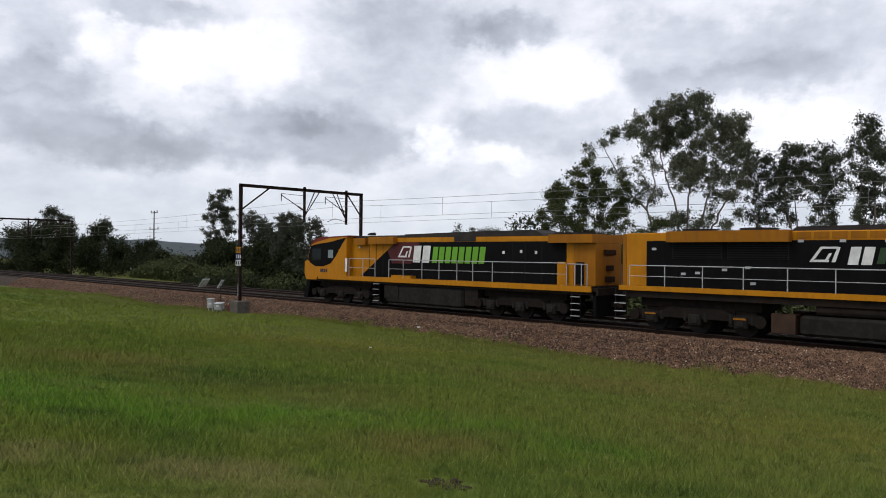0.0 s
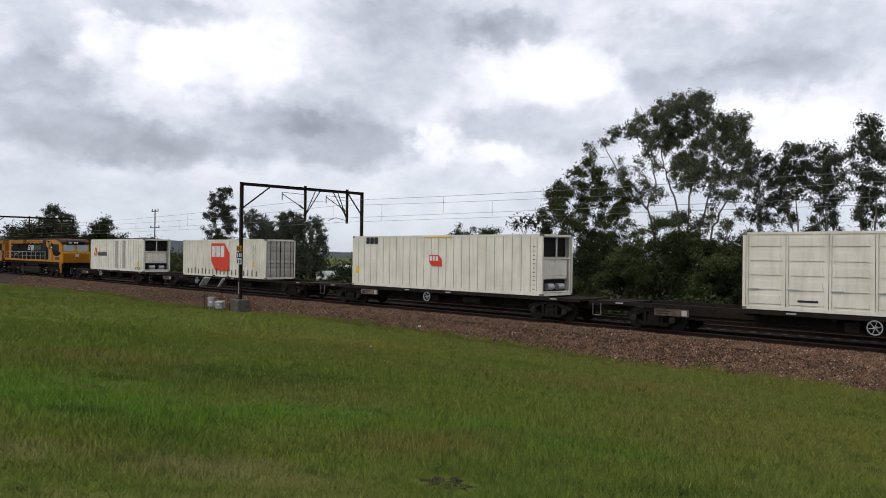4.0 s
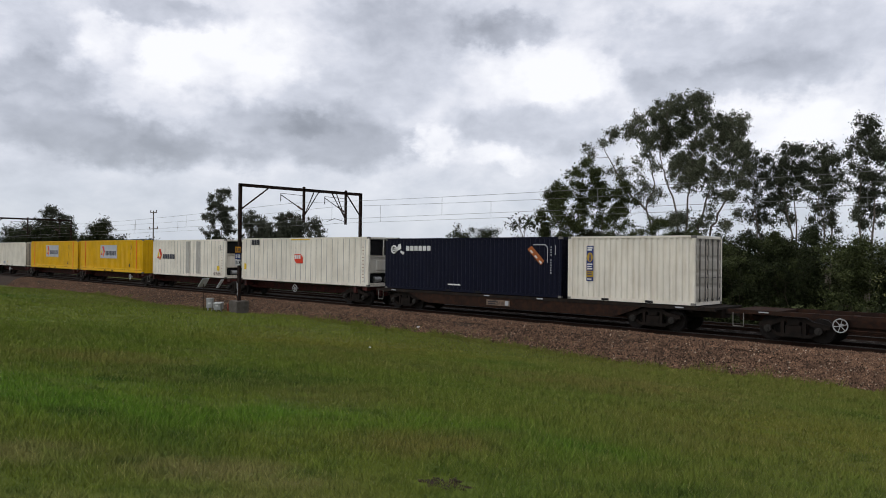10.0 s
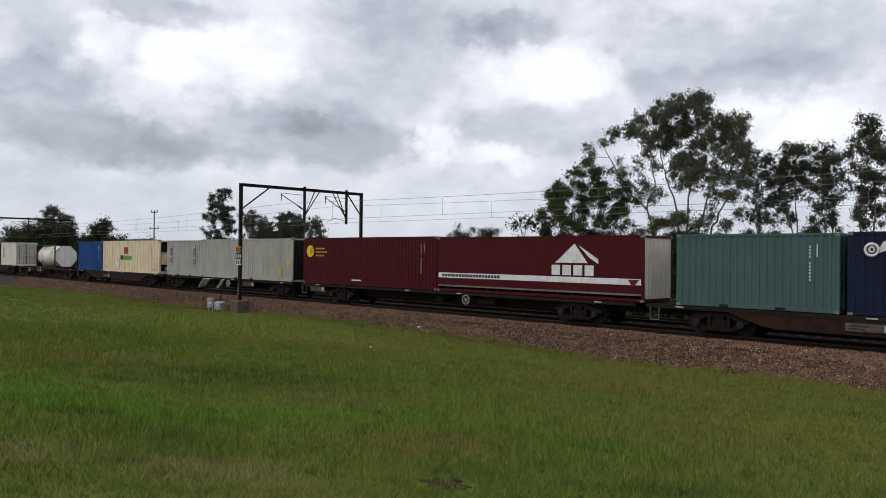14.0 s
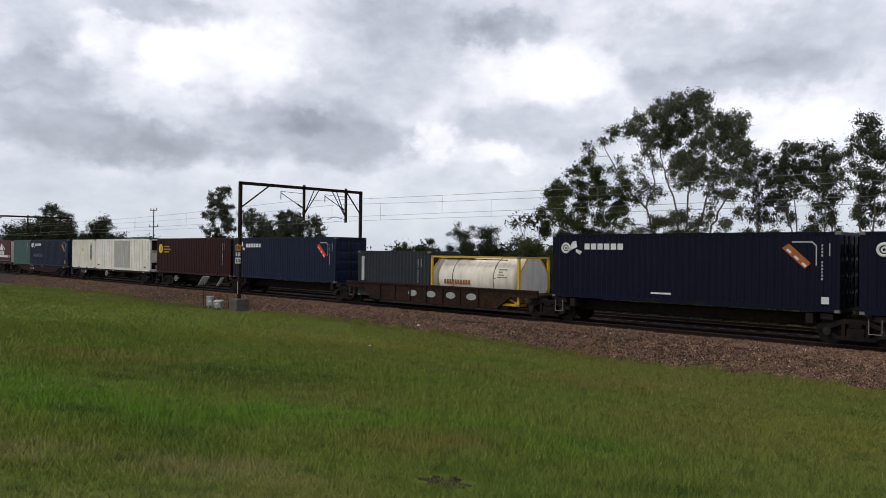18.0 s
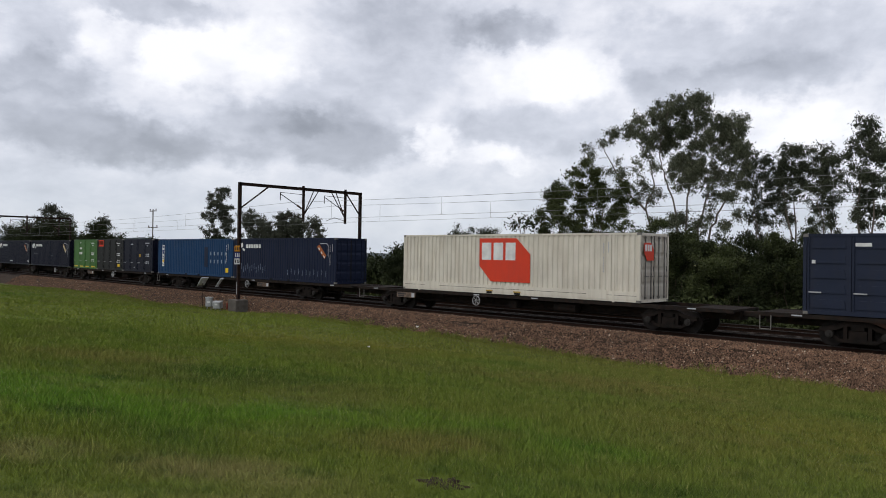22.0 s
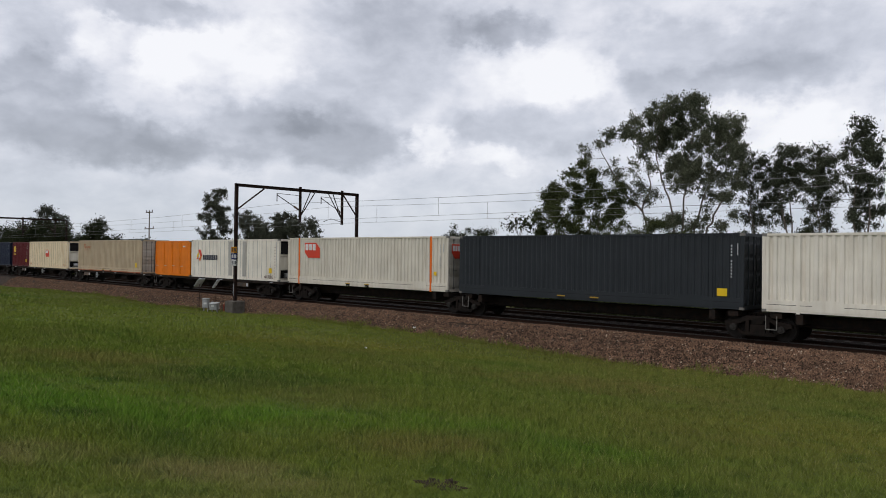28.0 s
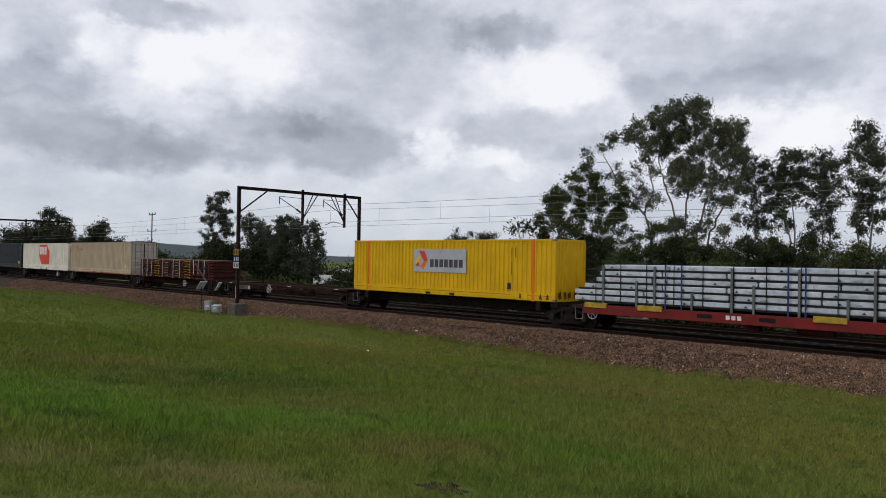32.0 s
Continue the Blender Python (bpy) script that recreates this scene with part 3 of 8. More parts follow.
def ibeam(s, axis, a, b, c, d, w, h, t=0.02):
    """An I-section along x or z (axis), from a to b, centred on c, d."""
    w, h, k = w / 2, h / 2, t / 2
    ring = [(-w, -h), (w, -h), (w, -h + t), (k, -h + t), (k, h - t), (w, h - t), (w, h), (-w, h), (-w, h - t), (-k, h - t), (-k, -h + t), (-w, -h + t)]
    v = [(c + p, d + q, e) if axis == "z" else (c + p, e, d + q) for e in (a, b) for p, q in ring]
    return s.add(v, [(i, (i + 1) % 12, 12 + (i + 1) % 12, 12 + i) for i in range(12)] + [tuple(range(11, -1, -1)), tuple(range(12, 24))])


def portal(x, ynear, yfar, foot, top, label):
    g = thing("overhead_line_portal", label, "gantry", "portals over the tracks", at=(x, 0, 0))
    part("near_post", ibeam(Shape(), "z", foot, top, 0, ynear, 0.17, 0.20), PORTAL, g)
    part("far_post", ibeam(Shape(), "z", foot, top, 0, yfar, 0.17, 0.20), PORTAL, g)
    part("crossbeam", ibeam(Shape(), "y", ynear - 0.1, yfar + 0.1, 0, top - 0.1, 0.18, 0.20), PORTAL, g)
    part("marker_strip", Shape().box(-0.075, -0.025, ynear - 0.104, ynear - 0.101, foot + 0.35, foot + 1.15), MARK_GREY, g, "narrow pale strip low on the post")
    for a, b in ((ynear, ynear + 2.1), (yfar, yfar - 1.3)):
        part("knee_brace", Shape().rod((0, a, top - 1.75), (0, b, top - 0.2), 0.05, 6), PORTAL, g)
    for y, drop in ((ynear + 5.0, 2.35), (yfar - 1.4, 2.4)):
        d = part("drop_arm", ibeam(Shape(), "z", top - drop, top + 0.12, 0, y, 0.13, 0.15), PORTAL, g)
        for k in (0.85, 1.25):
            part("bracing", Shape().rod((0, y, top - drop + 0.35), (0, y + (k if y < yfar - 3 else -k), top - 0.2), 0.035, 6), PORTAL, d)
        arm = part("cantilever_arm", Shape().rod((0, y, top - 1.55), (0, y - 1.9, top - 0.55), 0.03, 6).rod((0, y, top - 0.5), (0, y - 1.9, top - 0.45), 0.018, 6)
                   .rod((0, y - 1.9, top - 0.45), (0, y - 1.9, top - 1.0), 0.03, 6), PORTAL, d)
        part("registration_arm", Shape().rod((0, y, top - 2.2), (0, y - 1.0, top - 2.0), 0.02, 6).rod((0, y - 1.0, top - 2.0), (0, y - 1.7, top - 2.25), 0.02, 6), PORTAL, d)
        ins = Shape()
        for k in range(4):
            ins.rod((0, y - 0.2 - 0.09 * k, top - 1.45 + 0.05 * k), (0, y - 0.24 - 0.09 * k, top - 1.43 + 0.05 * k), 0.075, 8)
        part("insulator", ins, INSULATOR, d)
    for y in (ynear, yfar):
        part("footing", Shape().box(-0.5, 0.5, y - 0.45, y + 0.45, foot - 1.0, foot + 0.02, 0.04), CONCRETE, g, "pale concrete footing")
    return g


portal(-44.0, 25.5, 35.6, -0.16, 7.56, "dark steel overhead portal with cantilever arms spanning both tracks")
portal(-104.0, 25.3, 35.5, -0.16, 7.05, "dark steel overhead portal further along the tracks")
portal(16.0, 25.5, 35.6, -0.16, 7.3, "dark steel overhead portal spanning both tracks")


def overhead(y, label):
    line = thing("overhead_wires", label, "overhead line", "overhead line equipment")
    spans = ((-164, -104, 6.0, 6.0), (-104, -44, 6.0, 6.45), (-44, 16, 6.45, 6.45), (16, 76, 6.45, 6.4))
    for a, b, za, zb in spans:
        upper, low = Shape(), Shape()
        pts = []
        for i in range(25):
            k = i / 24
            pts.append((a + (b - a) * k, y + (0.15 if i in (0, 24) else 0), za + (zb - za) * k - 0.35 * 4 * k * (1 - k)))
        upper.path(pts, 0.012)
        low.rod((a, y - 0.2, za - 1.25), (b, y + 0.2, zb - 1.25), 0.011, 4)
        part("catenary_wire", upper, WIRE, line)
        part("contact_wire", low, WIRE, line)
        for i in range(2, 24, 4):
            x, _, z = pts[i]
            part("dropper", Shape().rod((x, y, z), (x, y, za + (zb - za) * i / 24 - 1.25), 0.008, 4), WIRE, line)


overhead(TRACK_NEAR, "sagging catenary and contact wires above the near line")
overhead(TRACK_FAR, "sagging catenary and contact wires above the second line")


# ---- lineside things ----
def speed_board():
    b = thing("speed_board", "stack of three small speed plates fixed to the portal post", "sign", at=(-43.84, 25.28, 0))
    for z, m, name in ((3.20, mat("amber plate paint", (0.55, 0.24, 0.01), None, 2, 0.5), "upper_plate"), (2.77, MARK_BLUE, "middle_plate"), (2.36, MARK_WHITE, "lower_plate")):
        p = part(name, Shape().box(-0.17, 0.17, -0.02, 0.0, z - 0.19, z + 0.19, 0.004), m, b)
        for k in (-0.1, 0.02, 0.12):
            part("digit_bar", Shape().box(k - 0.03, k + 0.03, -0.026, -0.021, z - 0.12, z + 0.12), MARK_BLACK if m is not MARK_BLUE else MARK_WHITE, p)
    b.rotation_euler = (0, 0, radians(60))
    return b


speed_board()
BOX_GREY = paint("grey cabinet paint", (0.40, 0.41, 0.41), 0.5)


def lineside_box(x, y, z, w, h, turn, tilt, label):
    b = thing("equipment_box", label, "equipment box", "lineside boxes", at=(x, y, z))
    b.rotation_euler = (radians(tilt), 0, radians(turn))
    part("body", Shape().box(-w / 2, w / 2, -0.22, 0.22, 0.25, 0.25 + h, 0.02), BOX_GREY, b)
    part("lid", Shape().box(-w / 2 - 0.03, w / 2 + 0.03, -0.26, 0.25, 0.25 + h, 0.31 + h, 0.015), BOX_GREY, b)
    part("door", Shape().box(-w / 2 + 0.04, w / 2 - 0.04, -0.24, -0.222, 0.30, 0.2 + h), BOX_GREY, b)
    part("label_plate", Shape().box(-0.1, 0.1, -0.247, -0.243, 0.5, 0.62), MARK_WHITE, b)
    for sx in (-1, 1):
        part("leg", Shape().box(sx * w / 3 - 0.03, sx * w / 3 + 0.03, -0.05, 0.05, -0.1, 0.25), GALV, b)


lineside_box(-46.9, 25.0, -1.0, 0.40, 0.58, 48, 0, "pale grey metal equipment box on short legs")
lineside_box(-45.5, 24.9, -1.02, 0.52, 0.40, 35, 9, "pale grey metal equipment box with white label")


PANEL = mat("pale glassy panel", (0.50, 0.52, 0.54), (0.42, 0.44, 0.46), 3, 0.25, 0.0, 0.05, 20, spec=0.5)


def panel_mast(x, y, z, h, wide, label):
    m = thing("solar_mast", label, "mast", "small masts by the track", at=(x, y, z))
    part("pole", Shape().rod((0, 0, -0.2), (0, 0, h), 0.022, 8), PORTAL, m)
    part("panel", Shape().prism([(-0.34, h - 0.26), (0.30, h + 0.30), (0.33, h + 0.27), (-0.31, h - 0.29)], -wide, wide), PANEL, m, "tilted panel")
    part("bracket", Shape().box(-0.05, 0.05, -0.05, 0.05, h - 0.1, h + 0.06), GALV, m)


panel_mast(-48.8, 25.5, -0.98, 1.85, 0.26, "thin dark mast with a tilted flat panel")
panel_mast(-46.5, 25.5, -0.98, 1.85, 0.10, "thin dark mast with a tilted narrow panel")
solo("marker_post", Shape().box(-0.035, 0.035, -0.035, 0.035, -0.1, 0.6, 0.01), mat("faded red post paint", (0.26, 0.05, 0.035), None, 4, 0.7), "short red marker post beside the footing", "post", at=(-45.05, 25.3, -1.0))
for x, y, k in ((-27.63, 26.2, 1.0), (-18.9, 15.75, 0.5)):
    solo("litter", Shape().box(-0.09 * k, 0.09 * k, -0.06 * k, 0.06 * k, 0, 0.07 * k, 0.02 * k), MARK_WHITE, "scrap of white litter lying on the ground", "litter", at=(x, y, (-0.71 if y > 25 else land(x, y) + 0.05)))

POLE_WOOD = mat("weathered pole wood", (0.13, 0.105, 0.085), (0.09, 0.075, 0.06), 4, 0.9, 0, 0.4, 20, stretch=(1, 1, 0.1))


def power_pole(x, y, z, h):
    p = thing("power_pole", "weathered timber power pole with two crossarms", "power pole", at=(x, y, z))
    part("pole", Shape().rod((0, 0, 0), (0, 0, h), 0.2, 8, 0.15), POLE_WOOD, p)
    for zz, w in ((h - 0.5, 2.0), (h - 5.0, 2.8)):
        a = part("crossarm", Shape().box(-w, w, -0.1, 0.1, zz - 0.11, zz + 0.11), POLE_WOOD, p)
        for k in (-0.9, 0.9):
            part("insulator", Shape().rod((k * w, 0, zz + 0.16), (k * w, 0, zz + 0.6), 0.13, 6), INSULATOR, a)
    part("street_lamp_arm", Shape().rod((0, 0, 3.6), (-4.5, 0, 5.6), 0.1, 6).box(-5.6, -4.4, -0.2, 0.2, 5.5, 5.75), GALV, p)


power_pole(-201, 90, -3, 17.2)

# ---- trees and shrubs ----
BARK = mat("pale smooth eucalypt bark", (0.17, 0.145, 0.12), (0.09, 0.075, 0.06), 1.5, 0.85, 0, 0.4, 12, stretch=(1, 1, 0.3))
BARK_DARK = mat("dark rough bark", (0.09, 0.07, 0.055), (0.06, 0.045, 0.035), 3, 0.9, 0, 0.5, 14)
LEAF_GUM = mat("grey-green gum leaves", (0.070, 0.080, 0.050), (0.112, 0.120, 0.076), 0.5, 0.6, 0, 0, vary=0.45, island=True, spec=0.08)
LEAF_DUSK = mat("dull dark gum leaves", (0.046, 0.054, 0.034), (0.066, 0.073, 0.046), 0.5, 0.6, 0, 0, vary=0.45, island=True, spec=0.08)
LEAF_GREEN = mat("fresh green leaves", (0.044, 0.055, 0.020), (0.068, 0.079, 0.030), 0.5, 0.6, 0, 0, vary=0.45, island=True, spec=0.08)
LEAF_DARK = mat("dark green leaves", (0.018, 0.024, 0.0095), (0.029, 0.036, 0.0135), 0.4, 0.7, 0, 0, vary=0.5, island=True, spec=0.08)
NEEDLE = mat("dusky casuarina needles", (0.052, 0.057, 0.040), (0.072, 0.077, 0.054), 0.4, 0.8, 0, 0, vary=0.4, island=True, spec=0.08)


def leaves(clumps, count, size, rng, droop=0.3, long=2.0, lace=8, loose=1.1):
    """Many small leaf blades spread through ellipsoid clumps: (x, y, z, rx, ry, rz)."""
    c = np.array(clumps, float)
    if lace:
        d = rng.normal(size=(len(c), lace, 3))
        d /= np.linalg.norm(d, axis=2, keepdims=True)
        mid = c[:, None, :3] + d * c[:, None, 3:] * (0.3 + (loose - 0.3) * rng.random((len(c), lace, 1)))
        rad = c[:, None, 3:] * (0.20 + 0.30 * rng.random((len(c), lace, 1)))
        c = np.concatenate([mid, rad], 2).reshape(-1, 6)
    wt = (c[:, 3] * c[:, 4] * c[:, 5]) ** 0.8
    pick = rng.choice(len(c), count, p=wt / wt.sum())
    d = rng.normal(size=(count, 3))
    d /= np.linalg.norm(d, axis=1, keepdims=True)
    r = rng.random((count, 1)) ** 0.6
    # sprigs: points gather round a few hundred twig ends
    p = c[pick, :3] + d * r * c[pick, 3:]
    twig = p[rng.integers(0, count, count // 9 + 1)]
    near = twig[rng.integers(0, len(twig), count)]
    p = np.where(rng.random((count, 1)) < 0.68, near + rng.normal(size=(count, 3)) * size * 2.4, p)
    a = rng.normal(size=(count, 3))
    a[:, 2] -= droop * 3
    a /= np.linalg.norm(a, axis=1, keepdims=True)
    b = np.cross(a, rng.normal(size=(count, 3)))
    b /= np.linalg.norm(b, axis=1, keepdims=True) + 1e-9
    s = size * (0.6 + 0.8 * rng.random((count, 1)))
    u, w = a * s * long / 2, b * s / 2
    v = np.stack([p - u - w * 0.5, p + w * 1.3, p + u - w * 0.5], 1).reshape(-1, 3)
    f = np.arange(count * 3).reshape(-1, 3)
    return v, f


def leaf_mesh(name, v, f, material):
    me = bpy.data.meshes.new(name)
    me.from_pydata(v.tolist(), [], f.tolist())
    me.materials.append(material)
    return me


def limb(s, p, q, r0, r1, rng, bend=0.12, n=4, sides=6):
    p, q = Vector(p), Vector(q)
    pts = [p]
    for i in range(1, n + 1):
        k = i / n
        off = Vector(rng.normal(size=3)) * (q - p).length * bend * (1 if i < n else 0) * 0.5
        pts.append(p.lerp(q, k) + off)
    for i in range(n):
        s.rod(pts[i], pts[i + 1], r0 + (r1 - r0) * i / n, sides, r0 + (r1 - r0) * (i + 1) / n)
    return pts


def tree(name, label, base, fork, clumps, count, size, leaf, bark, r0, seed, droop=0.3, category="tree", stems=1, spread=0.6, group="", boles=None, lace=8, loose=1.1, long=2.0):
    """Stems, limbs that branch off the nearest wood below every clump, twigs, and a crown of leaf blades. All relative to the base."""
    rng = np.random.default_rng(seed)
    t = thing(name, label, category, group, at=base)
    wood = Shape()
    nodes = []
    if boles is None:
        boles = []
        for k in range(stems):
            a = k * math.tau / stems + rng.random() * 2
            c, s = math.cos(a) * (stems > 1), math.sin(a) * (stems > 1)
            top = max(q[2] for q in clumps)
            end = fork + (top - fork) * 0.55
            boles.append([(0.05 * c, 0.05 * s, -0.3), (spread * 0.5 * c, spread * 0.5 * s, fork * 0.6), (spread * c, spread * s, fork), (spread * 1.5 * c + 0.2 * rng.normal(), spread * 1.5 * s, end)])
    for line in boles:
        n = len(line) - 1
        for i in range(n):
            ra, rb = r0 * (1 - 0.8 * i / n), r0 * (1 - 0.8 * (i + 1) / n)
            pts = limb(wood, line[i], line[i + 1], ra, rb, rng, 0.05, 4)
            nodes += [(p, ra + (rb - ra) * j / 4) for j, p in enumerate(pts) if p.z > fork * 0.7]
    order = sorted(clumps, key=lambda q: min((Vector(q[:3]) - p).length for p, r in nodes))
    for x, y, z, rx, ry, rz in order:
        tip = Vector((x, y, z - rz * 0.1))
        p, r = min(nodes, key=lambda e: (e[0] - tip).length + 1.6 * max(0.0, e[0].z - tip.z + 0.4 * rz))
        r = min(r * 0.7, r0 * 0.34)
        mid = p.lerp(tip, 0.5) - Vector((0, 0, 0.12 * (tip - p).length))
        pts = limb(wood, p, mid, r, r * 0.75, rng, 0.1, 2, 5) + limb(wood, mid, tip, r * 0.75, r * 0.4, rng, 0.15, 3, 4)
        nodes += [(q, r * (0.9 - 0.08 * j)) for j, q in enumerate(pts) if j]
        for _ in range(5):
            d = rng.normal(size=3) * (rx, ry, rz) * 0.6
            limb(wood, pts[-2 - rng.integers(0, 2)], (x + d[0], y + d[1], z + abs(d[2])), r * 0.45, r0 * 0.03, rng, 0.2, 2, 3)
    part("trunk", wood, bark, t)
    v, f = leaves(clumps, count, size, rng, droop, long, lace, loose)
    part("crown", leaf_mesh("crown", v, f, leaf), None, t)
    return t


def spray(points, slope, r, depth, seed, flat=0.8, twice=1, stray=0.0):
    """Clumps about places (x, z[, radius]) of a crown, spread in depth along the line of sight they were seen on."""
    rng = random.Random(seed)
    out = []
    for q in [p for p in points for _ in range(twice)]:
        d, k = rng.uniform(-depth, depth), (q[2] if len(q) > 2 else r * rng.uniform(0.8, 1.2))
        out.append((q[0] + d * slope + rng.gauss(0, stray), d, q[1] + rng.gauss(0, stray), k, k, k * flat))
    return out


def lobes(n, hw, z0, z1, r, seed, taper=0.5, depth=None):
    """Clumps scattered over a crown of half-width hw between two heights."""
    rng = random.Random(seed)
    out = []
    for i in range(n):
        k = (i + rng.random() * 0.8) / n
        w = hw * (1 - taper * abs(2 * k - 0.7))
        a = rng.random() * math.tau
        d = math.sqrt(rng.random()) * w
        rr = r * (0.7 + 0.6 * rng.random())
        out.append((math.cos(a) * d, math.sin(a) * (depth or d), z0 + (z1 - z0 - r * 0.6) * k, rr * 1.15, rr * 1.15, rr * 0.75))
    return out


GUM_TOP = [
    (2.3, 16.5, 0.5), (1.6, 16.0, 0.5), (2.8, 15.5, 0.46), (3.4, 15.0, 0.38), (0.4, 16.5, 0.46), (-0.3, 16.0, 0.58), (-1.2, 15.6, 0.54), (0.9, 15.6, 0.54), (0.1, 15.0, 0.67), (-0.9, 14.5, 0.54), (1.1, 14.1, 0.62),
    (-0.2, 13.5, 0.58), (-1.6, 13.9, 0.46), (2.4, 14.6, 0.54), (2.8, 13.7, 0.54), (2.1, 13.0, 0.54), (4.8, 14.6, 0.46), (4.1, 14.2, 0.54), (5.2, 14.0, 0.5), (4.5, 13.5, 0.54), (5.5, 13.1, 0.42), (4.8, 12.5, 0.54),
    (5.6, 12.2, 0.38), (3.8, 12.7, 0.46), (4.3, 11.7, 0.46),
]
GUM_SKIRT = [
    (0.7, 12.4, 0.62), (1.9, 11.9, 0.58), (1.1, 11.2, 0.54), (2.6, 11.2, 0.5), (2.0, 10.5, 0.46), (0.9, 10.3, 0.46), (0.2, 11.5, 0.33), (3.4, 11.5, 0.38), (-2.7, 15.4, 0.42), (-3.5, 15.2, 0.38), (-2.3, 14.6, 0.42),
    (-3.2, 14.6, 0.42), (-4.3, 14.9, 0.33), (-5.7, 14.4, 0.29), (-5.0, 14.5, 0.33), (-6.8, 13.7, 0.29), (-7.1, 13.0, 0.29), (-6.6, 12.3, 0.25), (-1.8, 13.0, 0.33), (-2.7, 12.1, 0.33), (-3.6, 11.7, 0.38), (-3.2, 10.6, 0.38),
    (-2.1, 10.7, 0.38), (-2.6, 9.8, 0.33), (-5.1, 12.2, 0.21), (-4.2, 12.5, 0.21), (-1.5, 11.7, 0.29), (4.4, 9.8, 0.29), (0.0, 7.9, 0.5), (1.2, 8.1, 0.46), (2.3, 7.7, 0.46), (-1.0, 7.6, 0.38),
]
GUM_LOW = [(3.3, 10.6, 0.42), (4.0, 10.9, 0.42), (4.8, 11.0, 0.42), (5.5, 11.3, 0.38), (3.6, 9.6, 0.38), (4.5, 9.3, 0.38), (5.3, 10.1, 0.33), (5.1, 8.4, 0.33), (4.2, 8.0, 0.38), (3.3, 8.6, 0.33), (-1.6, 9.5, 0.33), (-0.8, 10.1, 0.29)]
GUM_STEMS = [
    [(-0.9, -0.3), (-1.5, 7.2), (-2.0, 8.9), (-1.4, 10.5), (-1.7, 12.2), (-2.4, 13.5), (-3.4, 14.8)],
    [(-2.0, 8.8), (-3.2, 10.0), (-3.9, 11.2), (-4.9, 12.9), (-5.9, 14.5)],
    [(0.5, -0.3), (0.6, 7.2), (0.3, 9.6), (-0.4, 11.1), (-0.8, 12.6), (-0.6, 14.2), (0.2, 16.2)],
    [(0.9, -0.3), (1.4, 7.2), (1.6, 9.6), (1.8, 11.2), (1.9, 12.8), (2.2, 15.5)],
    [(1.3, -0.3), (2.4, 7.5), (2.9, 9.4), (3.3, 10.8), (4.0, 12.2), (4.8, 14.0)],
    [(1.9, -0.3), (3.3, 7.5), (4.0, 9.1), (4.7, 10.0), (5.3, 11.3), (5.5, 12.8)],
]
BEHIND = "trees behind the railway"
tree("gum_tree", "tall spreading gum tree with pale forked limbs and open crown", (-26.45, 50, -2.3), 5.0, spray(GUM_TOP + GUM_SKIRT + GUM_LOW, -0.53, 0.5, 1.3, 3, 0.85, 2, 0.20), 104000, 0.062, LEAF_GUM, BARK, 0.085, 11, 0.5,
     group=BEHIND, boles=[[(x, 0.4 * math.sin(x + z * 0.3), z) for x, z in line] for line in GUM_STEMS], lace=12, loose=1.7)
LOW_GREEN = [(-1.0, 10.3), (0.5, 10.4), (-2.3, 9.6), (-0.7, 9.4), (1.1, 9.4), (2.4, 8.9), (3.4, 8.6), (-3.0, 8.7), (-1.5, 8.2), (0.0, 8.1), (1.4, 8.1), (-3.8, 7.3), (-2.3, 7.2), (-0.6, 7.1), (0.9, 7.1), (2.6, 6.9), (2.9, 7.7),
             (-3.0, 6.2), (-1.2, 6.0), (0.6, 6.0), (2.2, 5.8)]
tree("gum_tree", "dense green tree beside the tall gum", (-30.9, 46, -1.4), 4.0, spray(LOW_GREEN, -0.67, 0.85, 1.0, 4), 46000, 0.070, LEAF_GREEN, BARK_DARK, 0.13, 12, 0.2, stems=4, spread=1.4, group=BEHIND, lace=9, loose=1.4)
SLENDER = "slender gum tree with sparse grey-green foliage"
tree("gum_tree", SLENDER, (-21.2, 53, -1.4), 6.0, spray([(-0.1, 11.1, 0.51), (0.6, 11.3, 0.43), (-0.5, 10.4, 0.51), (0.3, 10.3, 0.55), (-0.8, 9.4, 0.43), (0.1, 9.3, 0.55), (0.9, 9.7, 0.47), (-0.3, 8.4, 0.55), (0.6, 8.4, 0.55), (-0.7, 7.4, 0.38), (0.1, 7.1, 0.55), (1.0, 7.1, 0.43), (-0.5, 6.0, 0.43), (0.3, 5.8, 0.51), (-1.0, 10.6, 0.34), (1.1, 8.5, 0.38)], -0.4, 0.55, 0.7, 5, 1.0),
     15000, 0.064, LEAF_DUSK, BARK, 0.11, 13, 0.5, stems=2, spread=0.4, group=BEHIND, lace=10, loose=1.55)
tree("gum_tree", SLENDER, (-18.4, 52, -1.4), 6.0, spray([(-0.5, 11.7, 0.47), (0.2, 11.4, 0.47), (-0.8, 10.9, 0.47), (-0.1, 10.6, 0.55), (0.5, 10.4, 0.38), (-0.6, 9.8, 0.51), (0.2, 9.6, 0.51), (-0.8, 8.8, 0.43), (-0.2, 8.6, 0.47), (-1.0, 7.8, 0.34), (-0.4, 7.2, 0.38), (-1.0, 10.3, 0.34), (0.5, 8.7, 0.34)], -0.35, 0.58, 0.7, 6, 1.0),
     17000, 0.064, LEAF_DUSK, BARK, 0.12, 14, 0.5, stems=2, spread=0.35, group=BEHIND, lace=10, loose=1.55)
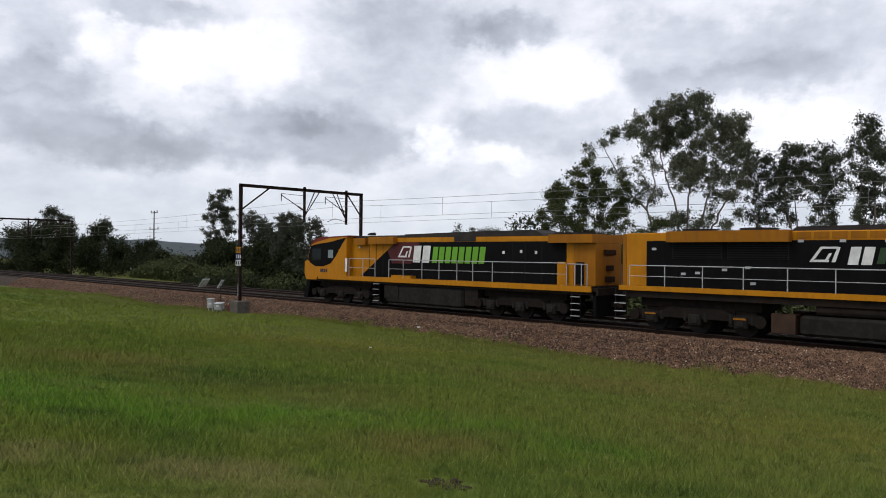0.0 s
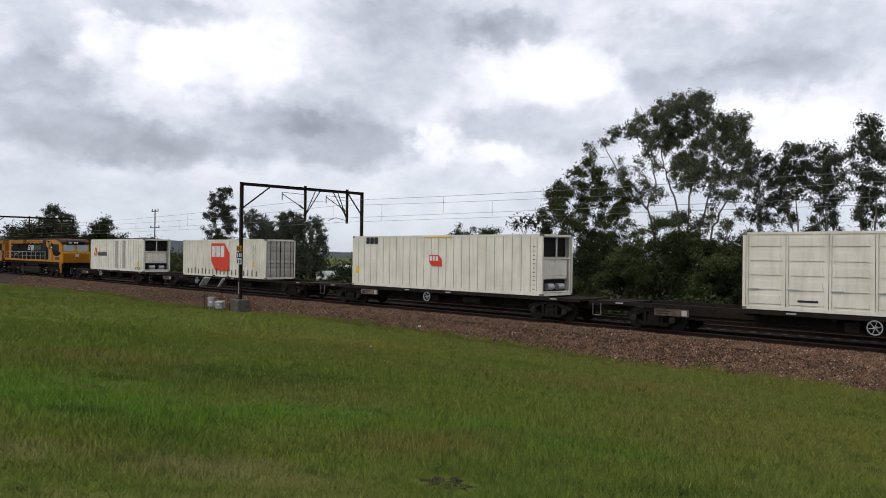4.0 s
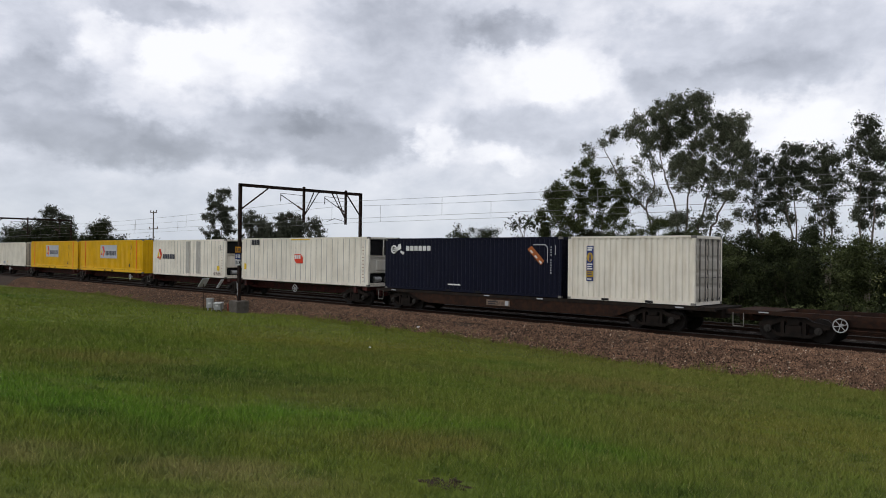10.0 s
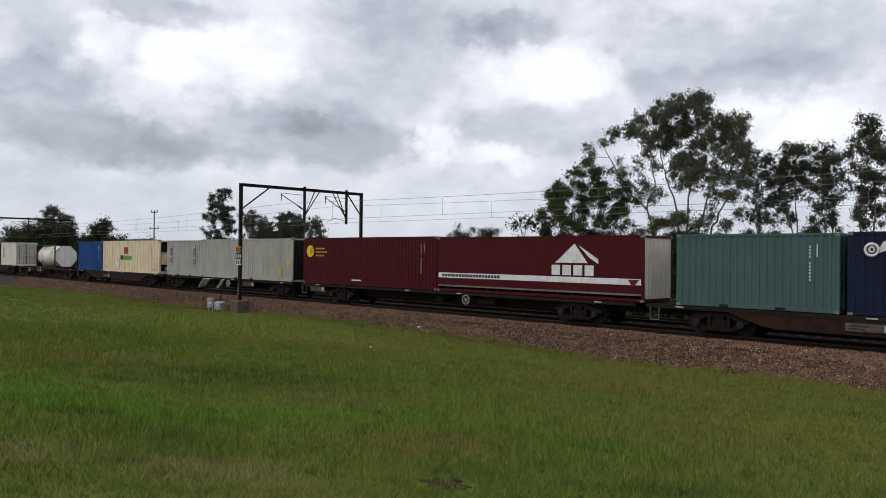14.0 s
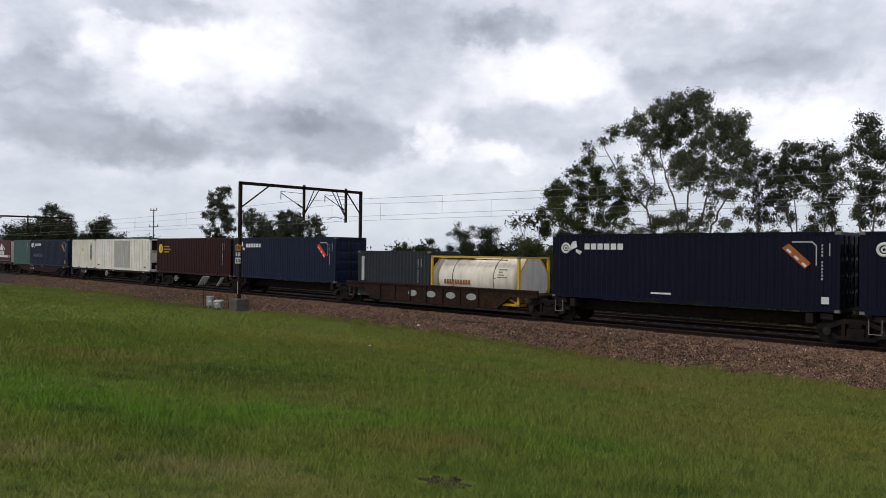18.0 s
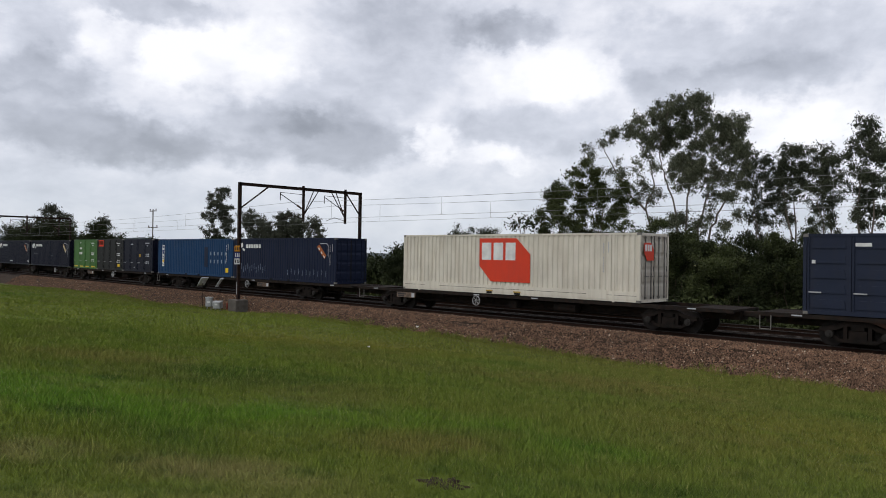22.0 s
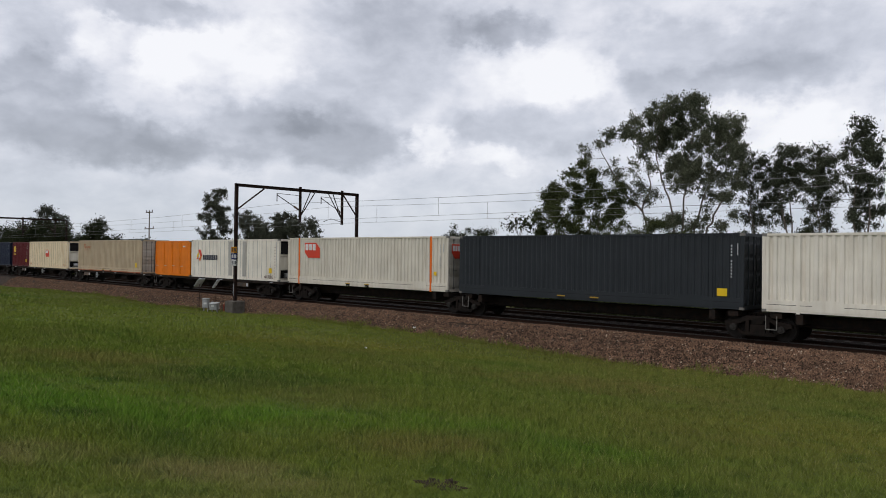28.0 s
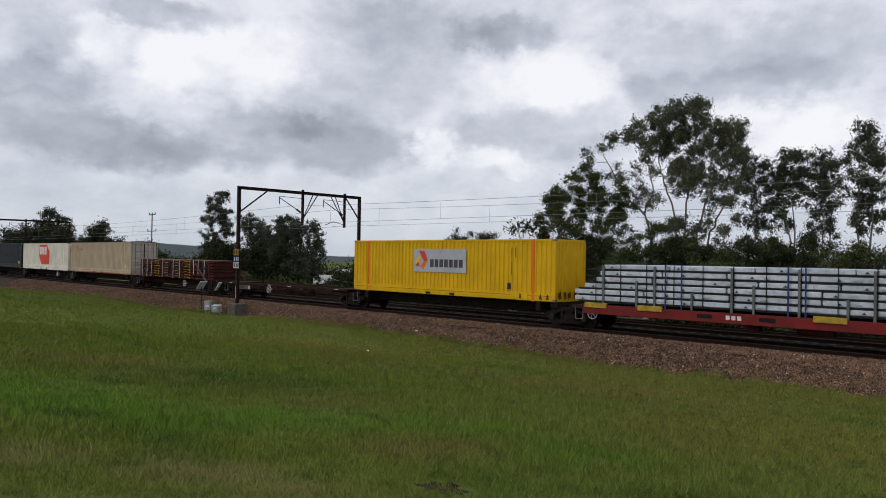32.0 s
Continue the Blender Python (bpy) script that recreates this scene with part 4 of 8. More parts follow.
tree("gum_tree", SLENDER, (-16.3, 52, -1.4), 5.5, spray([(-0.7, 11.3, 0.43), (-0.2, 11.0, 0.47), (0.4, 10.6, 0.43), (-0.8, 10.3, 0.47), (-0.1, 10.1, 0.55), (0.5, 9.7, 0.34), (-0.9, 9.2, 0.47), (-0.2, 9.0, 0.55), (0.3, 8.4, 0.38), (-0.8, 8.1, 0.43), (-0.2, 7.7, 0.47), (-0.6, 7.0, 0.43), (0.1, 6.6, 0.38), (-1.1, 10.2, 0.34), (-0.9, 6.1, 0.38)], -0.31, 0.55, 0.7, 7, 1.0),
     17000, 0.064, LEAF_DUSK, BARK, 0.12, 15, 0.5, stems=2, spread=0.3, group=BEHIND, lace=10, loose=1.55)
tree("gum_tree", "taller dark gum tree with drooping foliage", (-13.5, 50, -1.4), 6.0, spray([(-0.2, 12.7, 0.38), (0.3, 12.3, 0.47), (-0.3, 11.8, 0.47), (0.4, 11.5, 0.51), (-1.0, 11.5, 0.34), (-1.1, 10.9, 0.34), (-0.2, 10.8, 0.55), (0.6, 10.5, 0.51), (-0.6, 9.8, 0.51), (0.1, 9.6, 0.55), (0.8, 9.4, 0.43), (-1.1, 8.8, 0.43), (-0.3, 8.6, 0.55), (0.5, 8.4, 0.55), (0.0, 7.5, 0.47), (0.7, 7.3, 0.47), (-0.6, 7.2, 0.38), (0.0, 6.5, 0.43)], -0.27, 0.6, 0.8, 8, 1.0), 20000, 0.064, LEAF_DUSK, BARK, 0.13, 16, 0.5, stems=2, spread=0.4, group=BEHIND, lace=10, loose=1.55)
tree("gum_tree", "taller dark gum tree with drooping foliage", (-10.6, 51, -1.4), 5.0, lobes(17, 1.5, 6.0, 13.4, 0.6, 9, 0.3), 17000, 0.066, LEAF_DUSK, BARK, 0.14, 17, 0.5, stems=2, spread=0.4, group=BEHIND, lace=6)


def sapling(x, y, z, label):
    """A thin stem whose twigs curl over in a ring, with a few leaves at their ends."""
    rng = np.random.default_rng(18)
    t = thing("sapling", label, "tree", BEHIND, at=(x, y, z))
    wood, tufts = Shape(), []
    limb(wood, (0, 0, -0.3), (0, 0, 5.3), 0.05, 0.02, rng, 0.03, 6)
    for k, (side, reach, top) in enumerate(((-1, 0.62, 6.75), (1, 0.72, 6.85), (-1, 0.35, 7.0), (1, 0.40, 6.6), (-1, 0.8, 6.3), (1, 0.85, 6.2))):
        last = Vector((0, 0, 4.6 + 0.12 * k))
        for i in range(1, 9):
            a = i / 8 * 3.6
            q = Vector((side * reach * (1 - math.cos(a)) * 0.55, 0.15 * math.sin(k * 2 + a), 4.6 + 0.12 * k + (top - 4.8) * math.sin(min(a, 2.6) * 0.6) - 0.25 * max(0, a - 2.2)))
            wood.rod(last, q, 0.016, 5, 0.012)
            last = q
            if i > 3:
                tufts.append((q.x, q.y, q.z, 0.10, 0.10, 0.08))
    part("trunk", wood, BARK_DARK, t)
    v, f = leaves(tufts, 420, 0.11, rng, 0.2, lace=0)
    part("crown", leaf_mesh("crown", v, f, LEAF_DARK), None, t)


sapling(-33.95, 42.5, -1.2, "thin nearly bare sapling with curling twigs")


def shrub(x, y, z, hw, top, count, leaf, seed, label, size=0.062, group="shrubs behind the railway"):
    return tree("shrub", label, (x, y, z), 0.5, lobes(max(6, int(hw * 4)), hw, 0.5, top - z, max(0.75, hw * 0.42), seed, 0.5), count, size, leaf, BARK_DARK, 0.06, seed, 0.1, "shrub", stems=3, spread=0.4, group=group)


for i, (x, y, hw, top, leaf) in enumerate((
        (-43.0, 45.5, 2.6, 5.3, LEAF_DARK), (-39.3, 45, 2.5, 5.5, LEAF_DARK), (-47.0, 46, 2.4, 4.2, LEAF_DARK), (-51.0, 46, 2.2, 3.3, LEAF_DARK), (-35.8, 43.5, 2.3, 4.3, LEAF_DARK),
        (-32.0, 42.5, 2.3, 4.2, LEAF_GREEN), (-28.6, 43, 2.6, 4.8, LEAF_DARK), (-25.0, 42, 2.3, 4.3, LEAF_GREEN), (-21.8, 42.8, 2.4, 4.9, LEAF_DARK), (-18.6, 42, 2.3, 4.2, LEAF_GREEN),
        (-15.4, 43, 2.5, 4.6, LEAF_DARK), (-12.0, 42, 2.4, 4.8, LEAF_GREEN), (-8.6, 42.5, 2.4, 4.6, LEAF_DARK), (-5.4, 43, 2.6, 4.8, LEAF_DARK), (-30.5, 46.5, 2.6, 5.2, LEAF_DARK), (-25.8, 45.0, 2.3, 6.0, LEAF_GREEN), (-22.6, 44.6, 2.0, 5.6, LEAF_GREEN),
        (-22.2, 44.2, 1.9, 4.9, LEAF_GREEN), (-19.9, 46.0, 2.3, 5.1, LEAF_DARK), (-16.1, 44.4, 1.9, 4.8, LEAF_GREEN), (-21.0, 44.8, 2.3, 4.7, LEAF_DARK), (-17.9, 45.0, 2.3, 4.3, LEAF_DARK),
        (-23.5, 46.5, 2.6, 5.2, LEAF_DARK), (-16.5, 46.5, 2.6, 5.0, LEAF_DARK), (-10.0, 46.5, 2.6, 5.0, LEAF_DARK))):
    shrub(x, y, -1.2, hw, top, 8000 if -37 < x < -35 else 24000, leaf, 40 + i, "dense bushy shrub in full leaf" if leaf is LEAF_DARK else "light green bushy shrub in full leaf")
for i in range(48):
    x = -78 + 1.8 * i + random.uniform(-0.8, 0.8)
    shrub(x, 38.6 + random.uniform(-0.5, 1.2), -1.25, 1.5, 0.1 + random.uniform(0, 0.8), 1500, LEAF_DARK if i % 3 else LEAF_GREEN, 80 + i, "low weedy bush along the bank", 0.13, "low bushes along the bank")

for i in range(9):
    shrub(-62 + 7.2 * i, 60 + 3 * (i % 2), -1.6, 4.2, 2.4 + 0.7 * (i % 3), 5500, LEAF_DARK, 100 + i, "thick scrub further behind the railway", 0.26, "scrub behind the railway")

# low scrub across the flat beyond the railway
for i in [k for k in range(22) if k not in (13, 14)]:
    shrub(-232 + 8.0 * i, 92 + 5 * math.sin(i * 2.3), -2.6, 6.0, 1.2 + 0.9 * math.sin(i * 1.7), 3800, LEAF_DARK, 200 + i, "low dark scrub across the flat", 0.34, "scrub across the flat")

# down the line
LEFT = "trees down the line"
for i, (x, y, hw, top, leaf, n, kind) in enumerate((
        (-109.5, 60, 2.7, 13.4, NEEDLE, 8500, 1), (-98.0, 59, 3.0, 8.9, NEEDLE, 6000, 1), (-93.5, 59, 2.4, 7.6, NEEDLE, 5500, 1), (-89.2, 58, 2.4, 7.0, NEEDLE, 6000, 1), (-85.7, 57, 2.2, 8.5, NEEDLE, 6000, 1),
        (-81.2, 57, 2.6, 7.6, NEEDLE, 5500, 1), (-105, 57, 3.0, 5.0, LEAF_DARK, 4500, 0), (-98, 56, 3.0, 4.6, LEAF_DARK, 4500, 0), (-91, 56, 3.0, 4.6, LEAF_DARK, 4500, 0), (-84.5, 55.5, 2.6, 4.2, LEAF_DARK, 4000, 0),
        (-150, 48, 3.4, 11.2, NEEDLE, 7000, 1), (-142, 48, 3.6, 8.0, LEAF_DARK, 6000, 0), (-150, 47, 4.5, 8.5, LEAF_DARK, 6500, 0), (-158, 46, 4.5, 8.0, LEAF_DARK, 6500, 0), (-134, 49, 3.6, 7.8, LEAF_DARK, 5500, 0), (-166, 46, 4.5, 8.0, LEAF_DARK, 5500, 0),
        (-164, 62, 3.6, 9.8, NEEDLE, 5500, 1), (-152, 62, 4.0, 5.5, LEAF_DARK, 4500, 0), (-143, 62, 4.0, 5.0, LEAF_DARK, 5000, 0), (-134, 61, 4.0, 3.4, LEAF_DARK, 4500, 0), (-126, 60, 3.6, 2.2, LEAF_GREEN, 3500, 0),
        (-118, 60, 3.6, 2.6, LEAF_DARK, 3500, 0), (-125, 55, 2.6, 0.9, LEAF_GREEN, 2500, 0), (-114, 54, 2.6, 1.2, LEAF_GREEN, 2500, 0), (-104, 52, 2.4, 1.2, LEAF_GREEN, 2500, 0), (-94, 50, 2.2, 1.0, LEAF_GREEN, 2500, 0),
        (-84, 48, 2.2, 0.9, LEAF_GREEN, 2500, 0), (-76, 60, 2.5, 0.2, LEAF_DARK, 2500, 0), (-70, 60, 3.0, 2.2, LEAF_DARK, 3000, 0), (-64, 58, 3.0, 3.4, LEAF_DARK, 3500, 0), (-58, 55, 3.0, 3.6, LEAF_DARK, 3500, 0))):
    if kind:
        tree("casuarina", "dark feathery casuarina down the line", (x, y, -1.3), 2.5, lobes(64, hw, 1.4, top + 1.3, hw * 0.22, 120 + i, 0.32), int(n * 2.9), 0.075, leaf, BARK_DARK, 0.16, 120 + i, -0.35, group=LEFT, loose=1.5, long=5.0)
    else:
        shrub(x, y, -1.3, hw, top, n * 2, leaf, 120 + i, "leafy scrub beside the railway down the line", 0.18, "scrub down the line")


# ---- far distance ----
# distance haze is put into this blue-green colour
FAR_WOOD = mat("hazy blue wooded hillside", (0.050, 0.064, 0.066), (0.036, 0.048, 0.052), 0.02, 1.0, 0, 0)


def hills(name, r, base, heights, seed, label):
    """A wooded ridge round the view; heights: (heading in degrees, metres)."""
    heads, tops = zip(*heights)
    v, f = [], []
    n = 260
    for i in range(n + 1):
        h = heads[0] + (heads[-1] - heads[0]) * i / n
        top = float(np.interp(h, heads, tops)) + 3.0 * noise.noise((h * 0.7, seed, 0)) + 1.6 * noise.noise((h * 4.0, seed, 2))
        a = radians(h)
        for rr, z in ((r - 1500, base), (r, top), (r + 200, base)):
            v.append((math.sin(a) * rr, math.cos(a) * rr, z))
    for i in range(n):
        f += [(3 * i, 3 * i + 3, 3 * i + 4, 3 * i + 1), (3 * i + 1, 3 * i + 4, 3 * i + 5, 3 * i + 2)]
    me = bpy.data.meshes.new(name)
    me.from_pydata(v, [], f)
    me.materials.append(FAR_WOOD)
    tagged(new(name, me), label, "hills", kind="structure")


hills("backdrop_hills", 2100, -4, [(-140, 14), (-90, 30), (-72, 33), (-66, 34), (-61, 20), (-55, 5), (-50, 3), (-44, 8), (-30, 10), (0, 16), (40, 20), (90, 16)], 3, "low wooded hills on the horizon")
ROOF_GREY = mat("grey sheet roofing", (0.30, 0.32, 0.34), (0.24, 0.26, 0.28), 0.6, 0.5, 0.3, 0.2, 4)
WALL_PALE = mat("pale shed cladding", (0.42, 0.43, 0.42), (0.36, 0.37, 0.37), 0.5, 0.8, 0, 0.1, 4)


def shed(x, y, z, w, d, h, rise, rz, label):
    b = thing("shed", label, "building", "far buildings", at=(x, y, z))
    b.rotation_euler = (0, 0, radians(rz))
    part("wall", Shape().box(-w / 2, w / 2, -d / 2, d / 2, 0, h), WALL_PALE, b)
    for s in (-1, 1):
        pts = [(0, h + rise), (s * (w / 2 + 0.5), h - 0.2), (s * (w / 2 + 0.5), h - 0.05), (0, h + rise + 0.15)]
        part("roof", Shape().prism(pts, -d / 2 - 0.4, d / 2 + 0.4), ROOF_GREY, b)
    part("gable", Shape().prism([(-w / 2, h), (w / 2, h), (0, h + rise)], -d / 2 + 0.02, d / 2 - 0.02), WALL_PALE, b)
    part("door", Shape().box(-1.6, 1.6, -d / 2 - 0.06, -d / 2 - 0.01, 0, 3.0), ROOF_GREY, b)


shed(-147, 113, -3.3, 10, 14, 2.2, 0.9, 40, "grey-roofed pale shed beyond the scrub")
shed(-96, 119, -4.0, 14, 22, 4.2, 2.6, 25, "pale shed glimpsed through the scrub")
shed(-226, 104, -5.0, 12, 16, 3.6, 2.4, 60, "small pale house beyond the scrub")
WHITE_BODY = paint("white vehicle paint", (0.75, 0.76, 0.77), 0.1)


def van(x, y, z, rz):
    b = thing("parked_van", "small white van parked beyond the scrub", "van", at=(x, y, z))
    b.rotation_euler = (0, 0, radians(rz))
    part("body", Shape().prism([(-2.3, 0.4), (2.3, 0.4), (2.35, 1.0), (1.6, 1.15), (0.9, 1.95), (-2.2, 2.0), (-2.35, 1.2)], -0.85, 0.85), WHITE_BODY, b)
    part("windscreen", Shape().prism([(1.58, 1.2), (0.95, 1.9), (0.99, 1.92), (1.63, 1.2)], -0.75, 0.75), GLASS, b)
    for sx in (-1.45, 1.45):
        for sy in (-0.86, 0.86):
            part("wheel", Shape().rod((sx, sy - 0.09, 0.33), (sx, sy + 0.09, 0.33), 0.33, 14), SHADOW_BLACK, b)


van(-113, 84, land(-113, 84), 30)
van(-197, 84, land(-197, 84), 55)

# ---- the train: running gear ----
MOVING = []
YT = TRACK_NEAR


def rides(ob, s, turn=0.0):
    """ob rides with the train; s is the place of its origin along the line at 14 s."""
    ob.location = (s, YT, 0)
    MOVING.append((ob, s, turn))
    return ob


def wheelset_mesh(r=0.44):
    s = Shape()
    for y in (-0.75, 0.75):
        k = 1 if y > 0 else -1
        s.rod((0, y - 0.065, 0), (0, y + 0.065, 0), r, 24)
        s.rod((0, y - k * 0.075, 0), (0, y - k * 0.055, 0), r + 0.028, 24)
        s.rod((0, y + k * 0.06, 0), (0, y + k * 0.12, 0), 0.12, 12)
    s.rod((0, -1.05, 0), (0, 1.05, 0), 0.075, 10)
    return s.mesh("wheelset", mat("worn wheel steel", (0.020, 0.016, 0.014), (0.013, 0.011, 0.010), 4, 0.6, 0.3, 0.2, 25))


WHEELSET = wheelset_mesh()
def side_frame():
    """A cast truss frame: arched top chord, sagging bottom chord, two triangular windows and the spring opening between the columns."""
    s = Shape()
    s.prism([(-1.25, 0.52), (-1.22, 0.66), (-0.70, 0.76), (-0.42, 0.90), (0.42, 0.90), (0.70, 0.76), (1.22, 0.66), (1.25, 0.52), (1.02, 0.52), (0.66, 0.60), (0.38, 0.74), (-0.38, 0.74), (-0.66, 0.60), (-1.02, 0.52)], -0.09, 0.09)
    s.prism([(-0.60, 0.18), (0.60, 0.18), (0.60, 0.30), (-0.60, 0.30)], -0.10, 0.10)
    for k in (-1, 1):
        s.prism([(k * 0.44, 0.20), (k * 0.60, 0.18), (k * 1.10, 0.50), (k * 0.98, 0.58)], -0.085, 0.085)
        s.prism([(k * 0.32, 0.28), (k * 0.44, 0.28), (k * 0.44, 0.78), (k * 0.32, 0.78)], -0.095, 0.095)
        s.box(min(k * 0.76, k * 1.02), max(k * 0.76, k * 1.02), -0.13, 0.13, 0.34, 0.57, 0.03)
    return s.mesh("side_frame", BOGIE_STEEL)


BOGIE_STEEL = mat("black oily bogie steel", (0.010, 0.009, 0.008), (0.018, 0.014, 0.012), 4, 0.8, 0.0, 0.3, 25, (0.030, 0.016, 0.010), 0.22, spec=0.05)
SIDE_FRAME = side_frame()
SPRINGS = Shape().prism([(-0.3 + 0.03 * (i % 2), 0.24 + 0.04 * i) for i in range(10)] + [(0.3 - 0.03 * (i % 2), 0.24 + 0.04 * i) for i in range(9, -1, -1)], -0.08, 0.08).mesh("spring_nest", BOGIE_STEEL)
AXLE_CAP = Shape().rod((0, -0.06, 0), (0, 0.05, 0), 0.13, 12).rod((0, -0.09, 0), (0, -0.06, 0), 0.06, 8).mesh("axle_cap", mat("grey bearing cap", (0.030, 0.027, 0.024), None, 6, 0.7, 0.2))
BOLSTER = Shape().box(-0.22, 0.22, -1.1, 1.1, 0.58, 0.86, 0.03).rod((0, 0, 0.86), (0, 0, 0.98), 0.22, 12).mesh("bogie", BOGIE_STEEL)
BRAKE_WHEEL = Shape().ring(0, 0, 0, 0.235, 0.020).mesh("brake_wheel", GALV)
SPOKE = Shape().rod((0, 0, 0.03), (0, 0, 0.235), 0.014, 5).mesh("spoke", GALV)
WHEEL_HUB = Shape().rod((0, -0.04, 0), (0, 0.25, 0), 0.045, 8).mesh("hub", GALV)
COUPLER = Shape().box(-0.5, 0.3, -0.12, 0.12, 0.76, 0.98, 0.03).box(0.25, 0.52, -0.18, 0.18, 0.70, 1.02, 0.05).mesh("coupler", STEEL_DARK)


def bogie(parent, x):
    b = part("bogie", BOLSTER, None, parent, "cast steel freight bogie", at=(x, 0, 0))
    for y in (-1.0, 1.0):
        part("side_frame", SIDE_FRAME, None, b, at=(0, y, 0))
        part("spring_nest", SPRINGS, None, b, at=(0, y, 0))
        for dx in (-0.88, 0.88):
            part("axle_cap", AXLE_CAP, None, b, at=(dx, y * 1.14, 0.45))
    for dx in (-0.88, 0.88):
        part("wheelset", WHEELSET, None, b, at=(dx, 0, 0.44))
    return b


DATA_PANEL = mat("worn tan panel paint", (0.15, 0.105, 0.075), (0.085, 0.062, 0.048), 4, 0.8, 0, 0.2, 25, (0.02, 0.016, 0.014), 0.6, vary=0.4)


def plate(parent, x, z, w=1.5, h=0.28, m=None, y=-1.25):
    p = part("data_panel", Shape().box(x, x + w, y, y + 0.012, z, z + h), m or DATA_PANEL, parent, "worn tan data panel")
    part("lettering_bar", Shape().box(x + 0.1, x + w * 0.5, y - 0.005, y - 0.001, z + h * 0.55, z + h * 0.75), MARK_BLACK, p)
    part("lettering_bar", Shape().box(x + 0.1, x + w * 0.4, y - 0.005, y - 0.001, z + h * 0.2, z + h * 0.4), MARK_BLACK, p)
    part("warning_square", Shape().box(x + w - 0.3, x + w - 0.08, y - 0.005, y - 0.001, z + 0.03, z + 0.25), MARK_GREY, p)


def wagon(s0, s1, bogies, kind="skeleton", brake=0.4, steel=STEEL_DARK, panel=0.16, label=""):
    """A container wagon from s0 to s1 with bogies at the places given."""
    n = s1 - s0
    w = thing("container_wagon", label or {"skeleton": "dark grimy skeletal container wagon", "deep": "dark container wagon with deep side sills", "spine": "narrow spine platform of an articulated container wagon", "well": "dark brown well wagon with high ribbed side girders"}[kind],
              "wagon", "wagons of the train")
    if kind == "well":
        lo, hi = 2.1, n - 2.1
        for y in (-1, 1):
            a, b = sorted((y * 1.22, y * 1.36))
            part("side_girder", Shape().prism([(0.2, 0.98), (lo - 0.3, 0.95), (lo + 0.6, 0.32), (hi - 0.6, 0.32), (hi + 0.3, 0.95), (n - 0.2, 0.98), (n - 0.2, 1.22), (0.2, 1.22)], a, b), STEEL_BROWN, w)
            part("top_flange", Shape().box(0.2, n - 0.2, min(a, b) - 0.06 * (y < 0), max(a, b) + 0.06 * (y > 0), 1.22, 1.30), STEEL_BROWN, w)
        k = lo + 1.2
        while k < hi - 0.8:
            part("girder_rib", Shape().box(k, k + 0.07, -1.43, -1.36, 0.4, 1.22), STEEL_BROWN, w)
            k += 1.25
        # pale ovals laid on the girder face in place of openings; nothing is cut
        for i in range(4):
            ov = Shape().prism([(hi - 6.6 + 1.45 * i + 0.34 * math.cos(a * math.tau / 16), 0.82 + 0.17 * math.sin(a * math.tau / 16)) for a in range(16)], -1.372, -1.362)
            part("girder_opening", ov, mat("pale grey oval", (0.34, 0.34, 0.32), None, 4, 0.7), w, "pale oval opening in the girder")
        part("floor", Shape().box(lo, hi, -1.2, 1.2, 0.34, 0.46), STEEL_DARK, w)
        for a, b in ((0.2, lo), (hi, n - 0.2)):
            part("end_platform", Shape().box(a, b, -1.2, 1.2, 0.96, 1.08), STEEL_DARK, w)
    elif kind == "spine":
        part("centre_sill", Shape().box(0.2, n - 0.2, -0.32, 0.32, 0.52, 0.96), steel, w)
        for a in (0.5, n - 0.9):
            part("end_bolster", Shape().box(a, a + 0.4, -1.15, 1.15, 0.86, 1.06), steel, w)
        for a in (n * 0.1, n * 0.9):
            part("support_arm", Shape().prism([(a - 0.12, 0.7), (a + 0.12, 0.7), (a + 0.12, 1.05), (a - 0.12, 1.05)], -1.2, 1.2), steel, w)
        part("air_pipe", Shape().rod((0.6, -0.4, 0.6), (n - 0.6, -0.4, 0.6), 0.03, 6), steel, w)
    else:
        part("centre_sill", Shape().box(0.25, n - 0.25, -0.36, 0.36, 0.62, 0.98).box(bogies[0] - s0 + 1.4, bogies[-1] - s0 - 1.4, -0.3, 0.3, 0.42, 0.62), steel, w)
        for a in (0.2, n - 1.9):
            part("end_platform", Shape().box(a, a + 1.7, -1.2, 1.2, 0.97, 1.06), steel, w)
        for y in (-1, 1):
            a, b = sorted((y * 1.10, y * 1.22))
            part("side_rail", Shape().box(0.15, n - 0.15, a, b, 0.93, 1.075), steel, w)
            if kind == "deep":
                f0, f1 = bogies[0] - s0 + 0.4, bogies[-1] - s0 - 0.4
                part("side_sill", Shape().prism([(f0, 0.93), (f0 + 1.2, 0.50), (f0 + 1.6, 0.44), (f1 - 1.6, 0.44), (f1 - 1.2, 0.50), (f1, 0.93)], a + 0.02, b - 0.02), STEEL_BROWN, w, "deep rusty side sill")
        k = 0.9
        while k < n - 0.6:
            part("outrigger", Shape().box(k, k + 0.16, -1.12, 1.12, 0.84, 0.96), steel, w)
            k += 3.05
        for a in (0.08, 0.42, 0.58, 0.92):
            part("deck_marker", Shape().box(n * a - 0.18, n * a + 0.18, -1.232, -1.222, 0.99, 1.04), MARK_GREY, w)
        part("air_reservoir", Shape().rod((n * 0.62, -0.75, 0.66), (n * 0.62 + 1.2, -0.75, 0.66), 0.22, 12), steel, w, smooth=False)
        part("brake_rigging", Shape().rod((2, -0.5, 0.5), (n - 2, -0.5, 0.5), 0.03, 6).box(n * 0.5, n * 0.5 + 0.5, -0.9, -0.5, 0.45, 0.85, 0.03), steel, w)
        plate(w, n * panel, 0.55 if kind == "deep" else 0.62)
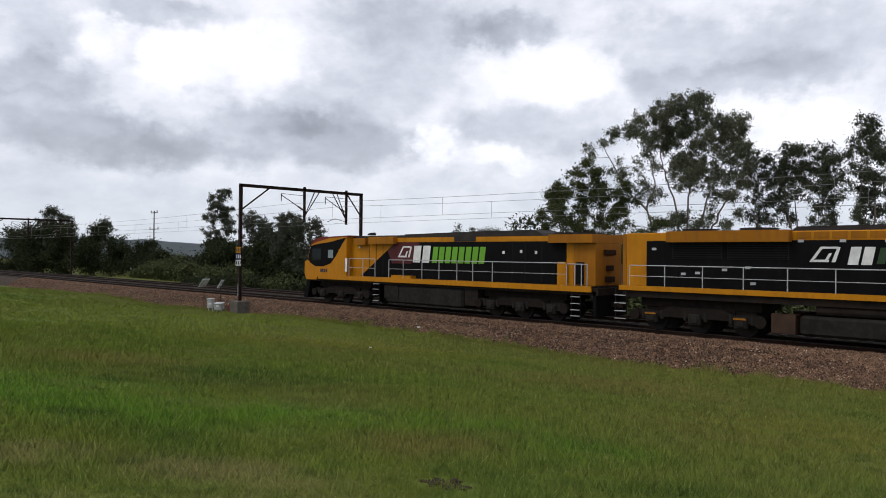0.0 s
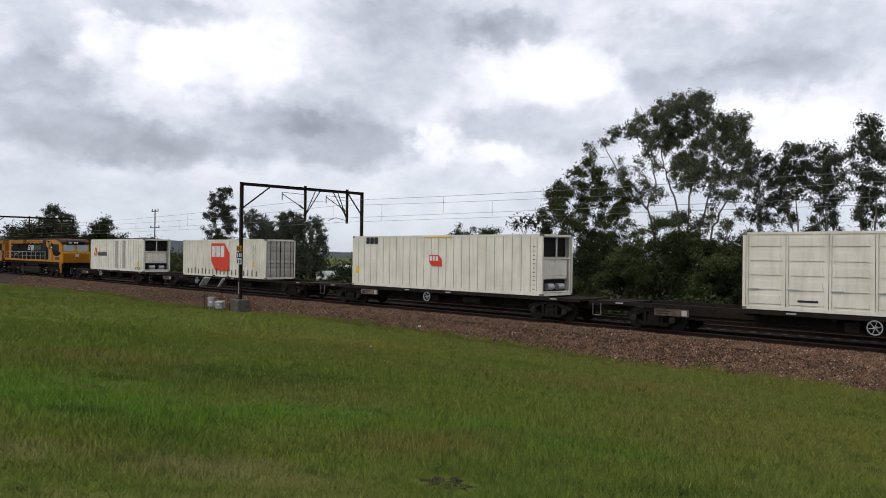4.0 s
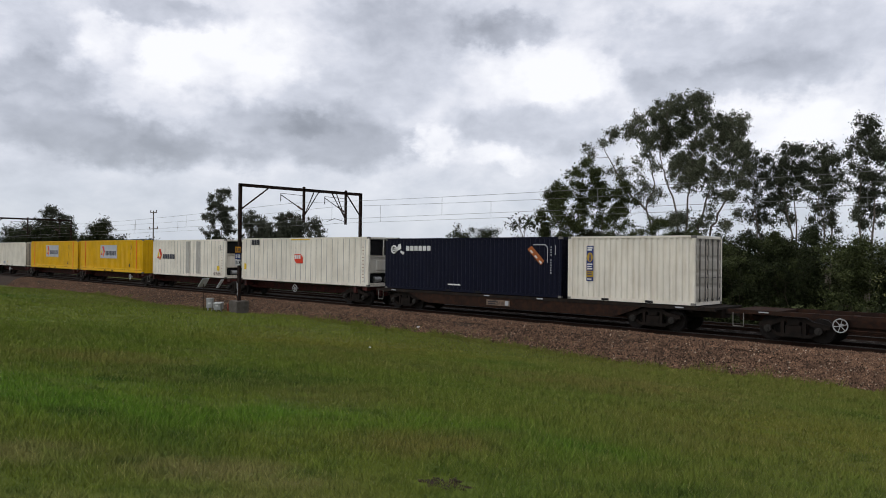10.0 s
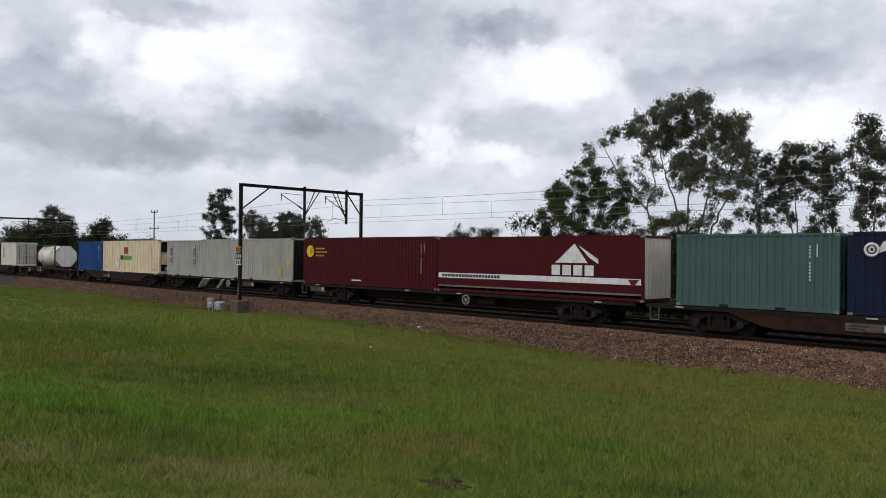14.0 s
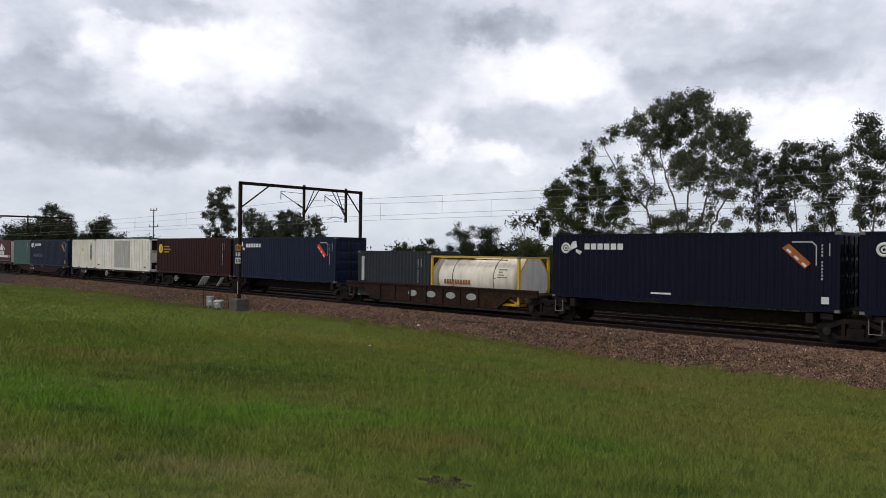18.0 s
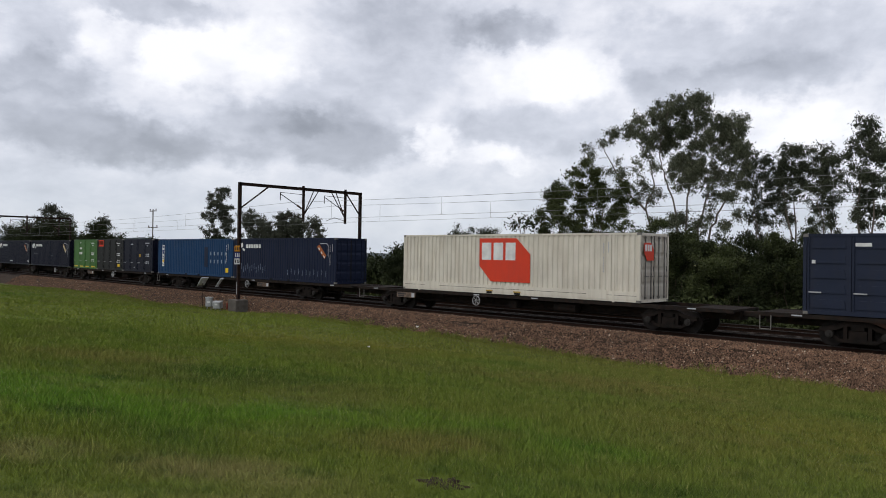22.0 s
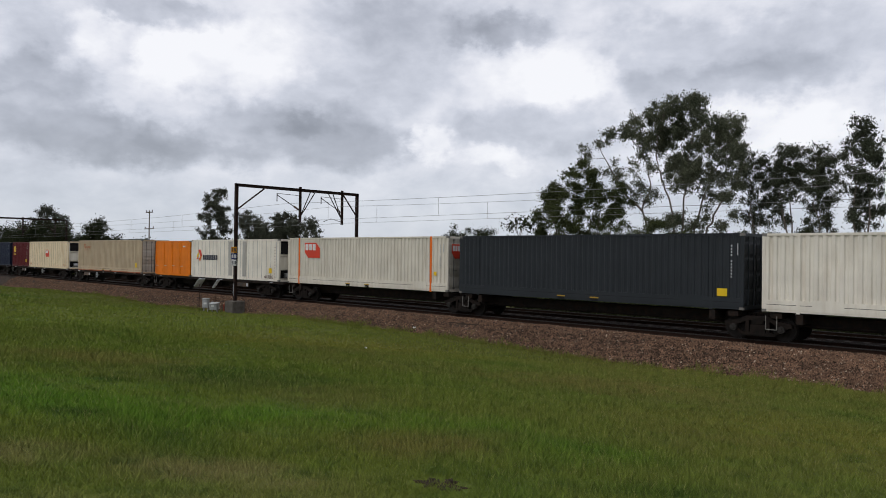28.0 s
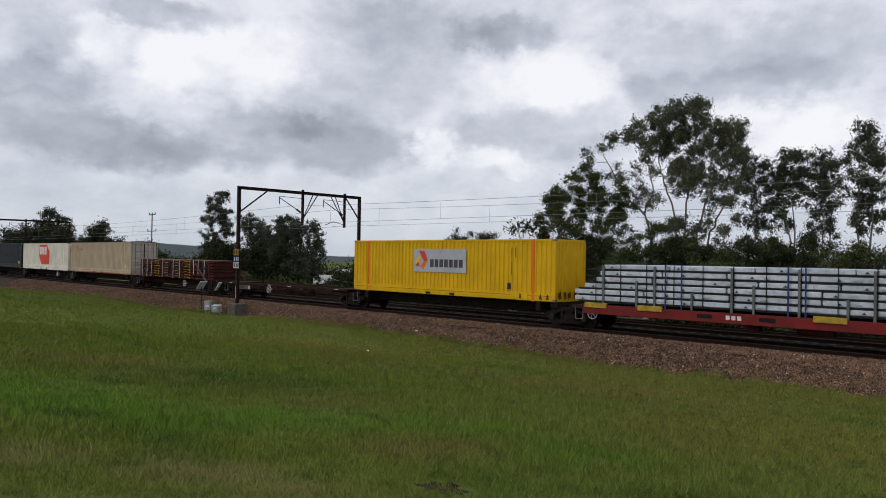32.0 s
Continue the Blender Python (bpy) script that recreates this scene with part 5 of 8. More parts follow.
    part("step_iron", Shape().rod((0.35, -1.22, 0.95), (0.35, -1.22, 0.45), 0.016, 5).rod((0.75, -1.22, 0.95), (0.75, -1.22, 0.45), 0.016, 5).rod((0.35, -1.22, 0.45), (0.75, -1.22, 0.45), 0.016, 5), mat("worn pale step paint", (0.20, 0.19, 0.17), None, 5, 0.7), w)
    if brake:
        bw = part("brake_wheel", BRAKE_WHEEL, None, w, at=(n * brake, -1.24, 0.72))
        part("hub", WHEEL_HUB, None, bw)
        for k in range(6):
            part("spoke", SPOKE, None, bw).rotation_euler = (0, radians(60 * k + 17), 0)
    for b in bogies:
        bogie(w, b - s0)
    part("coupler", COUPLER, None, w, at=(n, 0, 0))
    return rides(w, s0)


# ---- containers ----
PAINT = {
    "white": paint("white container paint", (0.77, 0.725, 0.625), 0.30, (0.40, 0.31, 0.20)), "cream": paint("aged cream container paint", (0.74, 0.62, 0.42), 0.55, (0.36, 0.17, 0.06)),
    "offwhite": paint("off-white container paint", (0.66, 0.615, 0.52), 0.35, (0.34, 0.27, 0.19)), "beige": paint("beige container paint", (0.47, 0.38, 0.26), 0.25, (0.25, 0.12, 0.05)),
    "yellow": paint("bright yellow container paint", (0.70, 0.41, 0.010), 0.22, (0.30, 0.16, 0.02)), "navy": paint("dark navy container paint", (0.0055, 0.0065, 0.017), 0.15, (0.02, 0.02, 0.03)),
    "blue": paint("deep blue container paint", (0.012, 0.017, 0.038), 0.25, (0.012, 0.016, 0.03)), "midblue": paint("mid blue container paint", (0.012, 0.044, 0.110), 0.2, (0.012, 0.03, 0.06)),
    "royal": paint("royal blue container paint", (0.008, 0.052, 0.20), 0.2, (0.02, 0.04, 0.1)), "maroon": paint("maroon container paint", (0.064, 0.006, 0.008), 0.2, (0.04, 0.008, 0.008)),
    "darkmaroon": paint("dark brown-maroon container paint", (0.030, 0.008, 0.008), 0.2, (0.03, 0.01, 0.01)), "brown": paint("dark brown container paint", (0.032, 0.014, 0.010), 0.5, (0.085, 0.042, 0.018)),
    "grey": paint("light grey container paint", (0.40, 0.39, 0.345), 0.3, (0.22, 0.18, 0.13)), "teal": paint("faded teal container paint", (0.065, 0.115, 0.108), 0.2, (0.05, 0.07, 0.06)),
    "slate": paint("dark slate container paint", (0.029, 0.033, 0.037), 0.2, (0.04, 0.042, 0.045)), "charcoal": paint("charcoal container paint", (0.012, 0.0125, 0.013), 0.25, (0.06, 0.05, 0.04)),
    "green": paint("grass green container paint", (0.055, 0.148, 0.036), 0.45, (0.06, 0.07, 0.03)), "orange": paint("bright orange container paint", (0.75, 0.20, 0.01), 0.2, (0.2, 0.06, 0.01)),
    "red": paint("bright maroon red container paint", (0.088, 0.006, 0.009), 0.15, (0.06, 0.01, 0.01)), "tankcream": paint("cream tank cladding", (0.70, 0.58, 0.40), 0.25, (0.2, 0.14, 0.08)),
    "tankwhite": paint("white tank cladding", (0.76, 0.70, 0.58), 0.3, (0.25, 0.17, 0.09)), "frameyellow": paint("yellow frame paint", (0.62, 0.36, 0.03), 0.25), "framegrey": paint("grey frame paint", (0.13, 0.14, 0.15), 0.2),
    "stone": paint("stone grey container paint", (0.44, 0.425, 0.345), 0.3, (0.24, 0.21, 0.14)),
    "dusknavy": paint("weathered navy container paint", (0.022, 0.028, 0.048), 0.3, (0.03, 0.03, 0.035)),
    "framewhite": paint("grey-white door paint", (0.46, 0.43, 0.37), 0.45, (0.22, 0.15, 0.09)),
}
PALE_COATS = ("white", "offwhite", "cream", "beige", "grey", "yellow", "stone")
ZB = 1.09
W2 = 1.219


def ribbed(x0, x1, z0, z1, y, deep, pitch=0.28, axis="x"):
    """A trapezoid-ribbed steel sheet standing at y (its outer face), or at x for an end wall."""
    n = max(1, round((x1 - x0) / pitch))
    step = (x1 - x0) / n
    pts = []
    for i in range(n):
        a = x0 + i * step
        pts += [(a, 0), (a + step * 0.40, 0), (a + step * 0.54, 1), (a + step * 0.86, 1)]
    pts.append((x1, 0))
    s = Shape()
    v = []
    for a, k in pts:
        o = y + deep * k
        v += [(a, o, z0), (a, o, z1)] if axis == "x" else [(o, a, z0), (o, a, z1)]
    s.add(v, [(2 * i, 2 * i + 2, 2 * i + 3, 2 * i + 1) for i in range(len(pts) - 1)])
    return s


SHEETS = {}


def sheet(key, make):
    if key not in SHEETS:
        SHEETS[key] = make()
    return SHEETS[key]


CAST = Shape().box(-0.0, 0.178, -0.08, 0.08, 0, 0.118, 0.012).mesh("corner_casting", CASTING)


def lock_rods(parent, x, y0, y1, z0, z1, m):
    for k in (0.28, 0.72):
        y = y0 + (y1 - y0) * k
        r = part("lock_rod", Shape().rod((x, y, z0 + 0.05), (x, y, z1 - 0.05), 0.026, 6).box(x - 0.02, x + 0.04, y - 0.05, y + 0.05, z0 + 0.08, z0 + 0.16).box(x - 0.02, x + 0.04, y - 0.05, y + 0.05, z1 - 0.16, z1 - 0.08)
                 .box(x - 0.01, x + 0.05, y - 0.05, y + 0.22, z0 + 1.0, z0 + 1.04), m, parent)


def container(s0, n, top, colour, label, kind="dry", marks=(), end="door", sill=0.0, stripe=None, endpaint=None, zb=ZB):
    """A freight container: ribbed walls in a frame of posts and rails with corner castings, and doors or a cooling unit at its rear end."""
    m = PAINT[colour]
    h = top - zb
    c = thing("refrigerated_container" if end == "reefer" else "shipping_container", label, "container", "containers on the train")
    z0, z1 = zb, zb + h
    for y in (-1, 1):
        a, b = sorted((y * W2, y * (W2 - 0.09)))
        for x in (0, n - 0.12):
            part("corner_post", Shape().box(x, x + 0.12, a, b, z0 + 0.1, z1 - 0.1, 0.008), m, c)
        part("top_rail", Shape().box(0.12, n - 0.12, a, b, z1 - 0.09, z1 - 0.005), m, c)
        part("bottom_rail", Shape().box(0.12, n - 0.12, a, b, z0 + 0.02, z0 + 0.15 + sill), m, c)
        for x in (0, n - 0.178):
            for z in (z0, z1 - 0.118):
                part("corner_casting", CAST, None, c, at=(x, y * (W2 - 0.075), z))
    lo, hi = z0 + 0.15 + sill, z1 - 0.09
    face = -W2 + 0.012
    if kind == "dry":
        part("side_panel", ribbed(0.12, n - 0.12, lo, hi, face, 0.044 if colour in PALE_COATS else 0.030), m, c)
    elif kind == "curtain":
        part("side_panel", Shape().box(0.12, n - 0.12, face, face + 0.03, lo + 0.2, hi), m, c, "taut curtain side")
        k = 0.6
        while k < n - 0.5:
            part("curtain_strap", Shape().box(k, k + 0.05, face - 0.008, face - 0.001, lo - 0.02, lo + 0.55), m, c)
            k += 0.72
        part("curtain_rail", Shape().box(0.12, n - 0.12, face - 0.012, face + 0.03, lo + 0.12, lo + 0.2), CASTING, c)
    elif kind == "reefer":
        part("side_panel", Shape().box(0.12, n - 0.12, face, face + 0.05, lo, hi), m, c)
        k = 0.55
        while k < n - 0.5:
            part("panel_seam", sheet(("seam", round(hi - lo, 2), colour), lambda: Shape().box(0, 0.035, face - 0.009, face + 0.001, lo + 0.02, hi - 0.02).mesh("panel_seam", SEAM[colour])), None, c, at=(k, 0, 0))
            k += 0.56
    elif kind == "sidedoor":
        q = (n - 0.24) / 4
        for i in range(4):
            a = 0.12 + q * i
            d = part("side_door", Shape().box(a + 0.01, a + q - 0.01, face + 0.012, face + 0.04, lo, hi), m, c)
            for j in range(5):
                zz = lo + (hi - lo) * (j + 0.18) / 5
                part("door_swage", Shape().prism([(a + 0.16, zz), (a + q - 0.16, zz), (a + q - 0.22, zz + 0.30), (a + 0.22, zz + 0.30)], face - 0.016, face + 0.012), m, d)
            part("lock_rod", Shape().rod((a + 0.08, face - 0.02, lo + 0.02), (a + 0.08, face - 0.02, hi - 0.02), 0.02, 6), m, d)
            part("handle", Shape().box(a + 0.08, a + 0.5, face - 0.04, face - 0.02, lo + 0.62, lo + 0.66), GALV, d)
    part("side_panel", ribbed(0.12, n - 0.12, lo, hi, W2 - 0.012, -0.04), m, c)
    part("roof", Shape().box(0.05, n - 0.05, -W2 + 0.05, W2 - 0.05, z1 - 0.045, z1 - 0.012), m, c)
    part("floor", Shape().box(0.05, n - 0.05, -W2 + 0.1, W2 - 0.1, z0 + 0.06, z0 + 0.14), STEEL_DARK, c)
    part("front_wall", ribbed(-W2 + 0.09, W2 - 0.09, z0 + 0.12, z1 - 0.09, 0.03, 0.04, axis="y"), m, c)
    part("door_header", Shape().box(n - 0.10, n - 0.005, -W2 + 0.09, W2 - 0.09, z1 - 0.12, z1 - 0.01), m, c)
    part("door_sill", Shape().box(n - 0.10, n - 0.005, -W2 + 0.09, W2 - 0.09, z0 + 0.01, z0 + 0.14), m, c)
    em = PAINT[endpaint] if endpaint else m
    if end == "door":
        for y0, y1 in ((-W2 + 0.1, -0.01), (0.01, W2 - 0.1)):
            d = part("door", Shape().box(n - 0.09, n - 0.045, y0, y1, z0 + 0.14, z1 - 0.12), em, c, "end door with locking bars")
            for j in range(4):
                zz = z0 + 0.2 + (h - 0.5) * j / 4
                part("door_panel", Shape().prism([(n - 0.046, zz + 0.02), (n - 0.015, zz + 0.12), (n - 0.015, zz + (h - 0.5) / 4 - 0.14), (n - 0.046, zz + (h - 0.5) / 4 - 0.04)], y0 + 0.06, y1 - 0.06), em, d)
            lock_rods(d, n + 0.012, y0, y1, z0 + 0.1, z1 - 0.08, CASTING if endpaint or colour in ("white", "offwhite", "beige") else em)
            part("door_gasket", Shape().box(n - 0.05, n - 0.04, y0 - 0.012, y0 + 0.03, z0 + 0.14, z1 - 0.12).box(n - 0.05, n - 0.04, y1 - 0.03, y1 + 0.012, z0 + 0.14, z1 - 0.12), SHADOW_BLACK, d)
    elif end == "wall":
        part("end_wall", ribbed(-W2 + 0.09, W2 - 0.09, z0 + 0.12, z1 - 0.09, n - 0.03, -0.04, axis="y"), em, c)
    else:
        part("cooling_bay", Shape().box(n - 0.62, n - 0.58, -W2 + 0.1, W2 - 0.1, z0 + 0.14, z1 - 0.1), em, c)
        part("cooling_unit", Shape().box(n - 0.58, n - 0.16, -0.98, 0.98, z0 + 0.78, z0 + 1.72, 0.04).box(n - 0.17, n - 0.13, -0.5, 0.9, z0 + 0.95, z0 + 1.55, 0.02), em, c, "white cooling unit casing")
        # solid black blocks: the shade inside fan opening and compressor bay is painted
        part("fan_opening", Shape().box(n - 0.56, n - 0.30, -1.02, 1.02, z0 + 1.86, z1 - 0.16, 0.02), SHADOW_BLACK, c, "dark fan opening")
        for j in range(6):
            part("fan_louvre", Shape().box(n - 0.30, n - 0.27, 0.08, 0.98, z0 + 1.92 + j * 0.13, z0 + 1.97 + j * 0.13), STEEL_DARK, c)
        part("compressor_bay", Shape().box(n - 0.56, n - 0.32, -1.02, 1.02, z0 + 0.18, z0 + 0.76), SHADOW_BLACK, c, "dark compressor bay")
        for y in (-0.6, 0.25):
            part("compressor", Shape().rod((n - 0.25, y, z0 + 0.42), (n - 0.25, y + 0.5, z0 + 0.42), 0.16, 12), GALV, c)
        for y in (-1.10, -0.03, 1.03):
            part("bay_bar", Shape().box(n - 0.12, n - 0.06, y, y + 0.06, z0 + (1.74 if abs(y) < 1 else 0.14), z1 - 0.12), em, c)
        for z in (z0 + 0.16, z0 + 1.76):
            part("bay_bar", Shape().box(n - 0.115, n - 0.055, -W2 + 0.1, W2 - 0.1, z, z + 0.06), em, c)
        part("drip_rail", Shape().box(n - 0.34, n - 0.3, face - 0.012, face - 0.002, lo + 0.1, hi - 0.1), MARK_GREY, c)
        for j in range(11):
            part("lashing_ring", sheet("ring", lambda: Shape().box(0, 0.11, face - 0.02, face - 0.003, 0, 0.035).mesh("lashing_ring", mat("rusty ring", (0.22, 0.06, 0.035), None, 5, 0.7))), None, c, at=(n - 0.55, 0, lo + 0.15 + 0.2 * j))
    if sill:
        part("reinforced_sill", Shape().box(0.02, n - 0.02, -W2 - 0.012, -W2 - 0.002, z0 + 0.12, z0 + 0.15 + sill), m, c)
        for x in (1.22, n - 1.34):
            part("stacking_post", Shape().box(x, x + 0.13, -W2 - 0.014, -W2 + 0.03, z0 - 0.02, z1 - 0.01), stripe or m, c, "orange stacking post" if stripe else "")
        # pockets and crease are black plates on the face, their shade painted
        for x in (n * 0.42, n * 0.54):
            part("fork_pocket", Shape().box(x, x + 0.36, -W2 - 0.016, -W2 - 0.011, z0 + 0.04, z0 + 0.14), SHADOW_BLACK, c)
            part("pocket_lip", Shape().box(x - 0.04, x + 0.40, -W2 - 0.018, -W2 - 0.012, z0 + 0.145, z0 + 0.20), DULL_YELLOW, c)
        for x in (n * 0.12, n * 0.82):
            part("sill_plate", Shape().box(x, x + 1.05, -W2 - 0.020, -W2 - 0.012, z0 + 0.08, z0 + 0.20 + sill), m, c)
        part("sill_crease", Shape().box(0.15, n - 0.15, -W2 - 0.0135, -W2 - 0.0122, z0 + 0.13 + sill * 0.5, z0 + 0.145 + sill * 0.5), SHADOW_BLACK, c)
    elif kind == "dry" and zb == ZB:
        for x in (n / 2 - 1.25, n / 2 + 0.85):
            part("fork_pocket", Shape().box(x, x + 0.36, -W2 - 0.006, -W2 - 0.001, z0 + 0.03, z0 + 0.13), SHADOW_BLACK, c)
    for fn, *args in marks:
        fn(c, n, z0, z1, *args)
    return rides(c, s0)


# seam colour is the wall's darkened: the joint's shade painted in, with grime
SEAM = {k: mat("seam shade on " + k + " wall", tuple(v * 0.55 for v in c), None, 2, 0.7, 0, 0, dirt=GRIME, amount=0.6, streak=True)
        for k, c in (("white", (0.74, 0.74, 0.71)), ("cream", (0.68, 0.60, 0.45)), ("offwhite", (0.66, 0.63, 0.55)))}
FACE = -W2 - 0.006


def sticker(c, x0, x1, z0, z1, m, lift=0.0, name="lettering_bar", label=""):
    return part(name, Shape().box(x0, x1, FACE - lift - 0.004, FACE - lift, z0, z1), m, c, label)


def poly(c, pts, m, lift=0.0, name="emblem", label=""):
    return part(name, Shape().prism(pts, FACE - lift - 0.004, FACE - lift), m, c, label)


def word(c, x, z, w, h, letters, m, lift=0.002, gap=0.22, slant=0.0):
    """A word drawn as plain bars, one a letter."""
    q = w / letters
    for i in range(letters):
        a = x + q * i
        poly(c, [(a, z), (a + q * (1 - gap), z), (a + q * (1 - gap) + slant, z + h), (a + slant, z + h)], m, lift, "lettering_bar")


def mark_ribbon(c, n, z0, z1, x, z, size, panel):
    """A folded-ribbon emblem in red, orange and yellow with a dark word beside it."""
    if panel:
        sticker(c, x - size * 0.15, x + size * 4.6, z - size * 0.75, z + size * 0.75, MARK_GREY, 0, "sign_panel", "silver grey sign panel")
    s = size
    poly(c, [(x + 0.35 * s, z + 0.62 * s), (x + 0.85 * s, z + 0.62 * s), (x + 1.2 * s, z), (x + 0.85 * s, z - 0.1 * s)], MARK_RED, 0.006)
    poly(c, [(x, z - 0.1 * s), (x + 0.35 * s, z + 0.35 * s), (x + 0.5 * s, z + 0.2 * s), (x + 0.35 * s, z - 0.4 * s)], MARK_YELLOW, 0.006)
    poly(c, [(x + 0.5 * s, z - 0.35 * s), (x + 0.85 * s, z - 0.05 * s), (x + 1.15 * s, z - 0.05 * s), (x + 0.75 * s, z - 0.62 * s)], MARK_ORANGE, 0.008)
    poly(c, [(x, z - 0.35 * s), (x + 0.3 * s, z - 0.1 * s), (x + 0.45 * s, z - 0.4 * s)], MARK_RED, 0.010)
    word(c, x + 1.4 * s, z - 0.42 * s, 3.0 * s, 0.5 * s, 7, mat("dark grey lettering paint", (0.07, 0.07, 0.085), None, 3, 0.5), 0.006)


def mark_flag(c, n, z0, z1, x, w, zt, zbm):
    """A large red six-sided sign with three white block letters."""
    h = zt - zbm
    poly(c, [(x, zt), (x + w * 0.74, zt), (x + w, zt - h * 0.36), (x + w, zbm), (x + w * 0.24, zbm), (x, zbm + h * 0.36)], MARK_RED, 0.002, "sign_panel", "large red six-sided sign")
    word(c, x + w * 0.05, zt - h * 0.5, w * 0.72, h * 0.40, 3, MARK_WHITE, 0.008, 0.2)


def mark_block(c, n, z0, z1, x, z, w, h, letters, m):
    word(c, x, z, w, h, letters, m, 0.009, 0.16)


def mark_bars(c, n, z0, z1, rows, m, lift=0.003):
    """Unreadable small writing: bars (x, z, w, h)."""
    for x, z, w, h in rows:
        sticker(c, x, x + w, z0 + z, z0 + z + h, m, lift)


def mark_code(c, n, z0, z1, m=MARK_WHITE, x=0.7, long=1.3):
    """The container's number, upright near the rear end, as plain bars."""
    q = long / 11
    for i in range(11):
        if i != 4:
            sticker(c, n - x, n - x + 0.055, z1 - 0.45 - q * (i + 0.6), z1 - 0.45 - q * i, m, 0.003)
    sticker(c, n - x + 0.25, n - x + 0.285, z1 - 0.85, z1 - 0.4, m, 0.003)


def mark_beast(c, n, z0, z1, badge=None):
    """A curled white emblem and a white word at the top, and a slanting badge near the rear."""
    z = z1 - 0.62
    part("emblem", Shape().ring(0.75, FACE - 0.004, z, 0.20, 0.05, 16).ring(0.75, FACE - 0.004, z, 0.08, 0.035, 12), MARK_WHITE, c, "curled white emblem")
    poly(c, [(0.95, z - 0.12), (1.35, z + 0.05), (1.3, z + 0.32), (1.1, z + 0.28), (1.0, z + 0.1)], MARK_WHITE)
    poly(c, [(1.3, z - 0.05), (1.62, z - 0.15), (1.5, z - 0.3), (1.28, z - 0.16)], MARK_WHITE)
    word(c, 1.75, z - 0.06, 2.0, 0.26, 6, MARK_WHITE)
    x = n - 1.9
    badge = badge or mat("faded orange badge", (0.36, 0.11, 0.03), None, 3, 0.6)
    poly(c, [(x - 0.05, z1 - 0.58), (x + 0.2, z1 - 0.42), (x + 0.95, z1 - 1.12), (x + 0.75, z1 - 1.32)], badge, 0.003, "badge", "slanting orange and white badge")
    for k in range(3):
        u = 0.10 + 0.26 * k
        poly(c, [(x + u, z1 - 0.56 - u * 0.93), (x + u + 0.07, z1 - 0.51 - u * 0.93), (x + u + 0.20, z1 - 0.64 - u * 0.93), (x + u + 0.13, z1 - 0.69 - u * 0.93)], MARK_WHITE, 0.008, "badge_bar")
    poly(c, [(x + 0.3, z1 - 0.34), (x + 1.0, z1 - 0.34), (x + 1.15, z1 - 0.5), (x + 1.15, z1 - 1.2), (x + 1.11, z1 - 1.2), (x + 1.11, z1 - 0.52), (x + 0.98, z1 - 0.39), (x + 0.3, z1 - 0.39)], MARK_GREY, 0.003, "badge_rim")


def mark_disc(c, n, z0, z1, x=0.75, r=0.38, rows=((0, 1.0), (1, 1.2), (2, 0.9))):
    z = z1 - 0.85
    poly(c, [(x + r * math.cos(k * math.tau / 24), z + r * math.sin(k * math.tau / 24)) for k in range(24)], MARK_YELLOW, 0.002, "emblem", "round yellow emblem")
    for k in range(3):
        poly(c, [(x - 0.02, z - 0.22 + 0.13 * k), (x + 0.28, z - 0.04 + 0.13 * k), (x + 0.28, z + 0.01 + 0.13 * k), (x - 0.02, z - 0.17 + 0.13 * k)], MARK_BLACK, 0.008, "emblem_bar")
    for i, w in rows:
        word(c, x + 0.6, z + 0.12 - 0.22 * i, w, 0.10, max(3, int(w * 9)), DULL_YELLOW)


def mark_label(c, n, z0, z1, x, w=0.36):
    """An upright blue and yellow label: a white head, a round emblem on blue, and rows of small writing as bars."""
    t = z1 - 0.42
    sticker(c, x, x + w, t - 1.55, t, MARK_BLUE, 0, "label_strip", "upright blue label")
    for k, (h, d) in enumerate(((0.05, 0.07), (0.14, 0.07), (0.78, 0.06), (0.88, 0.06), (0.98, 0.06), (1.44, 0.05))):
        sticker(c, x + 0.05, x + w - 0.05 - 0.04 * (k % 2), t - h - d, t - h, MARK_WHITE, 0.006)
    poly(c, [(x + w / 2 + 0.15 * math.cos(k * math.tau / 14), t - 0.50 + 0.21 * math.sin(k * math.tau / 14)) for k in range(14)], DULL_YELLOW, 0.006)
    poly(c, [(x + w * 0.38, t - 0.66), (x + w * 0.66, t - 0.66), (x + w * 0.6, t - 0.40), (x + w * 0.48, t - 0.34)], MARK_BLUE, 0.010)
    sticker(c, x, x + w, t - 1.38, t - 1.10, DULL_YELLOW, 0.006)
    for h in (1.15, 1.25):
        sticker(c, x + 0.06, x + w - 0.08, t - h - 0.035, t - h, MARK_BLUE, 0.012)


def mark_rust(c, n, z0, z1, m):
    """Ragged rust blooms low on the rear end and at the foot of the side."""
    rng = random.Random(n * 7)
    for y in (-0.85, -0.45, -0.1, 0.4, 0.8):
        q = [(y + (0.10 + 0.05 * rng.random()) * math.cos(k * math.tau / 9) * rng.uniform(0.6, 1.2), z0 + 0.30 + 0.22 * math.sin(k * math.tau / 9) * rng.uniform(0.5, 1.3)) for k in range(9)]
        v = [(n + 0.002 + d, a, b) for d in (0, 0.004) for a, b in q]
        part("rust_bloom", Shape().add(v, [tuple(range(9)), tuple(range(17, 8, -1))] + [(i, (i + 1) % 9, 9 + (i + 1) % 9, 9 + i) for i in range(9)]), m, c)
    for x in (n - 0.5, n - 0.9, n - 2.1):
        poly(c, [(x, z0 + 0.1), (x + 0.16, z0 + 0.08), (x + 0.13, z0 + 0.28), (x + 0.05, z0 + 0.36)], m, 0.012, "rust_bloom")


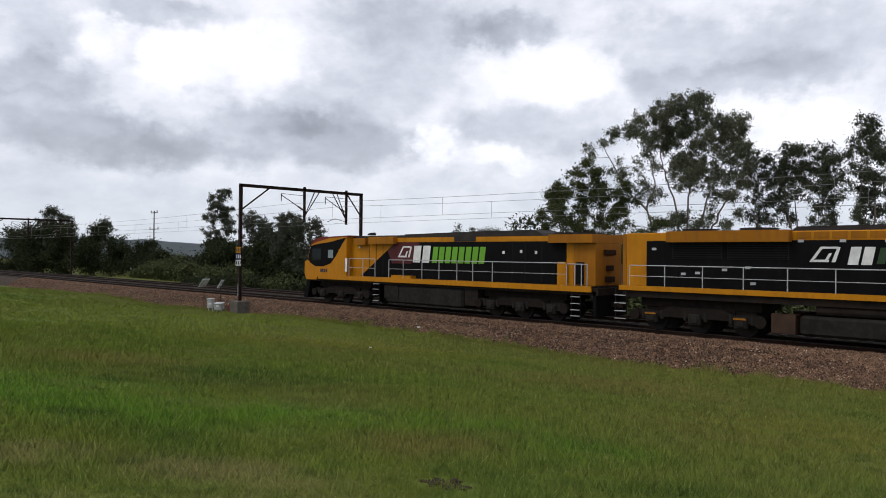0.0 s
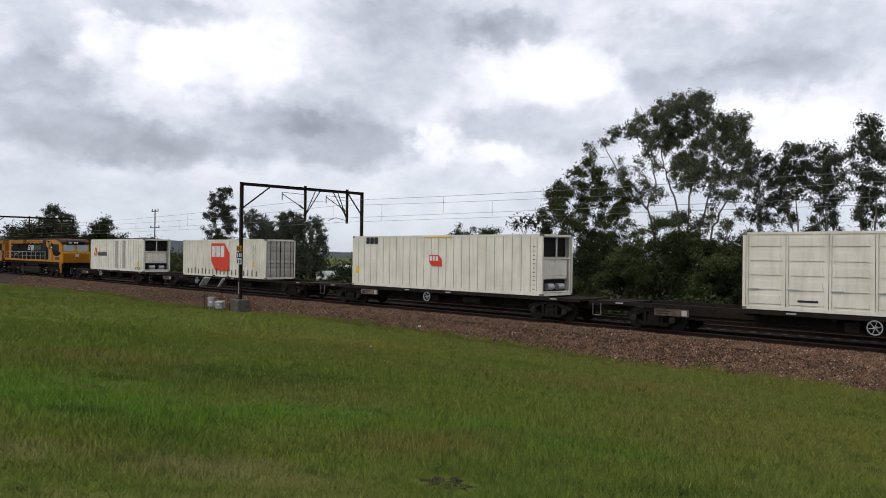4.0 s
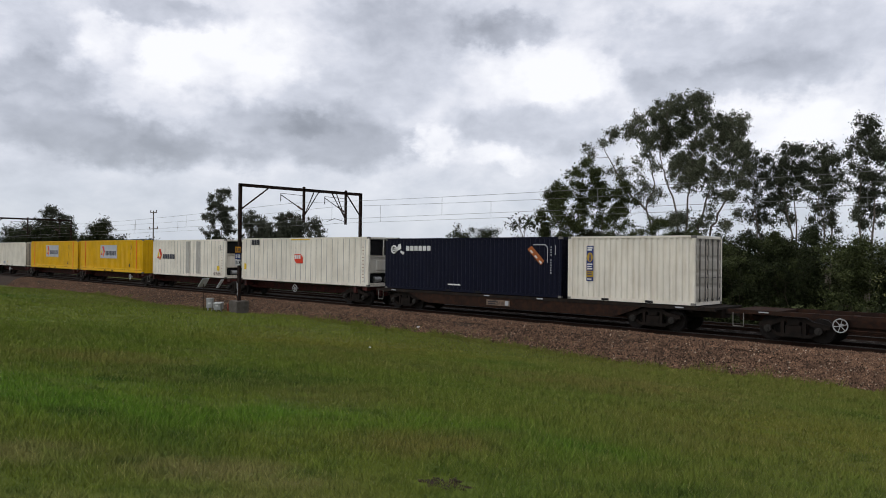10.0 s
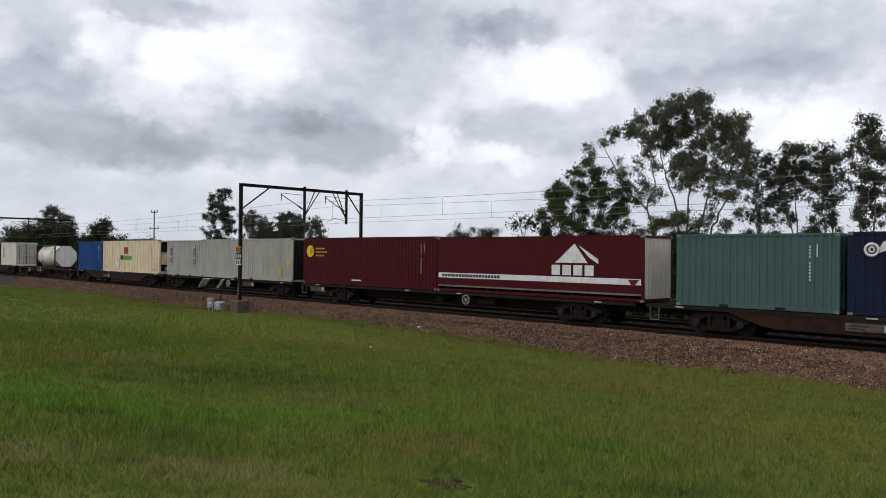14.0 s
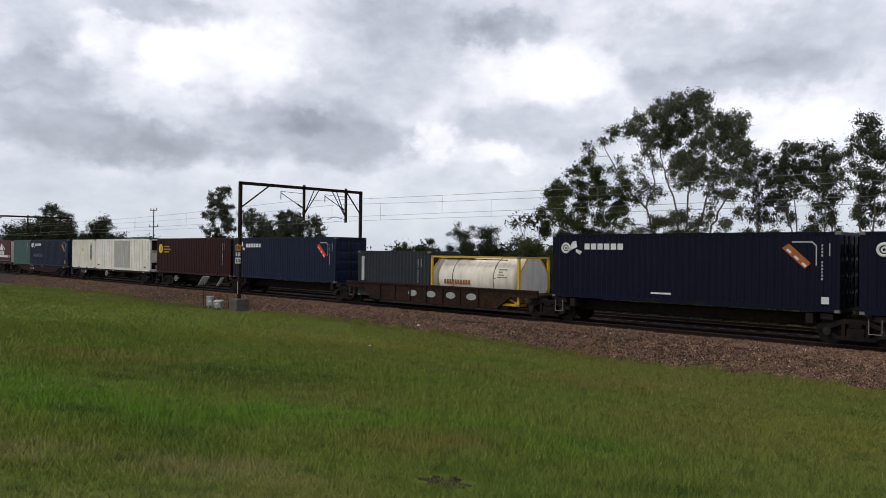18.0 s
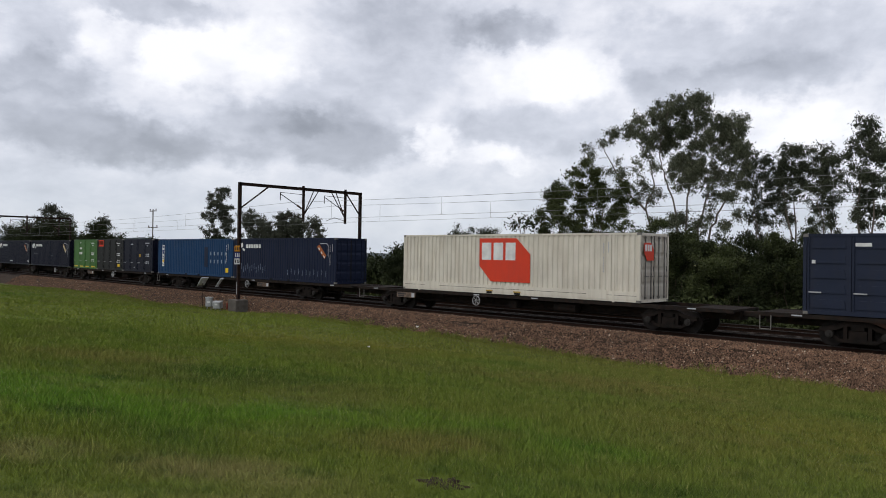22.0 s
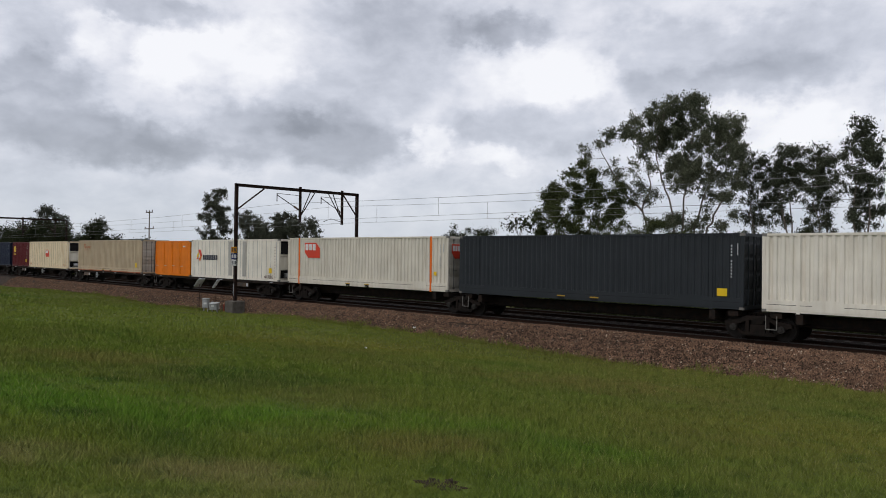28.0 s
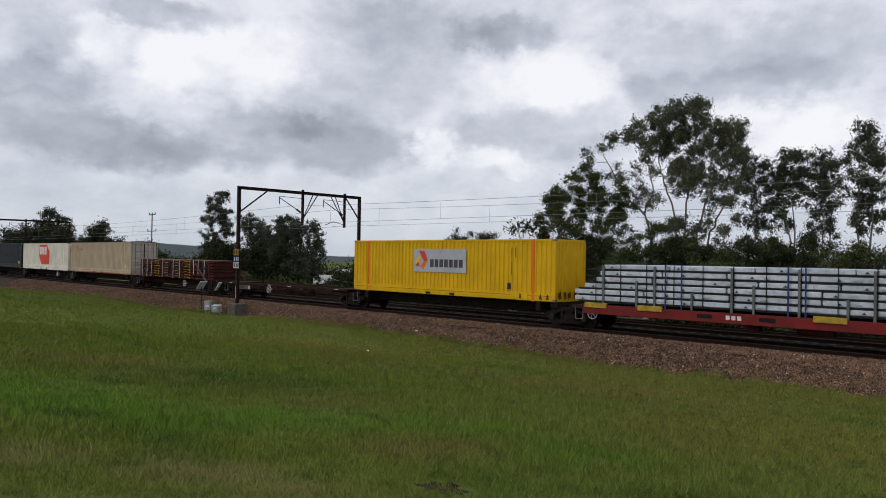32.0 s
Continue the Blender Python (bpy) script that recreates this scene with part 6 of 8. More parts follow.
def mark_end(c, n, z0, z1, out=0.0):
    """A small red six-sided sign on the rear end, over a pale band of block letters."""
    x = n + 0.004 + out

    def slab(pts, d, m, name, label=""):
        v = [(x + d + k, y, z) for k in (0, 0.004) for y, z in pts]
        q = len(pts)
        f = [tuple(range(q)), tuple(range(2 * q - 1, q - 1, -1))] + [(i, (i + 1) % q, q + (i + 1) % q, q + i) for i in range(q)]
        part(name, Shape().add(v, f), m, c, label)

    t = z1 - 0.42
    slab([(-1.0, t), (-0.45, t), (-0.22, t - 0.28), (-0.22, t - 0.75), (-0.78, t - 0.75), (-1.0, t - 0.45)], 0, MARK_RED, "sign_panel", "small red six-sided sign")
    for k in range(3):
        slab([(-0.95 + 0.2 * k, t - 0.36), (-0.80 + 0.2 * k, t - 0.36), (-0.80 + 0.2 * k, t - 0.08), (-0.95 + 0.2 * k, t - 0.08)], 0.006, MARK_WHITE, "lettering_bar")


def mark_patches(c, n, z0, z1, rows, m):
    for x, w in rows:
        sticker(c, x, x + w, z0 + 0.25, z1 - 0.15, m, 0.004, "repair_panel", "grey repaired wall panel")


def mark_square(c, n, z0, z1, x, z, w, h, m):
    sticker(c, x, x + w, z0 + z, z0 + z + h, m, 0.003, "sticker")


def mark_peak(c, n, z0, z1):
    """A white stripe along the side, a white peak and white block letters."""
    sticker(c, 0.12, n - 0.12, z0 + 0.72, z0 + 0.98, MARK_WHITE, 0.002, "stripe", "white stripe")
    word(c, 0.4, z0 + 0.78, 4.0, 0.14, 20, MARK_BLACK, 0.008)
    x = n * 0.63
    poly(c, [(x, z1 - 1.22), (x + 1.05, z1 - 0.35), (x + 1.75, z1 - 1.22)], MARK_WHITE)
    poly(c, [(x + 1.25, z1 - 0.42), (x + 2.3, z1 - 1.05), (x + 2.3, z1 - 1.25), (x + 1.8, z1 - 0.95)], MARK_WHITE)
    word(c, x - 0.2, z1 - 1.78, 2.4, 0.46, 4, MARK_WHITE)
    poly(c, [(n - 0.75, z0 + 0.95), (n - 0.2, z0 + 0.95), (n - 0.5, z0 + 0.6)], mat("maroon overlay paint", (0.115, 0.010, 0.014), None, 2, 0.5), 0.008)


def mark_words(c, n, z0, z1, text, x, z, size, m):
    cu = bpy.data.curves.new("lettering", "FONT")
    cu.body, cu.size, cu.extrude = text, size, 0.003
    ob = new("lettering", cu)
    dg = bpy.context.evaluated_depsgraph_get()
    me = bpy.data.meshes.new_from_object(ob.evaluated_get(dg))
    bpy.data.objects.remove(ob)
    me.materials.clear()
    me.materials.append(m)
    t = part("lettering", me, None, c, at=(x, FACE - 0.012, z0 + z))
    t.rotation_euler = (radians(90), 0, 0)


END_WHITE = paint("white end plate paint", (0.70, 0.68, 0.63), 0.3, (0.3, 0.22, 0.14))


def tank_container(s0, top, frame_paint, shell, label, zb=ZB, brand=None, walkway=False):
    n, m, tm = 6.058, PAINT[frame_paint], PAINT[shell]
    c = thing("tank_container", label, "tank container", "containers on the train")
    z0, z1 = zb, top
    r = min(1.14, (z1 - z0) / 2 - 0.06)
    zc = (z0 + z1) / 2 + 0.03
    barrel = Shape()
    ends = [(0.34, 0.55), (0.42, 0.85), (0.56, 1.0), (n - 0.56, 1.0), (n - 0.42, 0.85), (n - 0.34, 0.55)]
    k = 48
    v = [(x, r * q * math.cos(a * math.tau / k), zc + r * q * math.sin(a * math.tau / k)) for x, q in ends for a in range(k)]
    f = [(i * k + a, i * k + (a + 1) % k, (i + 1) * k + (a + 1) % k, (i + 1) * k + a) for i in range(len(ends) - 1) for a in range(k)]
    barrel.add(v, f + [tuple(range(k)), tuple(range(len(v) - k, len(v)))])
    shellm = part("barrel", barrel, tm, c, "smooth cylindrical tank")
    for q in shellm.data.polygons:
        q.use_smooth = len(q.vertices) == 4
    for x in (1.55, 4.35):
        part("barrel_band", Shape().ring(x, 0, 0, r, 0.022, 32), STEEL_BROWN, c)
    for ob in c.children:
        if ob.name.startswith("barrel_band"):
            ob.rotation_euler = (0, 0, radians(90))
            ob.location = (sum(p.co.x for p in ob.data.vertices) / len(ob.data.vertices), 0, zc)
            cx = sum(p.co.x for p in ob.data.vertices) / len(ob.data.vertices)
            ob.data.transform(Matrix.Translation((-cx, 0, 0)))
    for y in (-1, 1):
        a, b = sorted((y * W2, y * (W2 - 0.11)))
        for x in (0, n - 0.13):
            part("corner_post", Shape().box(x, x + 0.13, a, b, z0, z1, 0.01), m, c)
        part("top_rail", Shape().box(0.13, n - 0.13, a, b, z1 - 0.1, z1 - 0.02), m, c)
        part("bottom_rail", Shape().box(0.13, n - 0.13, a, b, z0 + 0.02, z0 + 0.13), m, c)
        for x, d in ((0.13, 1.3), (n - 0.13, -1.3)):
            part("saddle_brace", Shape().rod((x, y * (W2 - 0.06), z0 + 0.12), (x + d, y * (W2 - 0.28), z0 + 0.62), 0.05, 6), m, c)
        for x in (0, n - 0.178):
            for z in (z0, z1 - 0.118):
                part("corner_casting", CAST, None, c, at=(x, y * (W2 - 0.075), z))
    e = 1.1
    oct_ = [(-e, 0.5), (-e, -0.5), (-0.55, -1.12), (0.55, -1.12), (e, -0.5), (e, 0.5), (0.55, 1.12), (-0.55, 1.12)]
    hh = (z1 - z0) / 2 / 1.22
    for x in (0.05, n - 0.09):
        v = [(xx, y, zc - 0.03 + z * hh) for xx in (x, x + 0.04) for y, z in oct_]
        part("end_plate", Shape().add(v, [tuple(range(7, -1, -1)), tuple(range(8, 16))] + [(i, (i + 1) % 8, 8 + (i + 1) % 8, 8 + i) for i in range(8)]), END_WHITE, c, "white eight-sided end plate")
    for x in (0.02, n - 0.12):
        part("end_rail", Shape().box(x, x + 0.1, -W2 + 0.1, W2 - 0.1, z1 - 0.1, z1 - 0.01).box(x, x + 0.1, -W2 + 0.1, W2 - 0.1, z0, z0 + 0.12), m, c)
        for y in (-1, 1):
            for zz, sg in ((z0 + 0.1, 1), (z1 - 0.1, -1)):
                part("end_brace", Shape().rod((x + 0.05, y * (W2 - 0.1), zz + sg * 0.7), (x + 0.05, y * 0.5, zz), 0.045, 6), m, c)
    if walkway:
        part("walkway", Shape().box(0.4, 2.6, -0.75, -0.35, z1 - 0.06, z1 - 0.02).rod((0.3, -0.9, z1 - 0.14), (n - 1.0, -0.9, z1 - 0.18), 0.025, 6), SHADOW_BLACK, c)
    if brand == "blue":
        strip = []
        for a in range(15):
            t = radians(40 + 5.4 * a)
            strip.append((-math.sin(t) * (r + 0.006), zc + math.cos(t) * (r + 0.006)))
        v = [(x, y, z) for y, z in strip for x in (0.70, 1.04)]
        part("sign_strip", Shape().add(v, [(2 * i, 2 * i + 1, 2 * i + 3, 2 * i + 2) for i in range(14)]), MARK_BLUE, c, "upright blue sign strip")
        for i in range(3, 12, 2):
            y, z = strip[i]
            part("lettering_bar", Shape().box(0.80, 0.94, y - 0.010, y + 0.006, z - 0.035, z + 0.035), MARK_WHITE, c)
        part("sign_panel", Shape().box(n - 0.048, n - 0.04, -0.28, 0.28, zc + 0.02, zc + 0.46), MARK_BLUE, c)
        part("lettering_bar", Shape().box(n - 0.038, n - 0.034, -0.18, 0.18, zc + 0.2, zc + 0.26), MARK_WHITE, c)
        part("lettering_bar", Shape().box(n - 0.048, n - 0.04, -0.26, 0.26, zc - 0.12, zc - 0.07), MARK_BLACK, c)
    if brand == "word":
        q = -r * 0.985
        for i in range(10):
            part("lettering_bar", Shape().box(0.95 + 0.19 * i, 1.09 + 0.19 * i, q - 0.02, q + 0.03, zc - 0.28, zc - 0.05), mat("brown lettering paint", (0.28, 0.12, 0.04), None, 3, 0.5), c)
    for i, (x, z, w) in enumerate(((4.62, 0.50, 0.55), (4.66, 0.38, 0.25), (4.62, 0.24, 0.40), (4.62, 0.12, 0.62), (4.4, 0.06, 0.10))):
        y = -math.sqrt(max(0.05, r * r - z * z)) - 0.012
        part("lettering_bar", Shape().box(x, x + w, y, y + 0.02, zc + z, zc + z + 0.045), mat("faded grey stencil", (0.20, 0.17, 0.14), None, 4, 0.7), c)
    return rides(c, s0)

# ---- wagons, from the front of the train ----
wagon(-300.7, -281.9, (-298.6, -284.1), brake=0.45, panel=0.20)
wagon(-281.7, -257.1, (-277.5, -259.9), brake=0.36, panel=0.12)
wagon(-256.9, -237.0, (-253.8, -238.9), brake=0.50, panel=0.22)
wagon(-236.8, -216.0, (-233.6, -218.6), brake=0.55)
wagon(-215.8, -197.5, (-213.2, -200.2), brake=0.86, steel=STEEL_BROWN, panel=0.22)
wagon(-197.4, -182.3, (-195.6, -182.0), "spine", brake=0.52, steel=STEEL_RED, panel=0.20)
wagon(-182.2, -166.5, (-166.3,), "spine", brake=0, steel=STEEL_RED)
wagon(-166.4, -151.0, (-150.9,), "spine", brake=0.80, steel=STEEL_RED)
wagon(-150.8, -136.2, (-136.0,), "spine", brake=0, steel=STEEL_RED)
wagon(-136.0, -120.5, (-122.2,), "spine", brake=0.50, steel=STEEL_RED)
wagon(-120.2, -99.7, (-117.8, -102.6), "deep", brake=0, panel=0.42)
wagon(-99.5, -80.8, (-97.0, -82.8), brake=0.22, steel=STEEL_BROWN, panel=0.36)
wagon(-80.6, -60.5, (-78.0, -63.3), "deep", brake=0, panel=0.36)
wagon(-60.3, -41.4, (-58.3, -43.3), brake=0.55, panel=0.66)
wagon(-40.8, -16.2, (-36.6, -19.3), brake=0.60, panel=0.05)
wagon(-16.0, 4.4, (-12.8, 1.9), "deep", brake=0, panel=0.38)
wagon(4.7, 23.9, (7.4, 22.1), brake=0.50)
wagon(24.7, 37.8, (27.0, 37.7), "spine", brake=0.30, panel=0.02)
wagon(37.9, 50.7, (50.6,), "spine", brake=0)
wagon(50.9, 65.6, (65.8,), "well", brake=0)
wagon(66.0, 78.6, (78.8,), "spine", brake=0)
wagon(78.9, 92.0, (89.5,), "spine", brake=0.62)
wagon(92.2, 110.9, (94.3, 109.1), brake=0.55, panel=0.22)
wagon(111.5, 138.2, (115.4, 133.2), brake=0.55, panel=0.60)
wagon(138.4, 161.3, (141.8, 158.4), brake=0.42)
wagon(161.8, 182.5, (165.4, 180.4), "deep", brake=0, panel=0.30)
wagon(183.2, 202.2, (185.3, 200.2), brake=0.28, panel=0.20)
wagon(202.5, 222.5, (204.9, 219.5), brake=0.55, panel=0.20)
wagon(222.8, 240.6, (224.2, 238.8), brake=0.34, panel=0.16)
wagon(240.8, 260.5, (243.0, 258.1), brake=0.42, panel=0.70)
wagon(260.7, 276.0, (262.4, 276.4), "spine", brake=0, panel=0.20)
wagon(276.2, 291.2, (291.4,), "spine", brake=0)
wagon(291.4, 306.6, (306.8,), "spine", brake=0.78)
wagon(306.8, 322.4, (322.2,), "spine", brake=0)
wagon(322.8, 337.7, (335.8,), "spine", brake=0.62, steel=STEEL_BROWN)
wagon(338.0, 352.9, (339.6, 352.95), brake=0.42, steel=STEEL_BROWN, label="empty rust-brown flat platform wagon")
wagon(353.0, 368.6, (368.7,), "spine", brake=0)
wagon(368.8, 384.5, (383.4,), brake=0.08, steel=STEEL_RED, label="red flat wagon carrying bundled steel")

# ---- loads, from the front of the train ----
BIG, TEU, LONG = 12.192, 6.058, 14.63
DIRTY_YELLOW = mat("dirty yellow sticker", (0.46, 0.26, 0.03), None, 6, 0.6)
CHALK = mat("chalky worn paint", (0.26, 0.31, 0.36), (0.13, 0.18, 0.25), 6, 0.8)
RUSTY = mat("rust bleeding through paint", (0.16, 0.075, 0.012), (0.07, 0.030, 0.008), 7, 0.85, 0, 0.2, 30)
PLUS_RED = mat("dark maroon lettering paint", (0.10, 0.03, 0.03), None, 3, 0.6)
FADED = mat("faded orange lettering", (0.42, 0.13, 0.05), None, 3, 0.6)
PATCH = mat("grey replaced cladding", (0.40, 0.385, 0.35), (0.33, 0.32, 0.29), 1.2, 0.6, 0, 0.1, 20, GRIME, 0.25, True)
container(-294.9, BIG, 4.00, "white", "white refrigerated container with ribbon emblem and grey repair panels", "reefer",
          [(mark_ribbon, 0.85, 2.75, 0.74, False), (mark_patches, ((6.0, 0.62), (7.7, 0.62)), PATCH), (mark_square, 11.0, 0.55, 0.36, 0.34, MARK_YELLOW), (mark_words, "40' PLUS", 10.45, 0.20, 0.30, PLUS_RED), (mark_code, MARK_BLACK, 0.95)], "reefer")
container(-275.2, BIG, 3.88, "white", "white container with large red sign and mould-streaked foot", "dry",
          [(mark_flag, 4.6, 2.7, 3.60, 1.55), (mark_code, MARK_BLACK, 1.6), (mark_square, 10.5, 0.9, 0.28, 0.24, MARK_YELLOW), (mark_bars, [(0.9 + 0.56 * i, 0.16, 0.10, 0.38 + 0.05 * (i % 3)) for i in range(19)], mat("black mould stain", (0.05, 0.05, 0.045), None, 3, 0.9))], endpaint="framewhite")
container(-253.4, 14.15, 4.01, "white", "long white refrigerated container with small red sign", "reefer",
          [(mark_block, 1.3, 3.55, 1.1, 0.38, 3, MARK_BLACK), (mark_flag, 6.6, 0.95, 2.95, 2.35), (mark_square, 0.35, 0.75, 0.28, 0.4, MARK_YELLOW), (mark_square, 6.2, 2.78, 2.1, 0.06, MARK_YELLOW)], "reefer")
container(-229.85, TEU, 3.98, "white", "white container with ribbed side doors", "sidedoor", [(mark_bars, ((5.0, 2.3, 0.4, 0.3), (2.0, 0.35, 0.7, 0.08)), MARK_BLACK)])
tank_container(-210.35, 3.60, "framegrey", "tankcream", "cream tank in a grey frame with a blue upright word", brand="blue")
container(-195.85, BIG, 3.93, "white", "plain white ribbed container", "dry", [(mark_code, MARK_GREY, 1.0), (mark_square, 5.2, 0.45, 0.25, 0.08, MARK_YELLOW), (mark_square, 3.6, 0.22, 0.8, 0.34, MARK_GREY)], endpaint="framewhite")
for s in (-181.65, -166.2):
    container(s, LONG, 4.02, "yellow", "bright yellow container with orange posts and grey emblem panel", "dry",
              [(mark_ribbon, 5.3, 2.95, 0.82, True), (mark_code, MARK_BLACK, 2.6), (mark_square, 11.8, 0.5, 0.22, 0.3, MARK_BLACK)], "door" if s < -170 else "wall", 0.22, MARK_ORANGE)
container(-149.5, BIG, 3.98, "white", "white refrigerated container with ribbon emblem and grey repair panels", "reefer",
          [(mark_ribbon, 0.85, 2.75, 0.74, False), (mark_patches, ((6.0, 0.62), (7.7, 0.62)), PATCH), (mark_square, 11.0, 0.55, 0.36, 0.34, MARK_YELLOW), (mark_words, "40' PLUS", 10.45, 0.20, 0.30, PLUS_RED), (mark_code, MARK_BLACK, 0.95)], "reefer")
container(-134.95, 14.15, 4.02, "white", "long white refrigerated container with small red sign", "reefer",
          [(mark_block, 1.3, 3.55, 1.1, 0.38, 3, MARK_BLACK), (mark_flag, 6.6, 0.95, 2.95, 2.35), (mark_square, 0.35, 0.75, 0.28, 0.4, MARK_YELLOW), (mark_square, 6.2, 2.78, 2.1, 0.06, MARK_YELLOW)], "reefer")
container(-119.3, BIG, 3.90, "navy", "dark navy container with curled white emblem", "dry", [(mark_beast,), (mark_code, MARK_GREY, 0.6), (mark_bars, ((5.0, 0.35, 0.9, 0.07),), MARK_WHITE)])
container(-106.75, TEU, 3.90, "white", "short white container with upright blue label", "dry", [(mark_label, 1.0)], endpaint="framewhite")
tank_container(-93.1, 3.58, "charcoal", "tankwhite", "off-white tank in a black frame with streaked cladding", walkway=True)
container(-79.95, TEU, 3.90, "royal", "short royal blue container", "dry", [(mark_code, MARK_WHITE, 0.9), (mark_bars, ((0.15, 0.3, 0.14, 0.1),), MARK_WHITE)])
container(-73.6, BIG, 3.94, "cream", "rust-streaked cream refrigerated container with maroon emblem", "reefer",
          [(mark_square, 4.93, 1.68, 0.9, 0.59, mat("maroon emblem paint", (0.30, 0.035, 0.03), None, 2, 0.6)), (mark_block, 4.18, 2.23, 0.58, 0.40, 2, MARK_BLACK), (mark_block, 4.78, 2.23, 1.85, 0.36, 8, MARK_GREEN),
           (mark_square, 3.1, 0.39, 0.7, 0.54, MARK_WHITE), (mark_words, "12.6M", 0.5, 0.36, 0.24, FADED), (mark_words, "12.6M", 10.85, 0.26, 0.24, FADED)], "reefer")
container(-59.95, TEU, 3.92, "grey", "short light grey container with two upright labels", "dry", [(mark_label, 0.6), (mark_label, 4.6), (mark_code, MARK_BLACK, 0.8)])
container(-53.85, BIG, 3.97, "grey", "long light grey ribbed container", "dry", [(mark_code, MARK_GREY, 1.5), (mark_square, 11.6, 1.1, 0.26, 0.26, MARK_YELLOW), (mark_square, 10.6, 0.45, 0.26, 0.4, MARK_YELLOW)], "wall", endpaint="charcoal")
container(-40.4, BIG, 3.98, "maroon", "maroon container with round yellow emblem", "dry", [(mark_disc,), (mark_code, MARK_GREY, 1.2, 1.6), (mark_bars, ((5.0, 0.3, 0.9, 0.07),), MARK_WHITE)])
container(-28.15, BIG, 3.92, "maroon", "maroon curtain-sided container with white peak and stripe", "curtain", [(mark_peak,)], "wall", endpaint="offwhite")
container(-14.5, TEU, 3.92, "teal", "short faded teal container", "dry", [(mark_code, MARK_WHITE, 1.0)])
container(-8.2, BIG, 3.95, "blue", "deep blue container with curled white emblem and chalky scrapes", "dry",
          [(mark_beast,), (mark_code, MARK_GREY, 0.6, 1.6), (mark_square, 11.1, 0.3, 0.4, 0.36, mat("ochre sticker", (0.30, 0.18, 0.02), None, 3, 0.6)), (mark_bars, [(1.2 + 0.28 * i, 0.9 + 0.1 * (i % 2), 0.03, 0.35) for i in range(12)], MARK_GREY)])
container(5.2, TEU, 3.92, "white", "short white container with upright label", "dry", [(mark_label, 4.9), (mark_square, 2.8, 1.7, 0.3, 0.25, MARK_YELLOW)])
container(11.45, BIG, 3.93, "white", "white refrigerated container with grey replaced panels", "reefer", [(mark_patches, ((4.6, 2.0), (6.7, 1.3)), PATCH), (mark_bars, ((0.6, 0.35, 0.5, 0.1), (11.0, 0.3, 0.4, 0.1)), PLUS_RED)], "reefer")
container(25.0, BIG, 3.95, "darkmaroon", "dark brown-maroon container with round yellow emblem", "dry", [(mark_disc,), (mark_code, MARK_GREY, 1.2, 1.6)])
container(37.6, BIG, 3.93, "blue", "deep blue container with curled white emblem", "dry", [(mark_beast, MARK_RED), (mark_code, MARK_GREY, 0.6)])
container(52.0, TEU, 3.10, "slate", "weathered slate grey container sunk in the well wagon", "dry", [(mark_code, MARK_GREY, 0.9), (mark_square, 0.35, 0.9, 0.25, 1.4, MARK_GREY)], zb=0.47)
tank_container(58.15, 2.88, "frameyellow", "tankwhite", "cream-white tank in a yellow frame sunk in the well wagon", zb=0.47, brand="word", walkway=True)
container(66.15, BIG, 3.93, "navy", "dark navy container with curled white emblem", "dry", [(mark_beast,), (mark_code, MARK_GREY, 0.6), (mark_bars, ((5.0, 0.35, 0.9, 0.07), (11.6, 0.3, 0.25, 0.25)), MARK_WHITE)])
container(78.95, BIG, 3.92, "navy", "dark navy container with curled white emblem", "dry", [(mark_beast, MARK_GOLD), (mark_code, MARK_GREY, 0.6), (mark_bars, ((1.2, 1.3, 0.1, 0.1), (1.9, 1.28, 0.2, 0.08), (6.9, 1.1, 0.08, 0.14)), MARK_GREY)])
CODES = ((4.6, 2.47, 0.34, 0.07), (5.0, 2.47, 0.42, 0.07), (4.9, 2.25, 0.3, 0.07), (4.7, 1.5, 0.16, 0.10), (4.92, 1.5, 0.16, 0.10), (5.14, 1.5, 0.26, 0.10), (4.7, 1.35, 0.16, 0.09), (4.92, 1.35, 0.45, 0.09), (4.75, 0.85, 0.24, 0.09), (5.1, 0.85, 0.24, 0.09), (4.75, 0.72, 0.2, 0.07), (5.15, 0.72, 0.2, 0.07))
container(92.45, TEU, 3.97, "green", "grass green side-door container with white lettering", "sidedoor",
          [(mark_bars, CODES + ((1.55, 1.9, 0.7, 0.18), (1.5, 1.4, 0.8, 0.22), (1.7, 2.5, 0.25, 0.12)), MARK_WHITE), (mark_bars, [(0.2 + 1.5 * i, 0.16, 0.9, 0.1) for i in range(4)], MARK_YELLOW)])
container(98.6, TEU, 4.00, "charcoal", "charcoal side-door container with small red sign", "sidedoor",
          [(mark_square, 0.4, 2.2, 1.25, 0.6, MARK_RED), (mark_bars, ((0.5, 2.35, 0.3, 0.34), (0.85, 2.35, 0.3, 0.34), (1.2, 2.35, 0.3, 0.34)) + CODES, MARK_WHITE), (mark_square, 4.9, 0.35, 0.5, 0.24, MARK_YELLOW)])
container(104.75, TEU, 3.97, "navy", "dark navy side-door container with small labels", "sidedoor", [(mark_bars, CODES + ((1.6, 2.35, 0.5, 0.12), (2.3, 0.3, 0.2, 0.1)), MARK_GREY), (mark_square, 3.4, 1.3, 0.30, 0.26, DIRTY_YELLOW)])
